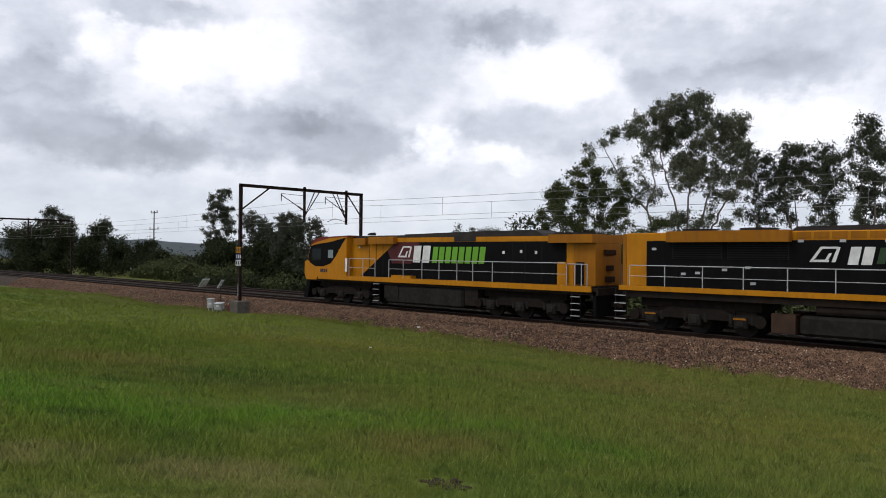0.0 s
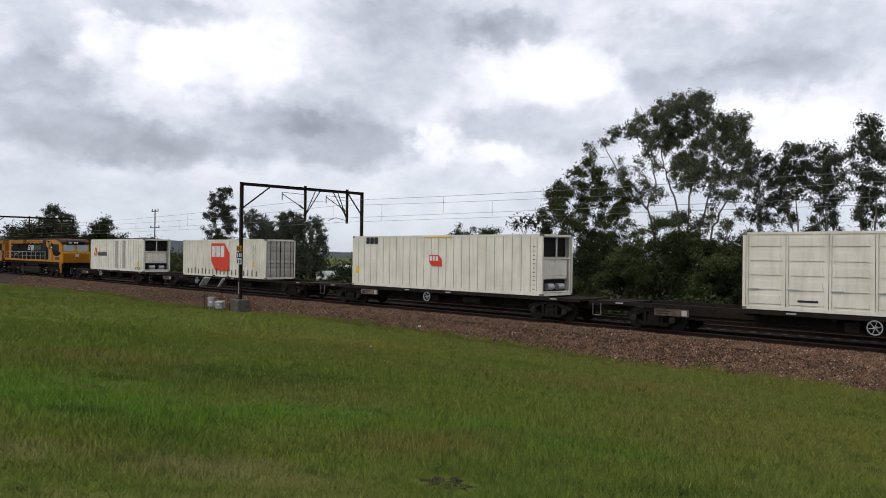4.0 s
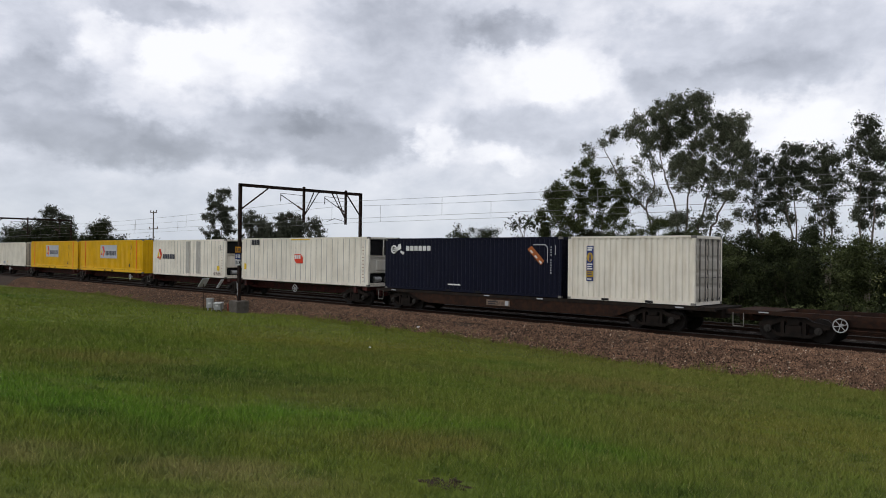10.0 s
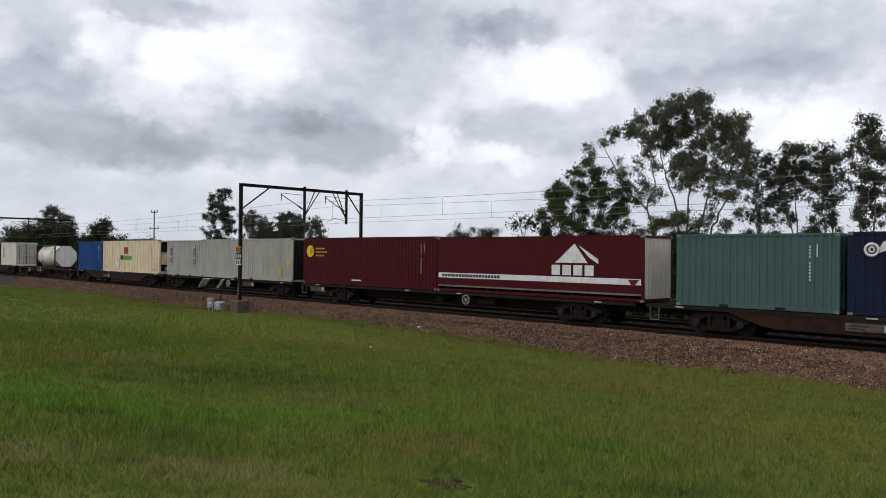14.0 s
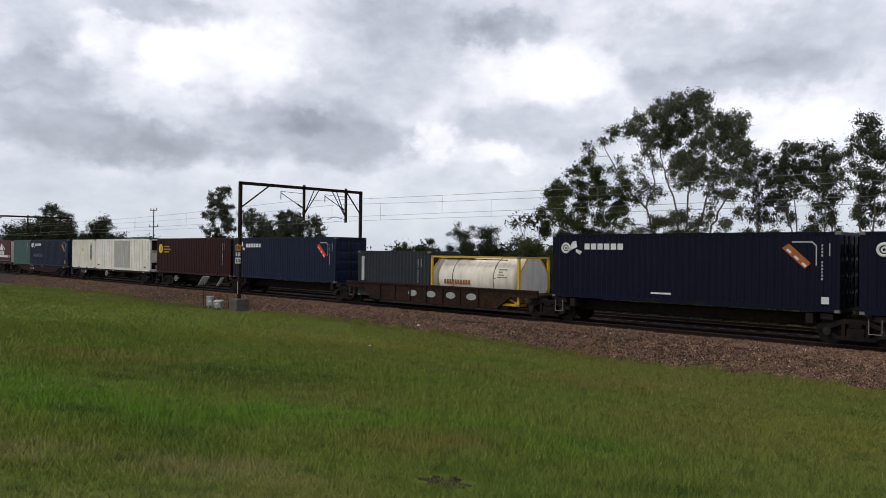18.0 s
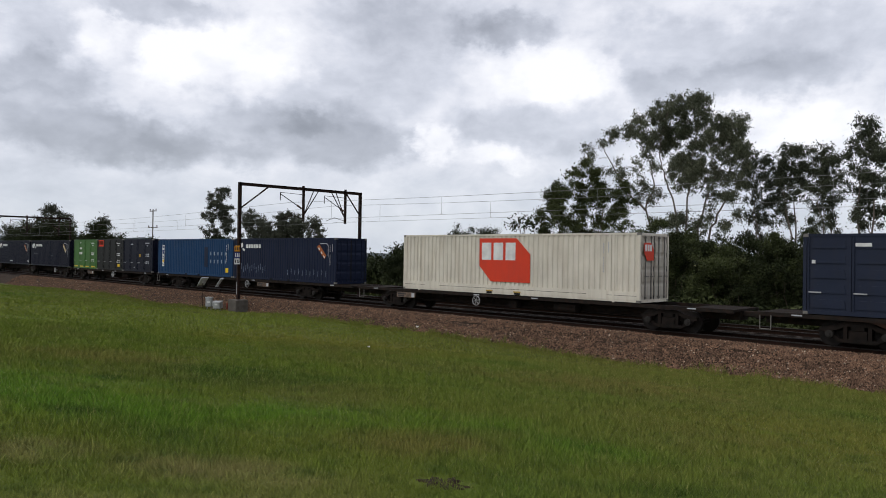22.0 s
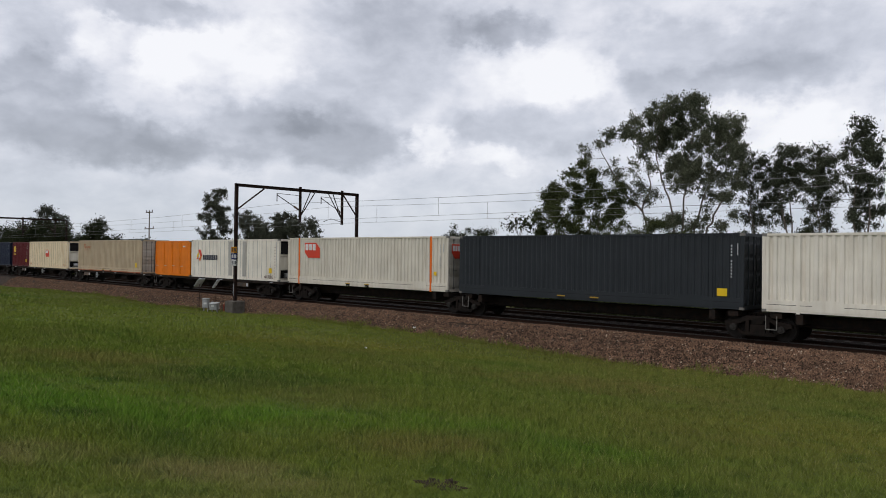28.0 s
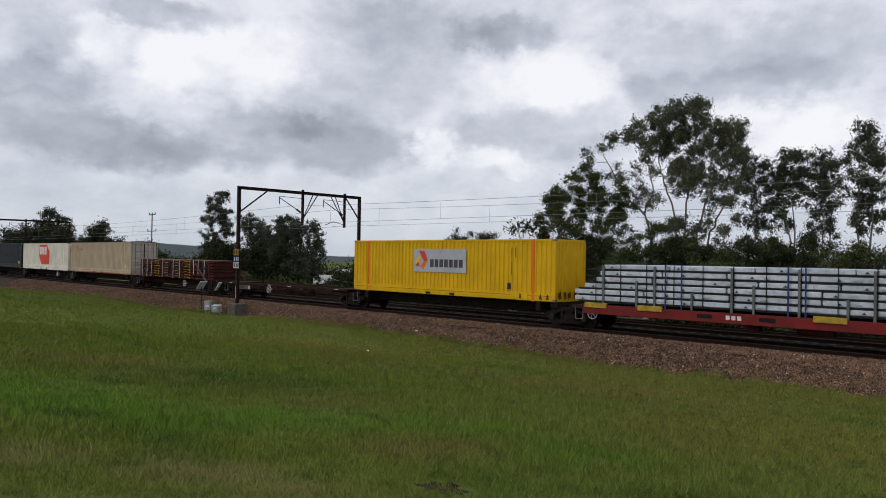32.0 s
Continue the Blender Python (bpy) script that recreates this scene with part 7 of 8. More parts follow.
container(111.9, BIG, 3.94, "midblue", "mid blue container with rows of pale marks", "dry",
          [(mark_bars, [(8.9 + 0.55 * i, z, 0.16, 0.26) for i in range(5) for z in (1.0, 1.6)], CHALK), (mark_square, 0.8, 0.6, 0.36, 1.75, MARK_WHITE), (mark_bars, ((0.85, 2.12, 0.26, 0.14), (0.85, 1.62, 0.26, 0.34), (0.85, 1.38, 0.26, 0.08), (0.85, 1.22, 0.2, 0.08), (0.85, 0.72, 0.26, 0.1)), MARK_BLUE, 0.009), (mark_bars, ((0.85, 0.92, 0.26, 0.2),), MARK_YELLOW, 0.009), (mark_code, MARK_WHITE, 0.9), (mark_square, 11.2, 0.35, 0.4, 0.32, MARK_YELLOW), (mark_square, 8.0, 0.7, 0.5, 1.5, PAINT["blue"])], )
container(124.2, BIG, 3.94, "blue", "deep blue weathered container with chalky scrapes", "dry",
          [(mark_beast,), (mark_code, MARK_GREY, 0.6), (mark_bars, [(0.6 + 0.28 * i, 0.45 + 0.12 * (i % 3), 0.03, 0.4) for i in range(14)] + [(7.0 + 0.42 * i, 0.4 + 0.1 * (i % 2), 0.03, 0.35) for i in range(11)], CHALK)])
container(142.55, LONG, 4.05, "offwhite", "long off-white container with large red sign", "dry", [(mark_end, 0.06), (mark_flag, 5.65, 3.2, 3.84, 1.72), (mark_code, MARK_GREY, 1.8)], "door", 0.3, endpaint="framewhite")
container(163.65, TEU, 3.94, "dusknavy", "dark navy side-door container with orange sticker", "sidedoor", [(mark_bars, CODES + ((1.7, 2.4, 0.5, 0.12), (0.3, 1.8, 0.12, 0.12)), MARK_WHITE), (mark_square, 3.5, 1.3, 0.30, 0.26, DIRTY_YELLOW)])
container(169.85, BIG, 3.93, "offwhite", "off-white container with yellow sign and black block letters", "dry",
          [(mark_square, 4.6, 1.0, 2.3, 1.2, mat("bright yellow sign paint", (0.70, 0.66, 0.04), None, 2, 0.5)), (mark_block, 4.75, 2.42, 2.0, 0.58, 3, MARK_BLACK), (mark_code, MARK_GREY, 1.2)], endpaint="framewhite")
container(183.5, TEU, 3.95, "stone", "short stone-grey container with two upright labels and orange sticker", "dry", [(mark_label, 0.55), (mark_label, 4.7), (mark_square, 2.75, 1.4, 0.38, 0.4, MARK_YELLOW)])
container(189.6, TEU, 3.94, "brown", "short dark brown container with gold lettering", "dry",
          [(mark_block, 2.05, 2.5, 3.0, 0.72, 4, MARK_GOLD), (mark_words, "MOVING & STORAGE", 1.95, 0.92, 0.30, MARK_GOLD), (mark_bars, ((0.9, 0.8, 0.35, 0.1), (1.0, 1.3, 0.25, 0.5), (1.1, 2.0, 0.2, 0.5), (0.7, 0.6, 0.6, 0.08)), mat("faded gold scroll", (0.20, 0.13, 0.06), None, 3, 0.6))])
container(195.75, TEU, 3.92, "blue", "short deep blue container with white upright panel", "dry", [(mark_square, 0.7, 0.55, 0.5, 1.9, MARK_WHITE), (mark_code, MARK_GREY, 0.8)])
container(202.8, TEU, 3.92, "red", "short bright maroon container with round yellow emblem", "dry", [(mark_disc, 0.95, 0.36, ()), (mark_code, MARK_GREY, 0.8, 1.5), (mark_square, 4.9, 0.5, 0.3, 0.36, MARK_YELLOW), (mark_bars, [(0.52 + 0.085 * k, 1.35, 0.06, 0.11) for k in range(10)], MARK_YELLOW)])
container(208.95, BIG, 3.95, "cream", "stained cream refrigerated container with small red sign", "reefer", [(mark_flag, 5.4, 1.15, 3.05, 2.3), (mark_words, "12.6M", 0.45, 0.30, 0.24, FADED), (mark_words, "12.6M", 10.9, 0.30, 0.24, FADED)], "reefer", endpaint="white")
for s, lab in ((223.95, "long beige container with faded orange lettering and rusty foot"), (307.1, "long beige container with faded orange lettering")):
    container(s, LONG, 4.02, "beige", lab, "dry", [(mark_words, "RAIL", 1.5, 2.42, 0.29, FADED), (mark_words, "CONTAINERS", 1.5, 2.15, 0.29, FADED), (mark_bars, [(1.55, 1.98, 1.1, 0.03)], FADED),
              (mark_square, 13.3, 0.5, 0.42, 0.4, MARK_YELLOW), (mark_bars, [(0.1, 0.02, 14.4, 0.09)], mat("rusty orange foot rail", (0.36, 0.10, 0.04), None, 2, 0.7))], "door", 0.26, endpaint="framewhite")
container(241.3, TEU, 3.90, "orange", "short bright orange side-door container", "sidedoor", [(mark_bars, ((4.9, 2.3, 0.4, 0.1),), MARK_WHITE)])
container(247.6, BIG, 3.96, "white", "white refrigerated container with ribbon emblem", "reefer",
          [(mark_ribbon, 0.85, 2.75, 0.74, False), (mark_patches, ((5.7, 0.5), (7.6, 0.5)), PATCH), (mark_square, 11.0, 0.55, 0.36, 0.34, MARK_YELLOW), (mark_words, "40' PLUS", 10.45, 0.20, 0.30, PLUS_RED)], "reefer")
container(260.85, LONG, 4.02, "offwhite", "long off-white container with orange posts and small red sign", "dry", [(mark_end, 0.06), (mark_flag, 1.9, 1.6, 3.7, 2.75), (mark_code, MARK_GREY, 0.6), (mark_square, 13.6, 0.85, 0.2, 0.2, MARK_YELLOW)], "door", 0.3, MARK_ORANGE, "framewhite")
container(276.3, LONG, 4.01, "slate", "long dark slate container", "dry", [(mark_code, MARK_GREY, 0.5), (mark_square, 13.6, 0.5, 0.4, 0.3, MARK_YELLOW)], "door", 0.3)
container(291.6, LONG, 3.98, "white", "long white container with large red sign", "dry", [(mark_end, 0.0), (mark_flag, 5.7, 3.25, 3.80, 1.68), (mark_code, MARK_GREY, 0.9), (mark_square, 12.9, 0.75, 0.24, 0.22, MARK_YELLOW)], "wall", 0.3, endpaint="white")
container(353.4, LONG, 4.00, "yellow", "bright yellow container with orange posts and grey emblem panel", "dry",
          [(mark_ribbon, 5.3, 2.9, 0.82, True), (mark_code, MARK_BLACK, 2.6), (mark_square, 11.8, 0.5, 0.22, 0.3, MARK_BLACK), (mark_rust, RUSTY)], "wall", 0.22, MARK_ORANGE)


def folded_stack(s0, n, top):
    """Folded flat racks piled on a wagon: red side beams with dark gaps, folded posts, yellow hinge ends, open pockets, straps over all."""
    c = thing("folded_rack_stack", "strapped stack of folded rust-red flat racks with yellow hinges", "flat racks")
    rng = random.Random(7)
    red = mat("rusty red rack paint", (0.088, 0.010, 0.010), (0.042, 0.011, 0.009), 1.5, 0.8, 0, 0.3, 20, (0.016, 0.010, 0.009), 0.7, vary=0.45)
    hinge = mat("chipped yellow hinge paint", (0.50, 0.30, 0.02), (0.36, 0.20, 0.02), 4, 0.7, 0, 0.1, 20, (0.10, 0.05, 0.02), 0.5)
    lip = mat("worn pale pocket lip", (0.42, 0.33, 0.19), (0.26, 0.18, 0.10), 5, 0.8)
    web = mat("worn pale webbing", (0.42, 0.40, 0.33), (0.26, 0.25, 0.22), 5, 0.8, vary=0.35)
    k = 7
    h = (top - ZB) / k
    for i in range(k):
        z = ZB + h * i
        rack = part("flat_rack", Shape().box(0.08, n - 0.08, -1.13, 1.13, z + 0.02, z + h * 0.62).box(0.0, 0.16, -1.17, 1.17, z, z + h - 0.02).box(n - 0.9, n - 0.72, -1.19, 1.19, z, z + h - 0.02), red, c)
        x = 0.2
        while x < n - 1.0:
            w = rng.uniform(0.5, 1.3)
            a = rng.uniform(0.0, 0.05)
            part("folded_post", Shape().prism([(x, z + a), (min(x + w, n - 0.95), z + a + rng.uniform(-0.02, 0.02)), (min(x + w - 0.05, n - 1.0), z + h * rng.uniform(0.55, 0.85)), (x + 0.08, z + h * rng.uniform(0.5, 0.85))], -1.19 - rng.uniform(0, 0.03), -1.12), red, rack)
            x += w + rng.uniform(0.04, 0.25)
        part("end_beam", Shape().box(n - 0.70, n - 0.02 - rng.uniform(0, 0.2), -1.17, 1.17, z + 0.03, z + h * 0.7), red, rack)
        for a, b in ((2.8, 3.76), (8.13, 9.18)):
            u, w = rng.uniform(-0.12, 0.08), rng.uniform(-0.12, 0.10)
            part("hinge", Shape().prism([(a + u, z + 0.10), (b + w - 0.2, z + 0.09), (b + w - 0.16, z + 0.02), (b + w - 0.06, z + 0.02), (b + w, z + h * 0.62), (b + w - 0.2, z + h * 0.5), (a + u + 0.1, z + h * 0.66)], -1.245, -1.225), hinge, rack)
        # each pocket is a black plate with the hollow's shade painted on
        for a, b in ((4.74, 5.33), (6.63, 7.13)):
            pk = part("pocket", Shape().box(a, b, -1.236, -1.224, z + 0.05, z + h * 0.72), SHADOW_BLACK, rack, "dark open pocket")
            part("pocket_lip", Shape().box(a - 0.03, b + 0.03, -1.246, -1.224, z + h * 0.72, z + h * 0.88), lip, c)
    for i, x in enumerate((0.46, 1.39, 2.32, 4.38, 6.25, 7.37, 9.71, 10.5, 11.43)):
        lean = (0.0, 0.0, -0.16, -0.1, 0.0, 0.0, 0.0, -0.04, 0.0)[i]
        low = ZB + (0.35 if i > 5 else 0.0)
        part("strap", Shape().prism([(x + lean, low), (x + lean + 0.085, low), (x + 0.085, top + 0.012), (x, top + 0.012)], -1.262, -1.25).box(x, x + 0.085, -1.25, 1.22, top + 0.002, top + 0.014), web, c)
    part("loose_strap", Shape().prism([(9.98, top - 0.25), (10.06, top - 0.2), (11.9, ZB - 0.08), (11.8, ZB - 0.12)], -1.276, -1.266), mat("grimy grey webbing", (0.14, 0.12, 0.10), None, 5, 0.8), c, "slack grey strap hanging across")
    for x in (10.52, 11.42):
        part("strap_buckle", Shape().box(x - 0.06, x + 0.16, -1.275, -1.264, ZB + 0.78, ZB + 0.98), MARK_BLUE, c, "blue strap buckle")
    for i in range(4):
        x = 0.3 + 3.2 * i
        part("top_batten", Shape().box(x, x + 2.4, -1.22, -1.1, top, top + 0.03 + 0.02 * (i % 2)), lip, c)
    return rides(c, s0)


def steel_bundles(s0, n, top):
    """Packs of pale wrapped sections on dark dunnage, six layers high, between stakes."""
    c = thing("steel_bundle_load", "layered bundles of pale wrapped sections strapped on a red flat wagon", "steel load")
    pale = mat("pale wrapped sections", (0.56, 0.60, 0.65), (0.42, 0.46, 0.51), 2.2, 0.5, 0.0, 0.3, 9, (0.16, 0.17, 0.19), 0.45, vary=0.12)
    beam = mat("bright red wagon paint", (0.19, 0.018, 0.016), (0.13, 0.016, 0.014), 1.5, 0.7, 0, 0.2, 20, (0.04, 0.015, 0.012), 0.4)
    tag = mat("dark printed tag", (0.05, 0.055, 0.065), None, 3, 0.6)
    rng = random.Random(4)
    h = (top - 1.22) / 6
    for i in range(6):
        z = 1.22 + h * i
        x = -0.2 if i < 2 else (0.3 if i == 2 else 0.9 + 0.2 * (i - 3))
        while x < n:
            ln = rng.uniform(2.6, 4.4)
            end = min(x + ln, n)
            for y0, y1 in ((-1.2, -0.42), (-0.38, 0.38), (0.42, 1.2)):
                b = part("wrapped_pack", Shape().box(x, end, y0 + rng.uniform(-0.015, 0.02) * (y0 < -1), y1, z + 0.075, z + h - rng.uniform(0.0, 0.02), 0.02), pale, c)
                if y0 < -1:
                    for q in range(1 + int(ln > 3.4)):
                        xx = x + 0.25 + q * 1.7 + rng.uniform(0, 0.7)
                        if xx < end - 0.5:
                            part("tag", Shape().prism([(xx, z + h * 0.42), (xx + 0.16, z + h * 0.42), (xx + 0.08, z + h * 0.72)], y0 - 0.022, y0 - 0.017), tag, b)
                            part("tag", Shape().box(xx + 0.5, xx + 0.78, y0 - 0.022, y0 - 0.017, z + h * 0.5, z + h * 0.66), MARK_GREY, b)
            x += ln + 0.06
        part("dunnage", Shape().box(0.4 if i > 2 else 0.0, n, -1.19, 1.19, z, z + 0.075), mat("dark timber dunnage", (0.022, 0.020, 0.020), None, 3, 0.9), c)
    for k in range(12):
        x = 1.25 + 1.35 * k + 0.3 * math.sin(k * 2.1)
        part("stake", Shape().box(x, x + 0.085, -1.28, -1.22, 1.0, top - 0.06 - 0.62 * (k % 4 == 1) - 1.0 * (k % 4 == 3)), mat("grey stake steel", (0.16, 0.17, 0.165), (0.10, 0.10, 0.10), 3, 0.6, 0.2), c)
    for k in range(14):
        x = 0.9 + 1.22 * k
        part("black_band", Shape().box(x, x + 0.03, -1.245, -1.232, 1.2, top + 0.01).box(x, x + 0.03, -1.245, 1.22, top + 0.002, top + 0.012), SHADOW_BLACK, c)
    for x in (4.2, 4.9, 9.0, 9.6, 14.0):
        part("blue_strap", Shape().box(x, x + 0.06, -1.296, -1.284, 1.1, top + 0.02).box(x, x + 0.06, -1.296, 1.22, top + 0.014, top + 0.028), MARK_BLUE, c)
    part("side_beam", Shape().box(0.3, n, -1.3, -1.24, 0.72, 1.12), beam, c, "red side beam")
    # black plates on the beam paint the shade of its pockets
    for x in (5.6, 8.0, 12.6):
        part("pocket", Shape().box(x, x + 0.6, -1.306, -1.301, 0.86, 1.02), SHADOW_BLACK, c, "dark pocket in the beam")
    for x in (0.4, 3.0, 9.9):
        part("yellow_block", Shape().box(x, x + 1.1, -1.34, -1.2, 0.98, 1.2, 0.01), mat("dirty yellow block paint", (0.46, 0.30, 0.03), (0.34, 0.22, 0.03), 2, 0.7, 0, 0.1, 20, (0.08, 0.05, 0.02), 0.5), c)
    for k in range(3):
        part("lettering_bar", Shape().box(6.75 + 0.22 * k, 6.9 + 0.22 * k, -1.307, -1.302, 0.86, 1.02), MARK_WHITE, c)
    return rides(c, s0)


folded_stack(323.75, 12.85, 2.56)
steel_bundles(369.3, 15.2, 2.88)

# ---- locomotives ----
LOCO_YELLOW = paint("weathered loco yellow", (0.46, 0.185, 0.007), 0.40, (0.20, 0.085, 0.02), 0.4)
LOCO_OCHRE = paint("sooty loco ochre", (0.30, 0.115, 0.008), 0.30, (0.10, 0.045, 0.02), 0.5)
LOCO_BLACK = mat("loco black", (0.0045, 0.0045, 0.005), (0.006, 0.006, 0.0065), 0.9, 0.65, 0, 0.05, 20, (0.014, 0.013, 0.012), 0.3, True, spec=0.04)
LOCO_MAROON = paint("loco maroon", (0.16, 0.028, 0.020), 0.3, (0.06, 0.03, 0.02), 0.5)
LOCO_ROOF = mat("sooty roof", (0.022, 0.020, 0.019), (0.035, 0.03, 0.027), 2, 0.85, 0.1, 0.3, 20)
LOCO_TANK = mat("dusty fuel tank", (0.022, 0.020, 0.018), (0.015, 0.014, 0.012), 1.2, 0.85, 0.0, 0.2, 20, (0.045, 0.037, 0.030), 0.4, spec=0.06)
# pale glass colour: the sky's reflection is painted into it
SCREEN = mat("windscreen with painted sky", (0.22, 0.27, 0.28), (0.18, 0.22, 0.23), 1, 0.05, 0, 0, spec=0.9)
LENS = mat("clear lamp lens", (0.75, 0.76, 0.74), None, 4, 0.1)


def both(parent, name, pts, m, y, thick=0.012, label=""):
    """A panel of (x, z) points on both flanks, its outer face at y."""
    for sd in (-1, 1):
        a, b = sorted((sd * y, sd * (y - thick)))
        part(name, Shape().prism(pts, a, b), m, parent, label)


def rect(x0, x1, z0, z1):
    return [(x0, z0), (x1, z0), (x1, z1), (x0, z1)]


def handrail(parent, xs, x0, x1, z, zd, mid=None):
    for sd in (-1, 1):
        y = sd * 1.42
        r = part("handrail", Shape().rod((x0, y, z), (x1, y, z), 0.02, 6), GALV, parent)
        if mid:
            part("lower_rail", Shape().rod((x0, y, mid), (x1, y, mid), 0.013, 6), GALV, r)
        for x in xs:
            part("stanchion", Shape().rod((x, y, zd), (x, y, z), 0.022, 6), GALV, r)


def steps(parent, x, zs, w=0.45):
    for sd in (-1, 1):
        s = Shape()
        for k in (x, x + w):
            s.rod((k, sd * 1.42, zs[0] - 0.05), (k, sd * 1.42, zs[-1] + 0.35), 0.02, 6)
        l = part("ladder", s, STEEL_DARK, parent)
        for z in zs:
            part("tread", Shape().box(x, x + w, sd * 1.42 - 0.12, sd * 1.42 + 0.02, z, z + 0.03), GALV, l)


LOCO_WHEELS = wheelset_mesh(0.51)
BOGIE3 = Shape().prism([(-2.75, 0.62), (-2.6, 0.88), (-1.5, 0.82), (-1.1, 1.0), (1.1, 1.0), (1.5, 0.82), (2.6, 0.88), (2.75, 0.62), (2.4, 0.5), (1.2, 0.6), (-1.2, 0.6), (-2.4, 0.5)], -0.1, 0.1).mesh("side_frame", BOGIE_STEEL)
AXLEBOX = Shape().box(-0.26, 0.26, -0.14, 0.14, 0.32, 0.78, 0.05).box(-0.15, 0.15, -0.19, -0.13, 0.42, 0.66, 0.02).rod((-0.42, 0, 0.5), (-0.42, 0, 0.85), 0.08, 8).rod((0.42, 0, 0.5), (0.42, 0, 0.85), 0.08, 8).mesh("axlebox", LOCO_TANK)
CYL = Shape().rod((0, -0.10, 0.62), (0, 0.06, 0.62), 0.22, 14).mesh("brake_cylinder", BOGIE_STEEL)


def bogie3(parent, x):
    b = part("bogie", Shape().box(-2.3, 2.3, -0.9, 0.9, 0.62, 1.0, 0.04), BOGIE_STEEL, parent, "three-axle bogie", at=(x, 0, 0))
    part("traction_gear", Shape().box(-2.5, 2.5, -0.95, 0.95, 0.98, 1.34).box(-1.5, 1.5, -0.98, 0.98, 0.55, 0.98), BOGIE_STEEL, b)
    for y in (-1.12, 1.12):
        part("side_frame", BOGIE3, None, b, at=(0, y, 0))
        for dx in (-1.85, 0, 1.85):
            part("axlebox", AXLEBOX, None, b, at=(dx, y * 1.05, 0))
        for dx in (-2.6, 2.6):
            part("brake_cylinder", CYL, None, b, at=(dx, y * 1.12, 0))
    for dx in (-1.85, 0, 1.85):
        part("wheelset", LOCO_WHEELS, None, b, at=(dx, 0, 0.51))


def slanted(parent, x, z, w, h, n, m, y, lean=0.12):
    q = w / n
    for i in range(n):
        a = x + q * i
        both(parent, "lettering_bar", [(a, z), (a + q * 0.78, z), (a + q * 0.78 + lean, z + h), (a + lean, z + h)], m, y, 0.006)


def slash_logo(parent, x, z, s, m, y):
    both(parent, "emblem", [(x, z), (x + 0.1 * s, z), (x + 0.42 * s, z + 0.45 * s), (x + 0.9 * s, z + 0.45 * s), (x + 0.9 * s, z + 0.52 * s), (x + 0.36 * s, z + 0.52 * s)], m, y, 0.006)
    both(parent, "emblem", [(x + 0.06 * s, z), (x + 0.62 * s, z), (x + 0.62 * s, z + 0.08 * s), (x + 0.12 * s, z + 0.08 * s)], m, y, 0.006)
    both(parent, "emblem", [(x + 0.5 * s, z + 0.08 * s), (x + 0.6 * s, z + 0.08 * s), (x + 0.72 * s, z + 0.3 * s), (x + 0.62 * s, z + 0.3 * s)], m, y, 0.006)
    both(parent, "emblem", [(x + 0.7 * s, z), (x + 0.82 * s, z), (x + 0.98 * s, z + 0.5 * s), (x + 0.88 * s, z + 0.5 * s)], m, y, 0.006)


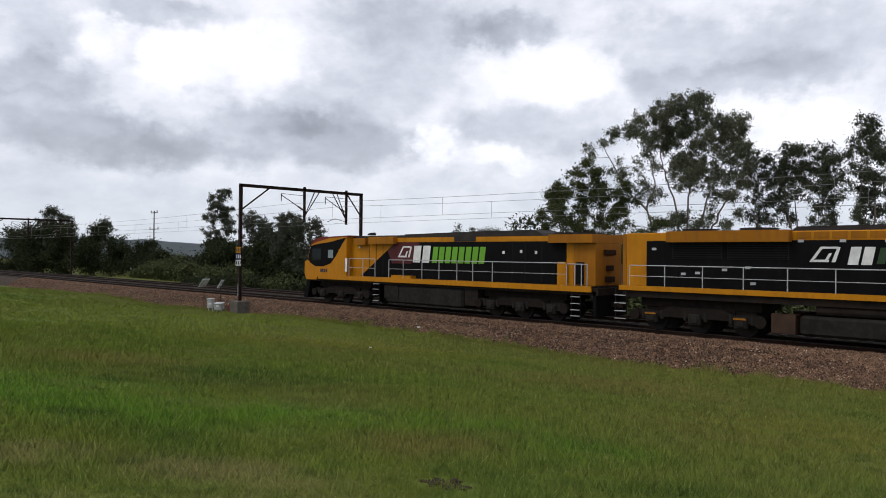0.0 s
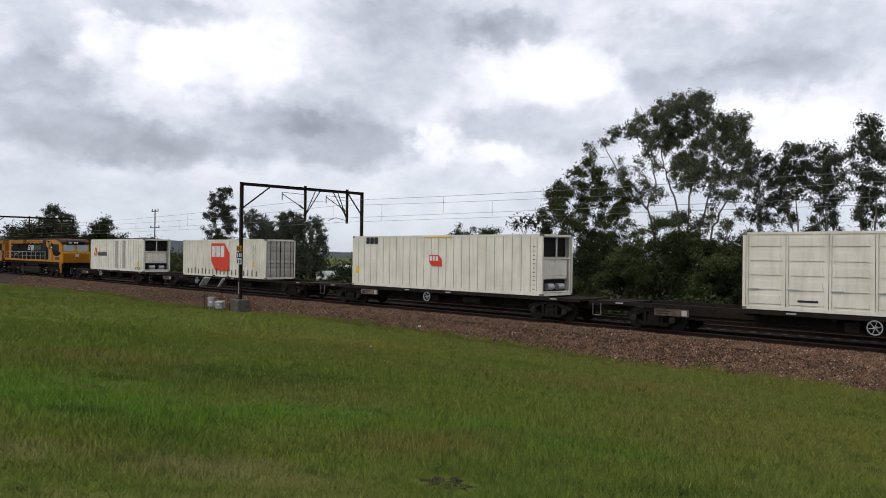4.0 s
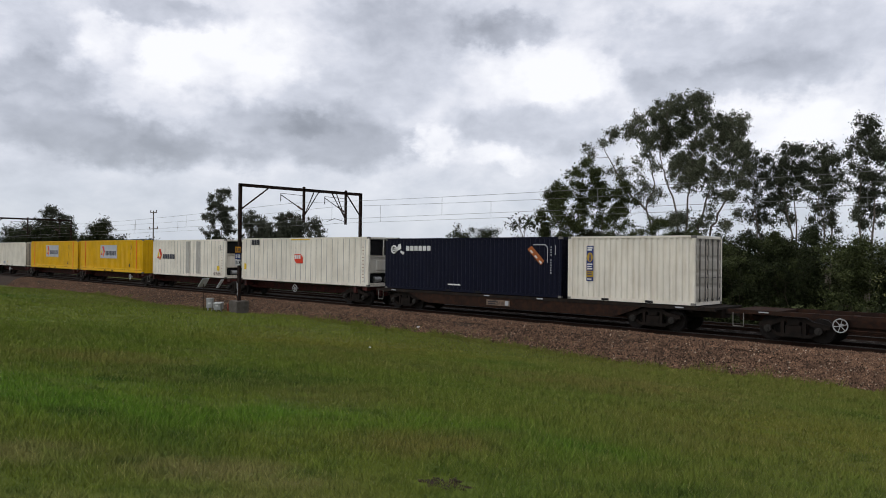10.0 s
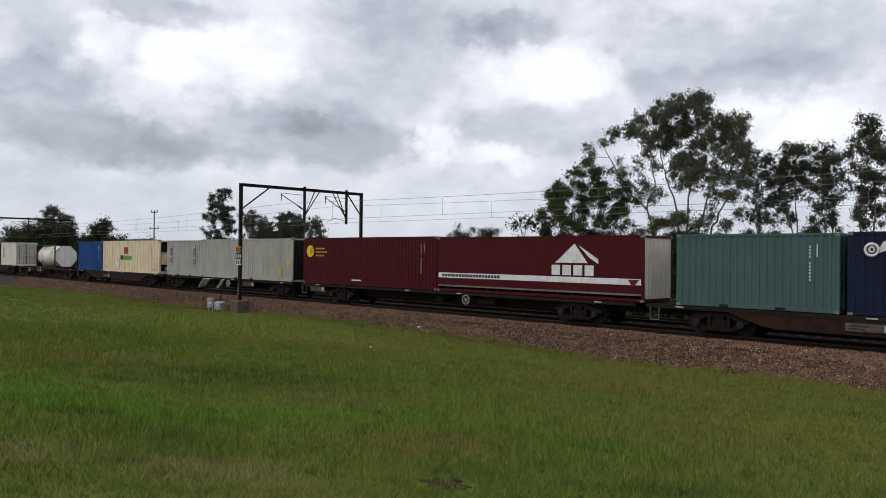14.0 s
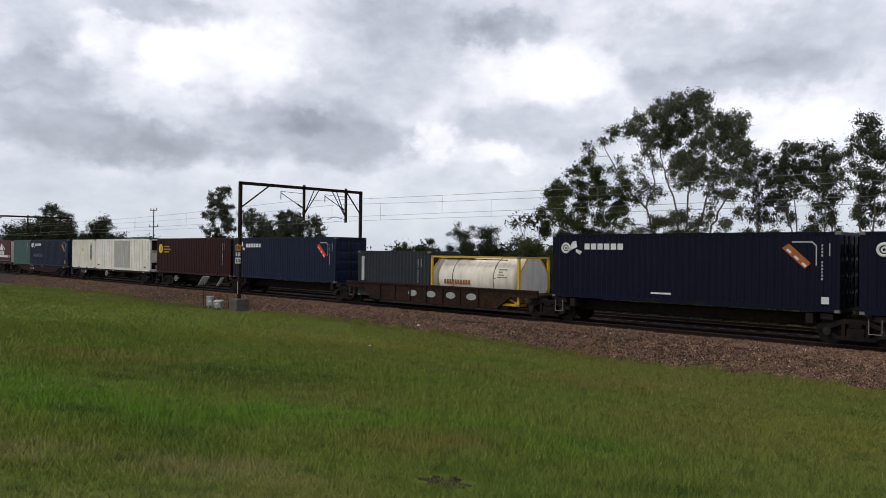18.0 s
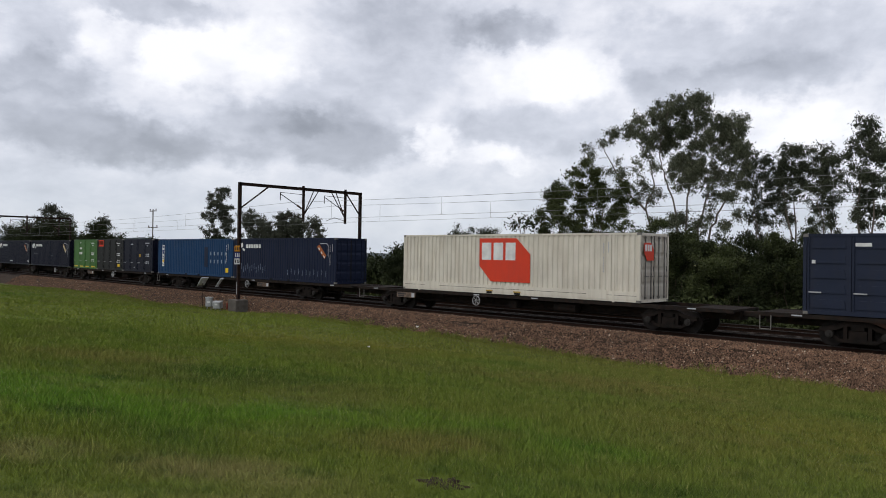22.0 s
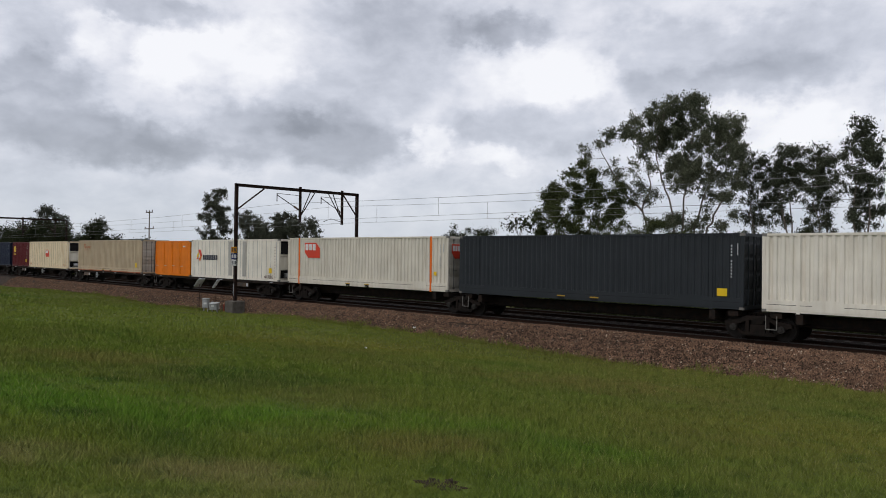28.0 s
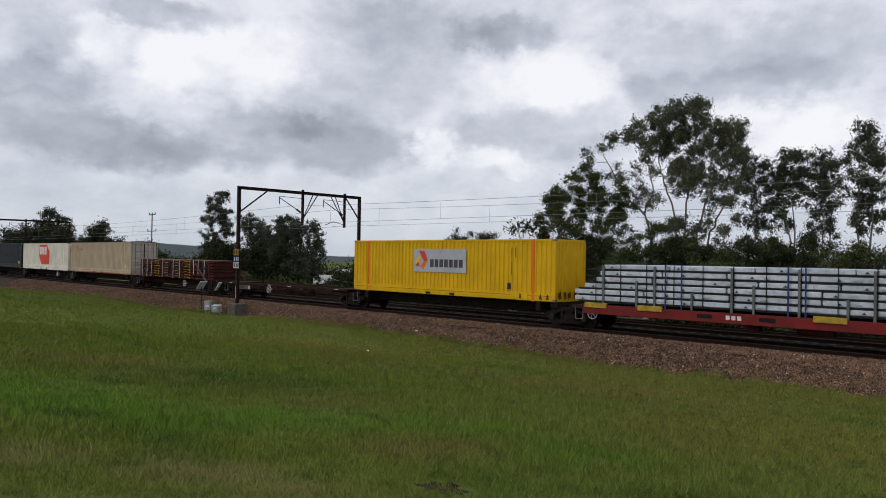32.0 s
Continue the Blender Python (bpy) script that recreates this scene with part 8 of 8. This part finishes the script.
def leading_loco(s0):
    lo = thing("diesel_locomotive", "yellow and black diesel locomotive with white and green lettering, leading", "locomotive", "locomotives of the train")
    part("underframe", Shape().box(0.5, 21.9, -1.3, 1.3, 1.30, 1.62), STEEL_DARK, lo)
    both(lo, "deck_edge", rect(1.5, 21.6, 1.44, 1.70), LOCO_YELLOW, 1.44, 0.1)
    part("deck", Shape().box(4.3, 21.6, -1.42, 1.42, 1.62, 1.69), STEEL_DARK, lo)
    both(lo, "deck_step", rect(8.4, 10.0, 1.70, 1.84), LOCO_YELLOW, 1.42, 0.4)
    cab = part("cab", Shape().prism([(0.18, 1.38), (0.0, 1.75), (0.02, 2.50), (0.32, 2.62), (0.72, 3.55), (1.0, 3.84), (1.6, 3.98), (4.3, 4.05), (4.3, 1.62), (1.4, 1.62), (1.3, 1.38)], -1.40, 1.40), LOCO_YELLOW, lo)
    part("cab_roof", Shape().prism([(0.66, 3.56), (0.98, 3.88), (1.6, 4.03), (4.5, 4.12), (4.5, 4.05), (2.6, 3.98), (1.2, 3.72)], -1.41, 1.41), LOCO_MAROON, cab, "maroon cab roof")
    both(cab, "side_sweep", [(0.36, 2.64), (0.72, 3.50), (1.4, 3.62), (2.6, 3.72), (4.3, 4.0), (3.9, 3.62), (3.3, 2.9), (2.75, 2.42), (2.0, 2.22), (1.2, 2.22), (0.7, 2.4)], LOCO_BLACK, 1.412, 0.01, "black side sweep")
    both(cab, "cab_window", rect(0.85, 1.75, 2.62, 3.32), GLASS, 1.42, 0.007)
    both(cab, "cab_window", rect(2.5, 3.0, 2.75, 3.25), SCREEN, 1.42, 0.007)
    both(cab, "cab_door", rect(3.55, 4.15, 1.72, 3.3), LOCO_YELLOW, 1.416, 0.01)
    both(cab, "white_patch", rect(4.2, 4.42, 1.95, 2.75), MARK_WHITE, 1.425, 0.01)
    slanted(cab, 1.7, 1.86, 0.75, 0.22, 4, MARK_BLACK, 1.408, 0.0)
    part("windscreen", Shape().prism([(0.36, 2.68), (0.70, 3.48), (0.66, 3.50), (0.31, 2.68)], -1.2, 1.2), GLASS, cab)
    for y in (-0.85, 0.7):
        part("headlight", Shape().rod((-0.03, y + 0.08, 2.15), (0.05, y + 0.08, 2.15), 0.12, 12), LENS, cab)
    part("snowplough", Shape().prism([(-0.1, 0.2), (0.25, 0.2), (0.6, 1.35), (0.2, 1.38)], -1.35, 1.35), LOCO_BLACK, lo)
    hood = part("hood", Shape().box(4.3, 20.4, -1.0, 1.0, 1.69, 3.72).prism([(4.3, 3.72), (4.3, 3.95), (21.5, 3.95), (21.5, 3.72)], -1.0, 1.0), LOCO_YELLOW, lo)
    both(hood, "black_flank", [(5.2, 1.70), (8.3, 3.70), (20.0, 3.70), (20.0, 1.70)], LOCO_BLACK, 1.012, 0.012, "black flank panel")
    both(hood, "maroon_flank", [(7.6, 3.24), (8.3, 3.69), (10.3, 3.69), (9.6, 2.5), (8.0, 2.5)], mat("dark maroon flank", (0.075, 0.012, 0.014), None, 2, 0.5), 1.018, 0.01)
    slash_logo(hood, 8.5, 2.85, 1.2, MARK_WHITE, 1.026)
    slanted(hood, 9.75, 2.58, 1.45, 0.92, 2, MARK_WHITE, 1.026)
    slanted(hood, 11.25, 2.58, 3.85, 0.86, 8, MARK_GREEN, 1.026)
    both(hood, "intake", rect(12.9, 14.4, 3.72, 4.0), LOCO_ROOF, 1.03, 0.05)
    both(hood, "yellow_box", rect(19.6, 20.1, 1.70, 2.75), LOCO_YELLOW, 1.16, 0.16)
    for x in (6.0, 6.6, 7.2, 16.8, 17.6, 18.6):
        both(hood, "door_line", rect(x, x + 0.03, 1.8, 3.6), SHADOW_BLACK, 1.022, 0.01)
    both(hood, "grab_plate", rect(4.9, 5.9, 3.55, 3.95), LOCO_OCHRE, 1.3, 0.3)
    both(hood, "grab_plate", rect(6.2, 8.4, 3.60, 4.02), LOCO_OCHRE, 1.3, 0.3)
    for x, z in ((5.0, 3.35), (16.2, 3.1), (17.3, 3.15), (18.2, 3.1)):
        both(hood, "notice", rect(x, x + 0.14, z, z + 0.14), MARK_WHITE, 1.024, 0.006)
    part("rear_end", Shape().box(20.4, 21.6, -1.05, 1.05, 1.69, 3.62, 0.03).prism([(19.2, 3.62), (21.6, 3.62), (21.6, 4.0), (19.2, 4.0)], -1.35, 1.35), LOCO_OCHRE, lo, "soot-stained ochre rear end")
    for z, w in ((3.2, 0.9), (2.5, 0.5), (2.0, 0.7)):
        part("rear_fitting", Shape().box(21.6, 21.72, -w / 2, w / 2, z - 0.12, z + 0.12, 0.02), STEEL_BROWN, lo)
    part("rear_doorway", Shape().box(20.55, 21.0, -1.07, -1.05, 1.75, 2.75), LOCO_BLACK, lo)
    part("roof_housing", Shape().prism([(8.6, 3.95), (8.9, 4.14), (13.5, 4.22), (18.0, 4.26), (18.4, 4.1), (18.6, 3.95)], -0.85, 0.85), LOCO_ROOF, lo)
    part("roof_walk", Shape().box(4.3, 8.6, -0.8, 0.8, 3.95, 4.1), LOCO_ROOF, lo)
    for x in (19.2, 20.3):
        part("radiator_fan", Shape().rod((x, 0, 3.98), (x, 0, 4.12), 0.55, 16), LOCO_ROOF, lo)
    for k in (0.0, 0.14, 0.28):
        part("horn", Shape().rod((5.0 + k, -0.3, 4.2), (5.35 + k, -0.3, 4.22), 0.05, 8, 0.09), LOCO_ROOF, lo)
    part("fuel_tank", Shape().box(7.8, 13.8, -1.3, 1.3, 0.28, 1.26, 0.1), LOCO_TANK, lo)
    both(lo, "equipment_locker", rect(13.9, 14.8, 0.45, 1.3), STEEL_DARK, 1.25, 0.5)
    both(lo, "equipment_locker", rect(7.75, 8.9, 0.55, 1.25), LOCO_TANK, 1.34, 0.1)
    handrail(lo, (8.2, 9.4, 10.9, 12.2, 13.5, 14.6, 15.9), 8.2, 20.2, 2.70, 1.70, 2.2)
    handrail(lo, (4.6, 5.9, 7.0), 4.6, 7.0, 2.74, 1.70, 2.2)
    handrail(lo, (20.3, 20.75, 21.1, 21.4), 20.3, 21.4, 2.66, 1.70)
    steps(lo, 6.95, (0.35, 0.68, 1.0, 1.3))
    steps(lo, 20.6, (0.35, 0.62, 0.9, 1.2))
    for x in (3.6, 17.5):
        bogie3(lo, x)
    part("coupler", COUPLER, None, lo, at=(21.9, 0, 0))
    part("pilot", Shape().box(21.6, 21.8, -1.3, 1.3, 0.35, 1.5, 0.03), LOCO_BLACK, lo)
    return rides(lo, s0)


def second_loco(s0):
    lo = thing("diesel_locomotive", "yellow and black diesel locomotive running cab-last behind the leader", "locomotive", "locomotives of the train")
    part("underframe", Shape().box(0.2, 20.2, -1.3, 1.3, 1.35, 1.68), STEEL_DARK, lo)
    both(lo, "deck_edge", rect(0.1, 16.4, 1.62, 1.82), LOCO_YELLOW, 1.44, 0.1)
    part("deck", Shape().box(0.1, 16.4, -1.42, 1.42, 1.70, 1.78), STEEL_DARK, lo)
    hood = part("hood", Shape().box(0.2, 16.4, -1.0, 1.0, 1.78, 4.02, 0.03), LOCO_YELLOW, lo)
    both(hood, "black_flank", [(1.15, 1.79), (1.15, 3.68), (13.9, 3.68), (13.9, 3.45), (15.0, 2.9), (16.3, 1.79)], LOCO_BLACK, 1.012, 0.012, "black flank panel")
    both(hood, "black_column", rect(12.8, 14.0, 1.9, 3.98), SHADOW_BLACK, 1.02, 0.02)
    both(hood, "radiator_wing", [(2.2, 3.62), (7.0, 3.62), (7.0, 4.06), (2.2, 4.06)], LOCO_OCHRE, 1.36, 0.36, "overhanging radiator wing")
    for x0, x1 in ((2.3, 4.4), (4.6, 6.9)):
        g = None
        for sd in (-1, 1):
            y = sd * 1.02
            g = part("grille", Shape().box(x0, x1, min(y, y - sd * 0.02), max(y, y - sd * 0.02), 2.95, 3.6), SHADOW_BLACK, hood)
            for k in range(7):
                part("grille_slat", Shape().box(x0 + 0.04, x1 - 0.04, min(y, y + sd * 0.025), max(y, y + sd * 0.025), 2.98 + 0.09 * k, 3.02 + 0.09 * k), LOCO_BLACK, g)
    for i in range(9):
        both(hood, "vent_lid", rect(7.15 + 0.6 * i, 7.65 + 0.6 * i, 3.74, 3.98), LOCO_OCHRE, 1.02, 0.02)
    slash_logo(hood, 7.6, 2.9, 1.05, MARK_WHITE, 1.022)
    slanted(hood, 8.85, 2.82, 0.85, 0.62, 2, MARK_WHITE, 1.022)
    slanted(hood, 9.75, 2.86, 2.5, 0.55, 8, mat("faded dark green lettering", (0.030, 0.060, 0.026), None, 2, 0.5), 1.022)
    for x, z in ((1.4, 3.3), (2.7, 2.3), (3.3, 2.35), (4.4, 2.5), (5.3, 2.6), (5.5, 2.0), (7.2, 3.6), (8.6, 3.6), (10.0, 3.6), (11.2, 3.6)):
        both(hood, "notice", rect(x, x + 0.2, z, z + 0.1), MARK_GREY, 1.022, 0.008)
    both(hood, "access_door", rect(14.75, 15.5, 2.75, 3.55), LOCO_OCHRE, 1.03, 0.02)
    both(hood, "access_door", rect(15.55, 16.1, 2.8, 3.9), LOCO_YELLOW, 1.025, 0.02)
    both(hood, "hatch", rect(14.6, 15.5, 3.68, 3.92), LOCO_YELLOW, 1.10, 0.1)
    part("rear_end", Shape().box(0.0, 0.22, -1.0, 1.0, 1.78, 4.0, 0.03), LOCO_OCHRE, lo, "soot-stained ochre end")
    part("roof_housing", Shape().prism([(6.9, 4.0), (7.1, 4.18), (16.2, 4.26), (16.5, 4.0)], -0.85, 0.85), LOCO_ROOF, lo)
    for x in (3.0, 5.4):
        part("radiator_fan", Shape().rod((x, 0, 4.02), (x, 0, 4.18), 0.7, 16), LOCO_ROOF, lo)
    cab = part("cab", Shape().prism([(16.2, 1.62), (16.2, 4.02), (19.0, 4.06), (19.75, 3.75), (20.15, 3.5), (20.3, 2.75), (20.5, 2.62), (20.5, 1.50), (20.2, 1.45), (19.0, 1.62)], -1.40, 1.40), LOCO_YELLOW, lo)
    part("cab_roof", Shape().prism([(18.3, 4.05), (19.0, 4.12), (19.9, 4.02), (20.25, 3.80), (20.2, 3.52), (20.1, 3.52), (19.7, 3.72)], -1.41, 1.41), mat("sooty brown cab roof", (0.07, 0.032, 0.02), None, 2, 0.7), cab, "soot-brown cab roof")
    both(cab, "side_sweep", [(15.1, 3.97), (16.4, 3.88), (17.4, 3.58), (18.2, 3.52), (19.3, 3.52), (19.3, 2.78), (20.05, 2.58), (19.4, 2.34), (18.6, 2.24), (17.9, 2.32), (17.3, 2.62), (16.9, 3.2), (16.4, 3.6)], LOCO_BLACK, 1.412, 0.012, "black side sweep")
    for x0, x1 in ((17.55, 18.0), (18.1, 18.75), (18.85, 19.22)):
        both(cab, "cab_window", rect(x0, x1, 2.85, 3.45), GLASS, 1.42, 0.01)
    d = part("cab_door", Shape().box(16.35, 16.85, -1.43, -1.40, 1.75, 3.75, 0.008), LOCO_YELLOW, cab)
    part("door_window", Shape().box(16.42, 16.76, -1.44, -1.428, 3.0, 3.6), GLASS, d)
    both(cab, "locker_panel", rect(16.75, 17.6, 1.75, 2.75), LOCO_OCHRE, 1.42, 0.02)
    both(cab, "oval_plate", [(17.1 + 0.13 * math.cos(k * math.tau / 14), 3.2 + 0.09 * math.sin(k * math.tau / 14)) for k in range(14)], MARK_WHITE, 1.42, 0.01)
    slanted(cab, 18.25, 1.85, 1.3, 0.30, 6, MARK_BLACK, 1.408, 0.0)
    for y in (-0.68, 0.68):
        part("windscreen", Shape().prism([(20.33, 2.78), (20.20, 3.46), (20.16, 3.46), (20.28, 2.78)], y - 0.55, y + 0.55), SCREEN, cab, "windscreen with a pale sky reflection painted in")
    part("lamp_box", Shape().prism([(20.2, 3.5), (20.32, 3.52), (20.25, 3.85), (20.1, 3.85)], -0.9, 0.9), LOCO_BLACK, cab)
    for y in (-0.12, 0.12):
        part("headlight", Shape().rod((20.2, y, 3.7), (20.33, y, 3.7), 0.09, 12), LENS, cab)
    part("number_box", Shape().box(20.28, 20.33, -0.75, -0.4, 3.62, 3.78), MARK_GREY, cab)
    part("end_emblem", Shape().box(20.5, 20.512, -0.15, 0.25, 2.2, 2.5), MARK_GREY, cab)
    part("stained_nose", Shape().box(20.502, 20.508, -1.3, 1.3, 1.6, 2.5), LOCO_OCHRE, cab, "soot-stained nose panel")
    for k in range(5):
        part("buffer_rib", Shape().box(19.9, 20.62, -1.36, 1.36, 1.02 + 0.12 * k, 1.10 + 0.12 * k, 0.02), LOCO_BLACK, lo)
    both(lo, "corner_skirt", [(19.5, 1.62), (20.25, 1.62), (20.25, 0.45), (19.95, 0.45), (19.8, 0.95), (19.55, 1.05)], LOCO_OCHRE, 1.42, 0.06)
    part("pilot", Shape().box(20.2, 20.4, -1.3, 1.3, 0.3, 1.1, 0.03), LOCO_BLACK, lo)
    part("coupler", COUPLER, None, lo, at=(20.7, 0, 0))
    part("hose", Shape().rod((20.45, -0.5, 1.0), (20.62, -0.5, 0.4), 0.03, 6).rod((20.45, 0.5, 1.0), (20.62, 0.5, 0.4), 0.03, 6), SHADOW_BLACK, lo)
    part("fuel_tank", Shape().box(7.35, 12.9, -1.3, 1.3, 0.26, 0.98, 0.1), LOCO_TANK, lo)
    both(lo, "equipment_locker", rect(6.4, 7.25, 0.30, 1.0), mat("rusty brown locker", (0.060, 0.036, 0.024), (0.040, 0.025, 0.018), 2, 0.8, 0, 0.2, 20, spec=0.06), 1.34, 0.5, "rusty brown locker")
    for sd in (-1, 1):
        part("air_reservoir", Shape().rod((7.9, sd * 1.05, 1.2), (12.2, sd * 1.05, 1.2), 0.2, 12), STEEL_DARK, lo)
    handrail(lo, (0.6, 2.2, 3.8, 5.4, 7.0, 8.6, 10.2, 11.8, 13.4, 15.0), 0.6, 15.2, 2.66, 1.78, 2.22)
    handrail(lo, (16.15, 16.9), 16.15, 16.9, 2.68, 1.75)
    steps(lo, -0.05, (0.4, 0.72, 1.05, 1.38), 0.5)
    steps(lo, 15.4, (0.4, 0.68, 0.98), 0.5)
    for x in (3.4, 17.0):
        bogie3(lo, x)
        for dx in (-1.85, 1.85):
            both(lo, "ochre_plate", rect(x + dx - 0.24, x + dx + 0.24, 0.68, 0.75), LOCO_OCHRE, 1.40, 0.02, "small ochre plate on the axlebox")
    return rides(lo, s0)


leading_loco(-345.65)
second_loco(-322.75)

# ---- grass ----
GRASS = turf("grass blades", 1.0, True)
HEADING = radians(44.7)


def tri_mesh(name, v, material):
    """Loose triangles, three rows of v for each."""
    n = len(v) // 3
    me = bpy.data.meshes.new(name)
    me.vertices.add(3 * n)
    me.vertices.foreach_set("co", np.ascontiguousarray(v, dtype=np.float32).ravel())
    me.loops.add(3 * n)
    me.loops.foreach_set("vertex_index", np.arange(3 * n, dtype=np.int32))
    me.polygons.add(n)
    me.polygons.foreach_set("loop_start", np.arange(0, 3 * n, 3, dtype=np.int32))
    me.update(calc_edges=True)
    me.materials.append(material)
    return me


# height of the field on a fine net, for quick reading
NET = np.array([[land(-84 + 0.4 * i, -2 + 0.4 * j) for j in range(74)] for i in range(228)])


def field(x, y):
    i, j = np.clip((x + 84) / 0.4, 0, 226.9), np.clip((y + 2) / 0.4, 0, 72.9)
    a, b = i.astype(int), j.astype(int)
    u, w = i - a, j - b
    return (NET[a, b] * (1 - u) + NET[a + 1, b] * u) * (1 - w) + (NET[a, b + 1] * (1 - u) + NET[a + 1, b + 1] * u) * w


def waves(x, y, k):
    return (np.sin(x * 0.9 * k + 1.7 * np.sin(y * 0.7 * k)) + np.sin(y * 1.3 * k + 1.9 * np.sin(x * 0.6 * k + 2.0)) + np.sin((x + y) * 0.5 * k + 1.0)) / 3


def blades(n, d0, d1, power, height, width, seed, lean=0.55, half=36, about=-HEADING):
    """Thin blades over the field, thinning and broadening with distance; longer in some patches than in others."""
    rng = np.random.default_rng(seed)
    d = (d0 ** power + (d1 ** power - d0 ** power) * rng.random(n)) ** (1 / power)
    a = about + np.radians(rng.uniform(-half, half, n))
    x, y = d * np.sin(a), d * np.cos(a)
    # tufts: half the blades gather about the place of another
    mate = rng.integers(0, n, n)
    near = (rng.random(n) < 0.5) & (np.abs(d[mate] - d) < 3.0)
    x, y = np.where(near, x[mate] + rng.normal(size=n) * 0.03, x), np.where(near, y[mate] + rng.normal(size=n) * 0.03, y)
    d = np.hypot(x, y)
    bare = ((x - SOIL[0]) / 0.29) ** 2 + ((y - SOIL[1]) / 0.29) ** 2 + 0.9 * waves(x, y, 13.0) < 0.1 + 0.9 * rng.random(n)
    keep = ~bare & (y < 25.7 + 0.35 * np.sin(x * 1.1) + 0.3 * rng.normal(size=n)) & (x > -83)
    x, y, d = x[keep], y[keep], d[keep]
    n = len(x)
    z = field(x, y)
    patch = 0.6 * waves(x, y, 0.8) + 0.4 * waves(y, x, 2.3)
    h = height * (0.5 + 0.9 * rng.random(n) ** 1.5) * (1 + 0.55 * patch) * np.minimum(1.6, (d / 10.0) ** 0.25 + 0.1)
    t = rng.random(n) * math.tau
    w = width * (0.6 + 0.8 * rng.random(n)) * np.maximum(d / 6.0, 0.8)
    bx, by = np.cos(t) * w, np.sin(t) * w
    lx, ly = rng.normal(size=n) * h * lean, rng.normal(size=n) * h * lean
    foot = np.stack([x, y, z - 0.01], -1)
    zero = 0 * z
    return np.stack([foot - np.stack([bx, by, zero], -1), foot + np.stack([bx, by, zero], -1), foot + np.stack([lx, ly, h], -1)], 1).reshape(-1, 3)


SOIL = (-4.76, 4.88)
tagged(new("grass", tri_mesh("grass", blades(620000, 3.5, 26.0, 0.75, 0.062, 0.0030, 31), GRASS)), "short green mown grass with straw-coloured blades", "grass", kind="stuff")
tagged(new("side_grass", tri_mesh("side_grass", blades(170000, 0.4, 19.0, 1.3, 0.062, 0.0075, 33, half=146, about=math.pi - HEADING), GRASS)), "short green mown grass round about", "grass", kind="stuff")
tagged(new("near_grass", tri_mesh("near_grass", blades(60000, 0.4, 3.6, 1.3, 0.062, 0.0040, 34), GRASS)), "short green mown grass at the viewer's feet", "grass", kind="stuff")
tagged(new("far_grass", tri_mesh("far_grass", blades(260000, 22.0, 82.0, 0.5, 0.058, 0.0036, 32), GRASS)), "short green grass further across the field", "grass", kind="stuff")


def verge():
    """Taller tufts where the field meets the ballast."""
    rng = np.random.default_rng(8)
    v, f = [], []
    for _ in range(1700):
        x = -2 - 68 * rng.random() ** 1.2
        y = 25.35 + 0.42 * rng.normal() + 0.25 * math.sin(x * 0.9)
        if noise.noise((x * 0.5, 0, 2.0)) < -0.25 or y > 26.6:
            continue
        z = land(x, y) if y < 25.6 else toe(x) + (y - 25.6) * 0.35
        for _ in range(16):
            a, h = rng.random() * math.tau, 0.06 + 0.20 * rng.random() ** 1.5
            px, py = x + rng.normal() * 0.10, y + rng.normal() * 0.08
            w, k = 0.011, len(v)
            lx, ly = rng.normal() * h * 0.4, rng.normal() * h * 0.4
            v += [(px - w * math.cos(a), py - w * math.sin(a), z - 0.02), (px + w * math.cos(a), py + w * math.sin(a), z - 0.02), (px + lx, py + ly, z + h)]
            f.append((k, k + 1, k + 2))
    me = bpy.data.meshes.new("verge_grass")
    me.from_pydata(v, [], f)
    me.materials.append(GRASS)
    tagged(new("verge_grass", me), "taller green tufts along the edge of the ballast", "grass", kind="stuff")


verge()


def bare_soil():
    """A scraped patch of dark soil in the turf."""
    s = Shape()
    rings = [(0.0, 0.02), (0.5, 0.012), (0.85, 0.004), (1.0, -0.02)]
    v = [(0, 0, land(*SOIL) + 0.01)]
    for k, lift in rings[1:]:
        for i in range(22):
            a = i * math.tau / 22
            r = k * (0.26 + 0.22 * noise.noise((math.cos(a) * 3.1, math.sin(a) * 3.1, 1.0)))
            x, y = r * 1.0 * math.cos(a), r * 0.95 * math.sin(a)
            v.append((x, y, land(SOIL[0] + x, SOIL[1] + y) + lift + 0.035 * noise.noise((x * 14, y * 14, 0))))
    f = [(0, 1 + i, 1 + (i + 1) % 22) for i in range(22)]
    for q in range(2):
        f += [(1 + 22 * q + i, 1 + 22 * (q + 1) + i, 1 + 22 * (q + 1) + (i + 1) % 22, 1 + 22 * q + (i + 1) % 22) for i in range(22)]
    solo("soil_patch", s.add(v, f), mat("dark bare soil", (0.020, 0.014, 0.009), (0.045, 0.032, 0.020), 9, 0.95, 0, 0.8, 30, spec=0.1), "small scraped patch of dark bare soil", "soil", at=(SOIL[0], SOIL[1], 0))


bare_soil()


def motions():
    """The train runs at about 78 km/h, slowing very slightly."""
    times = [0, 1, 3.5, 5.5, 8, 11, 14, 17, 20, 23, 26, 29, 31, 32]
    for ob, s, turn in MOVING:
        walk(ob, [(t, pose(s - (21.72 * (t - 14) - 0.008 * (t - 14) ** 2), YT, 0, 0, 0, turn)) for t in times])


motions()
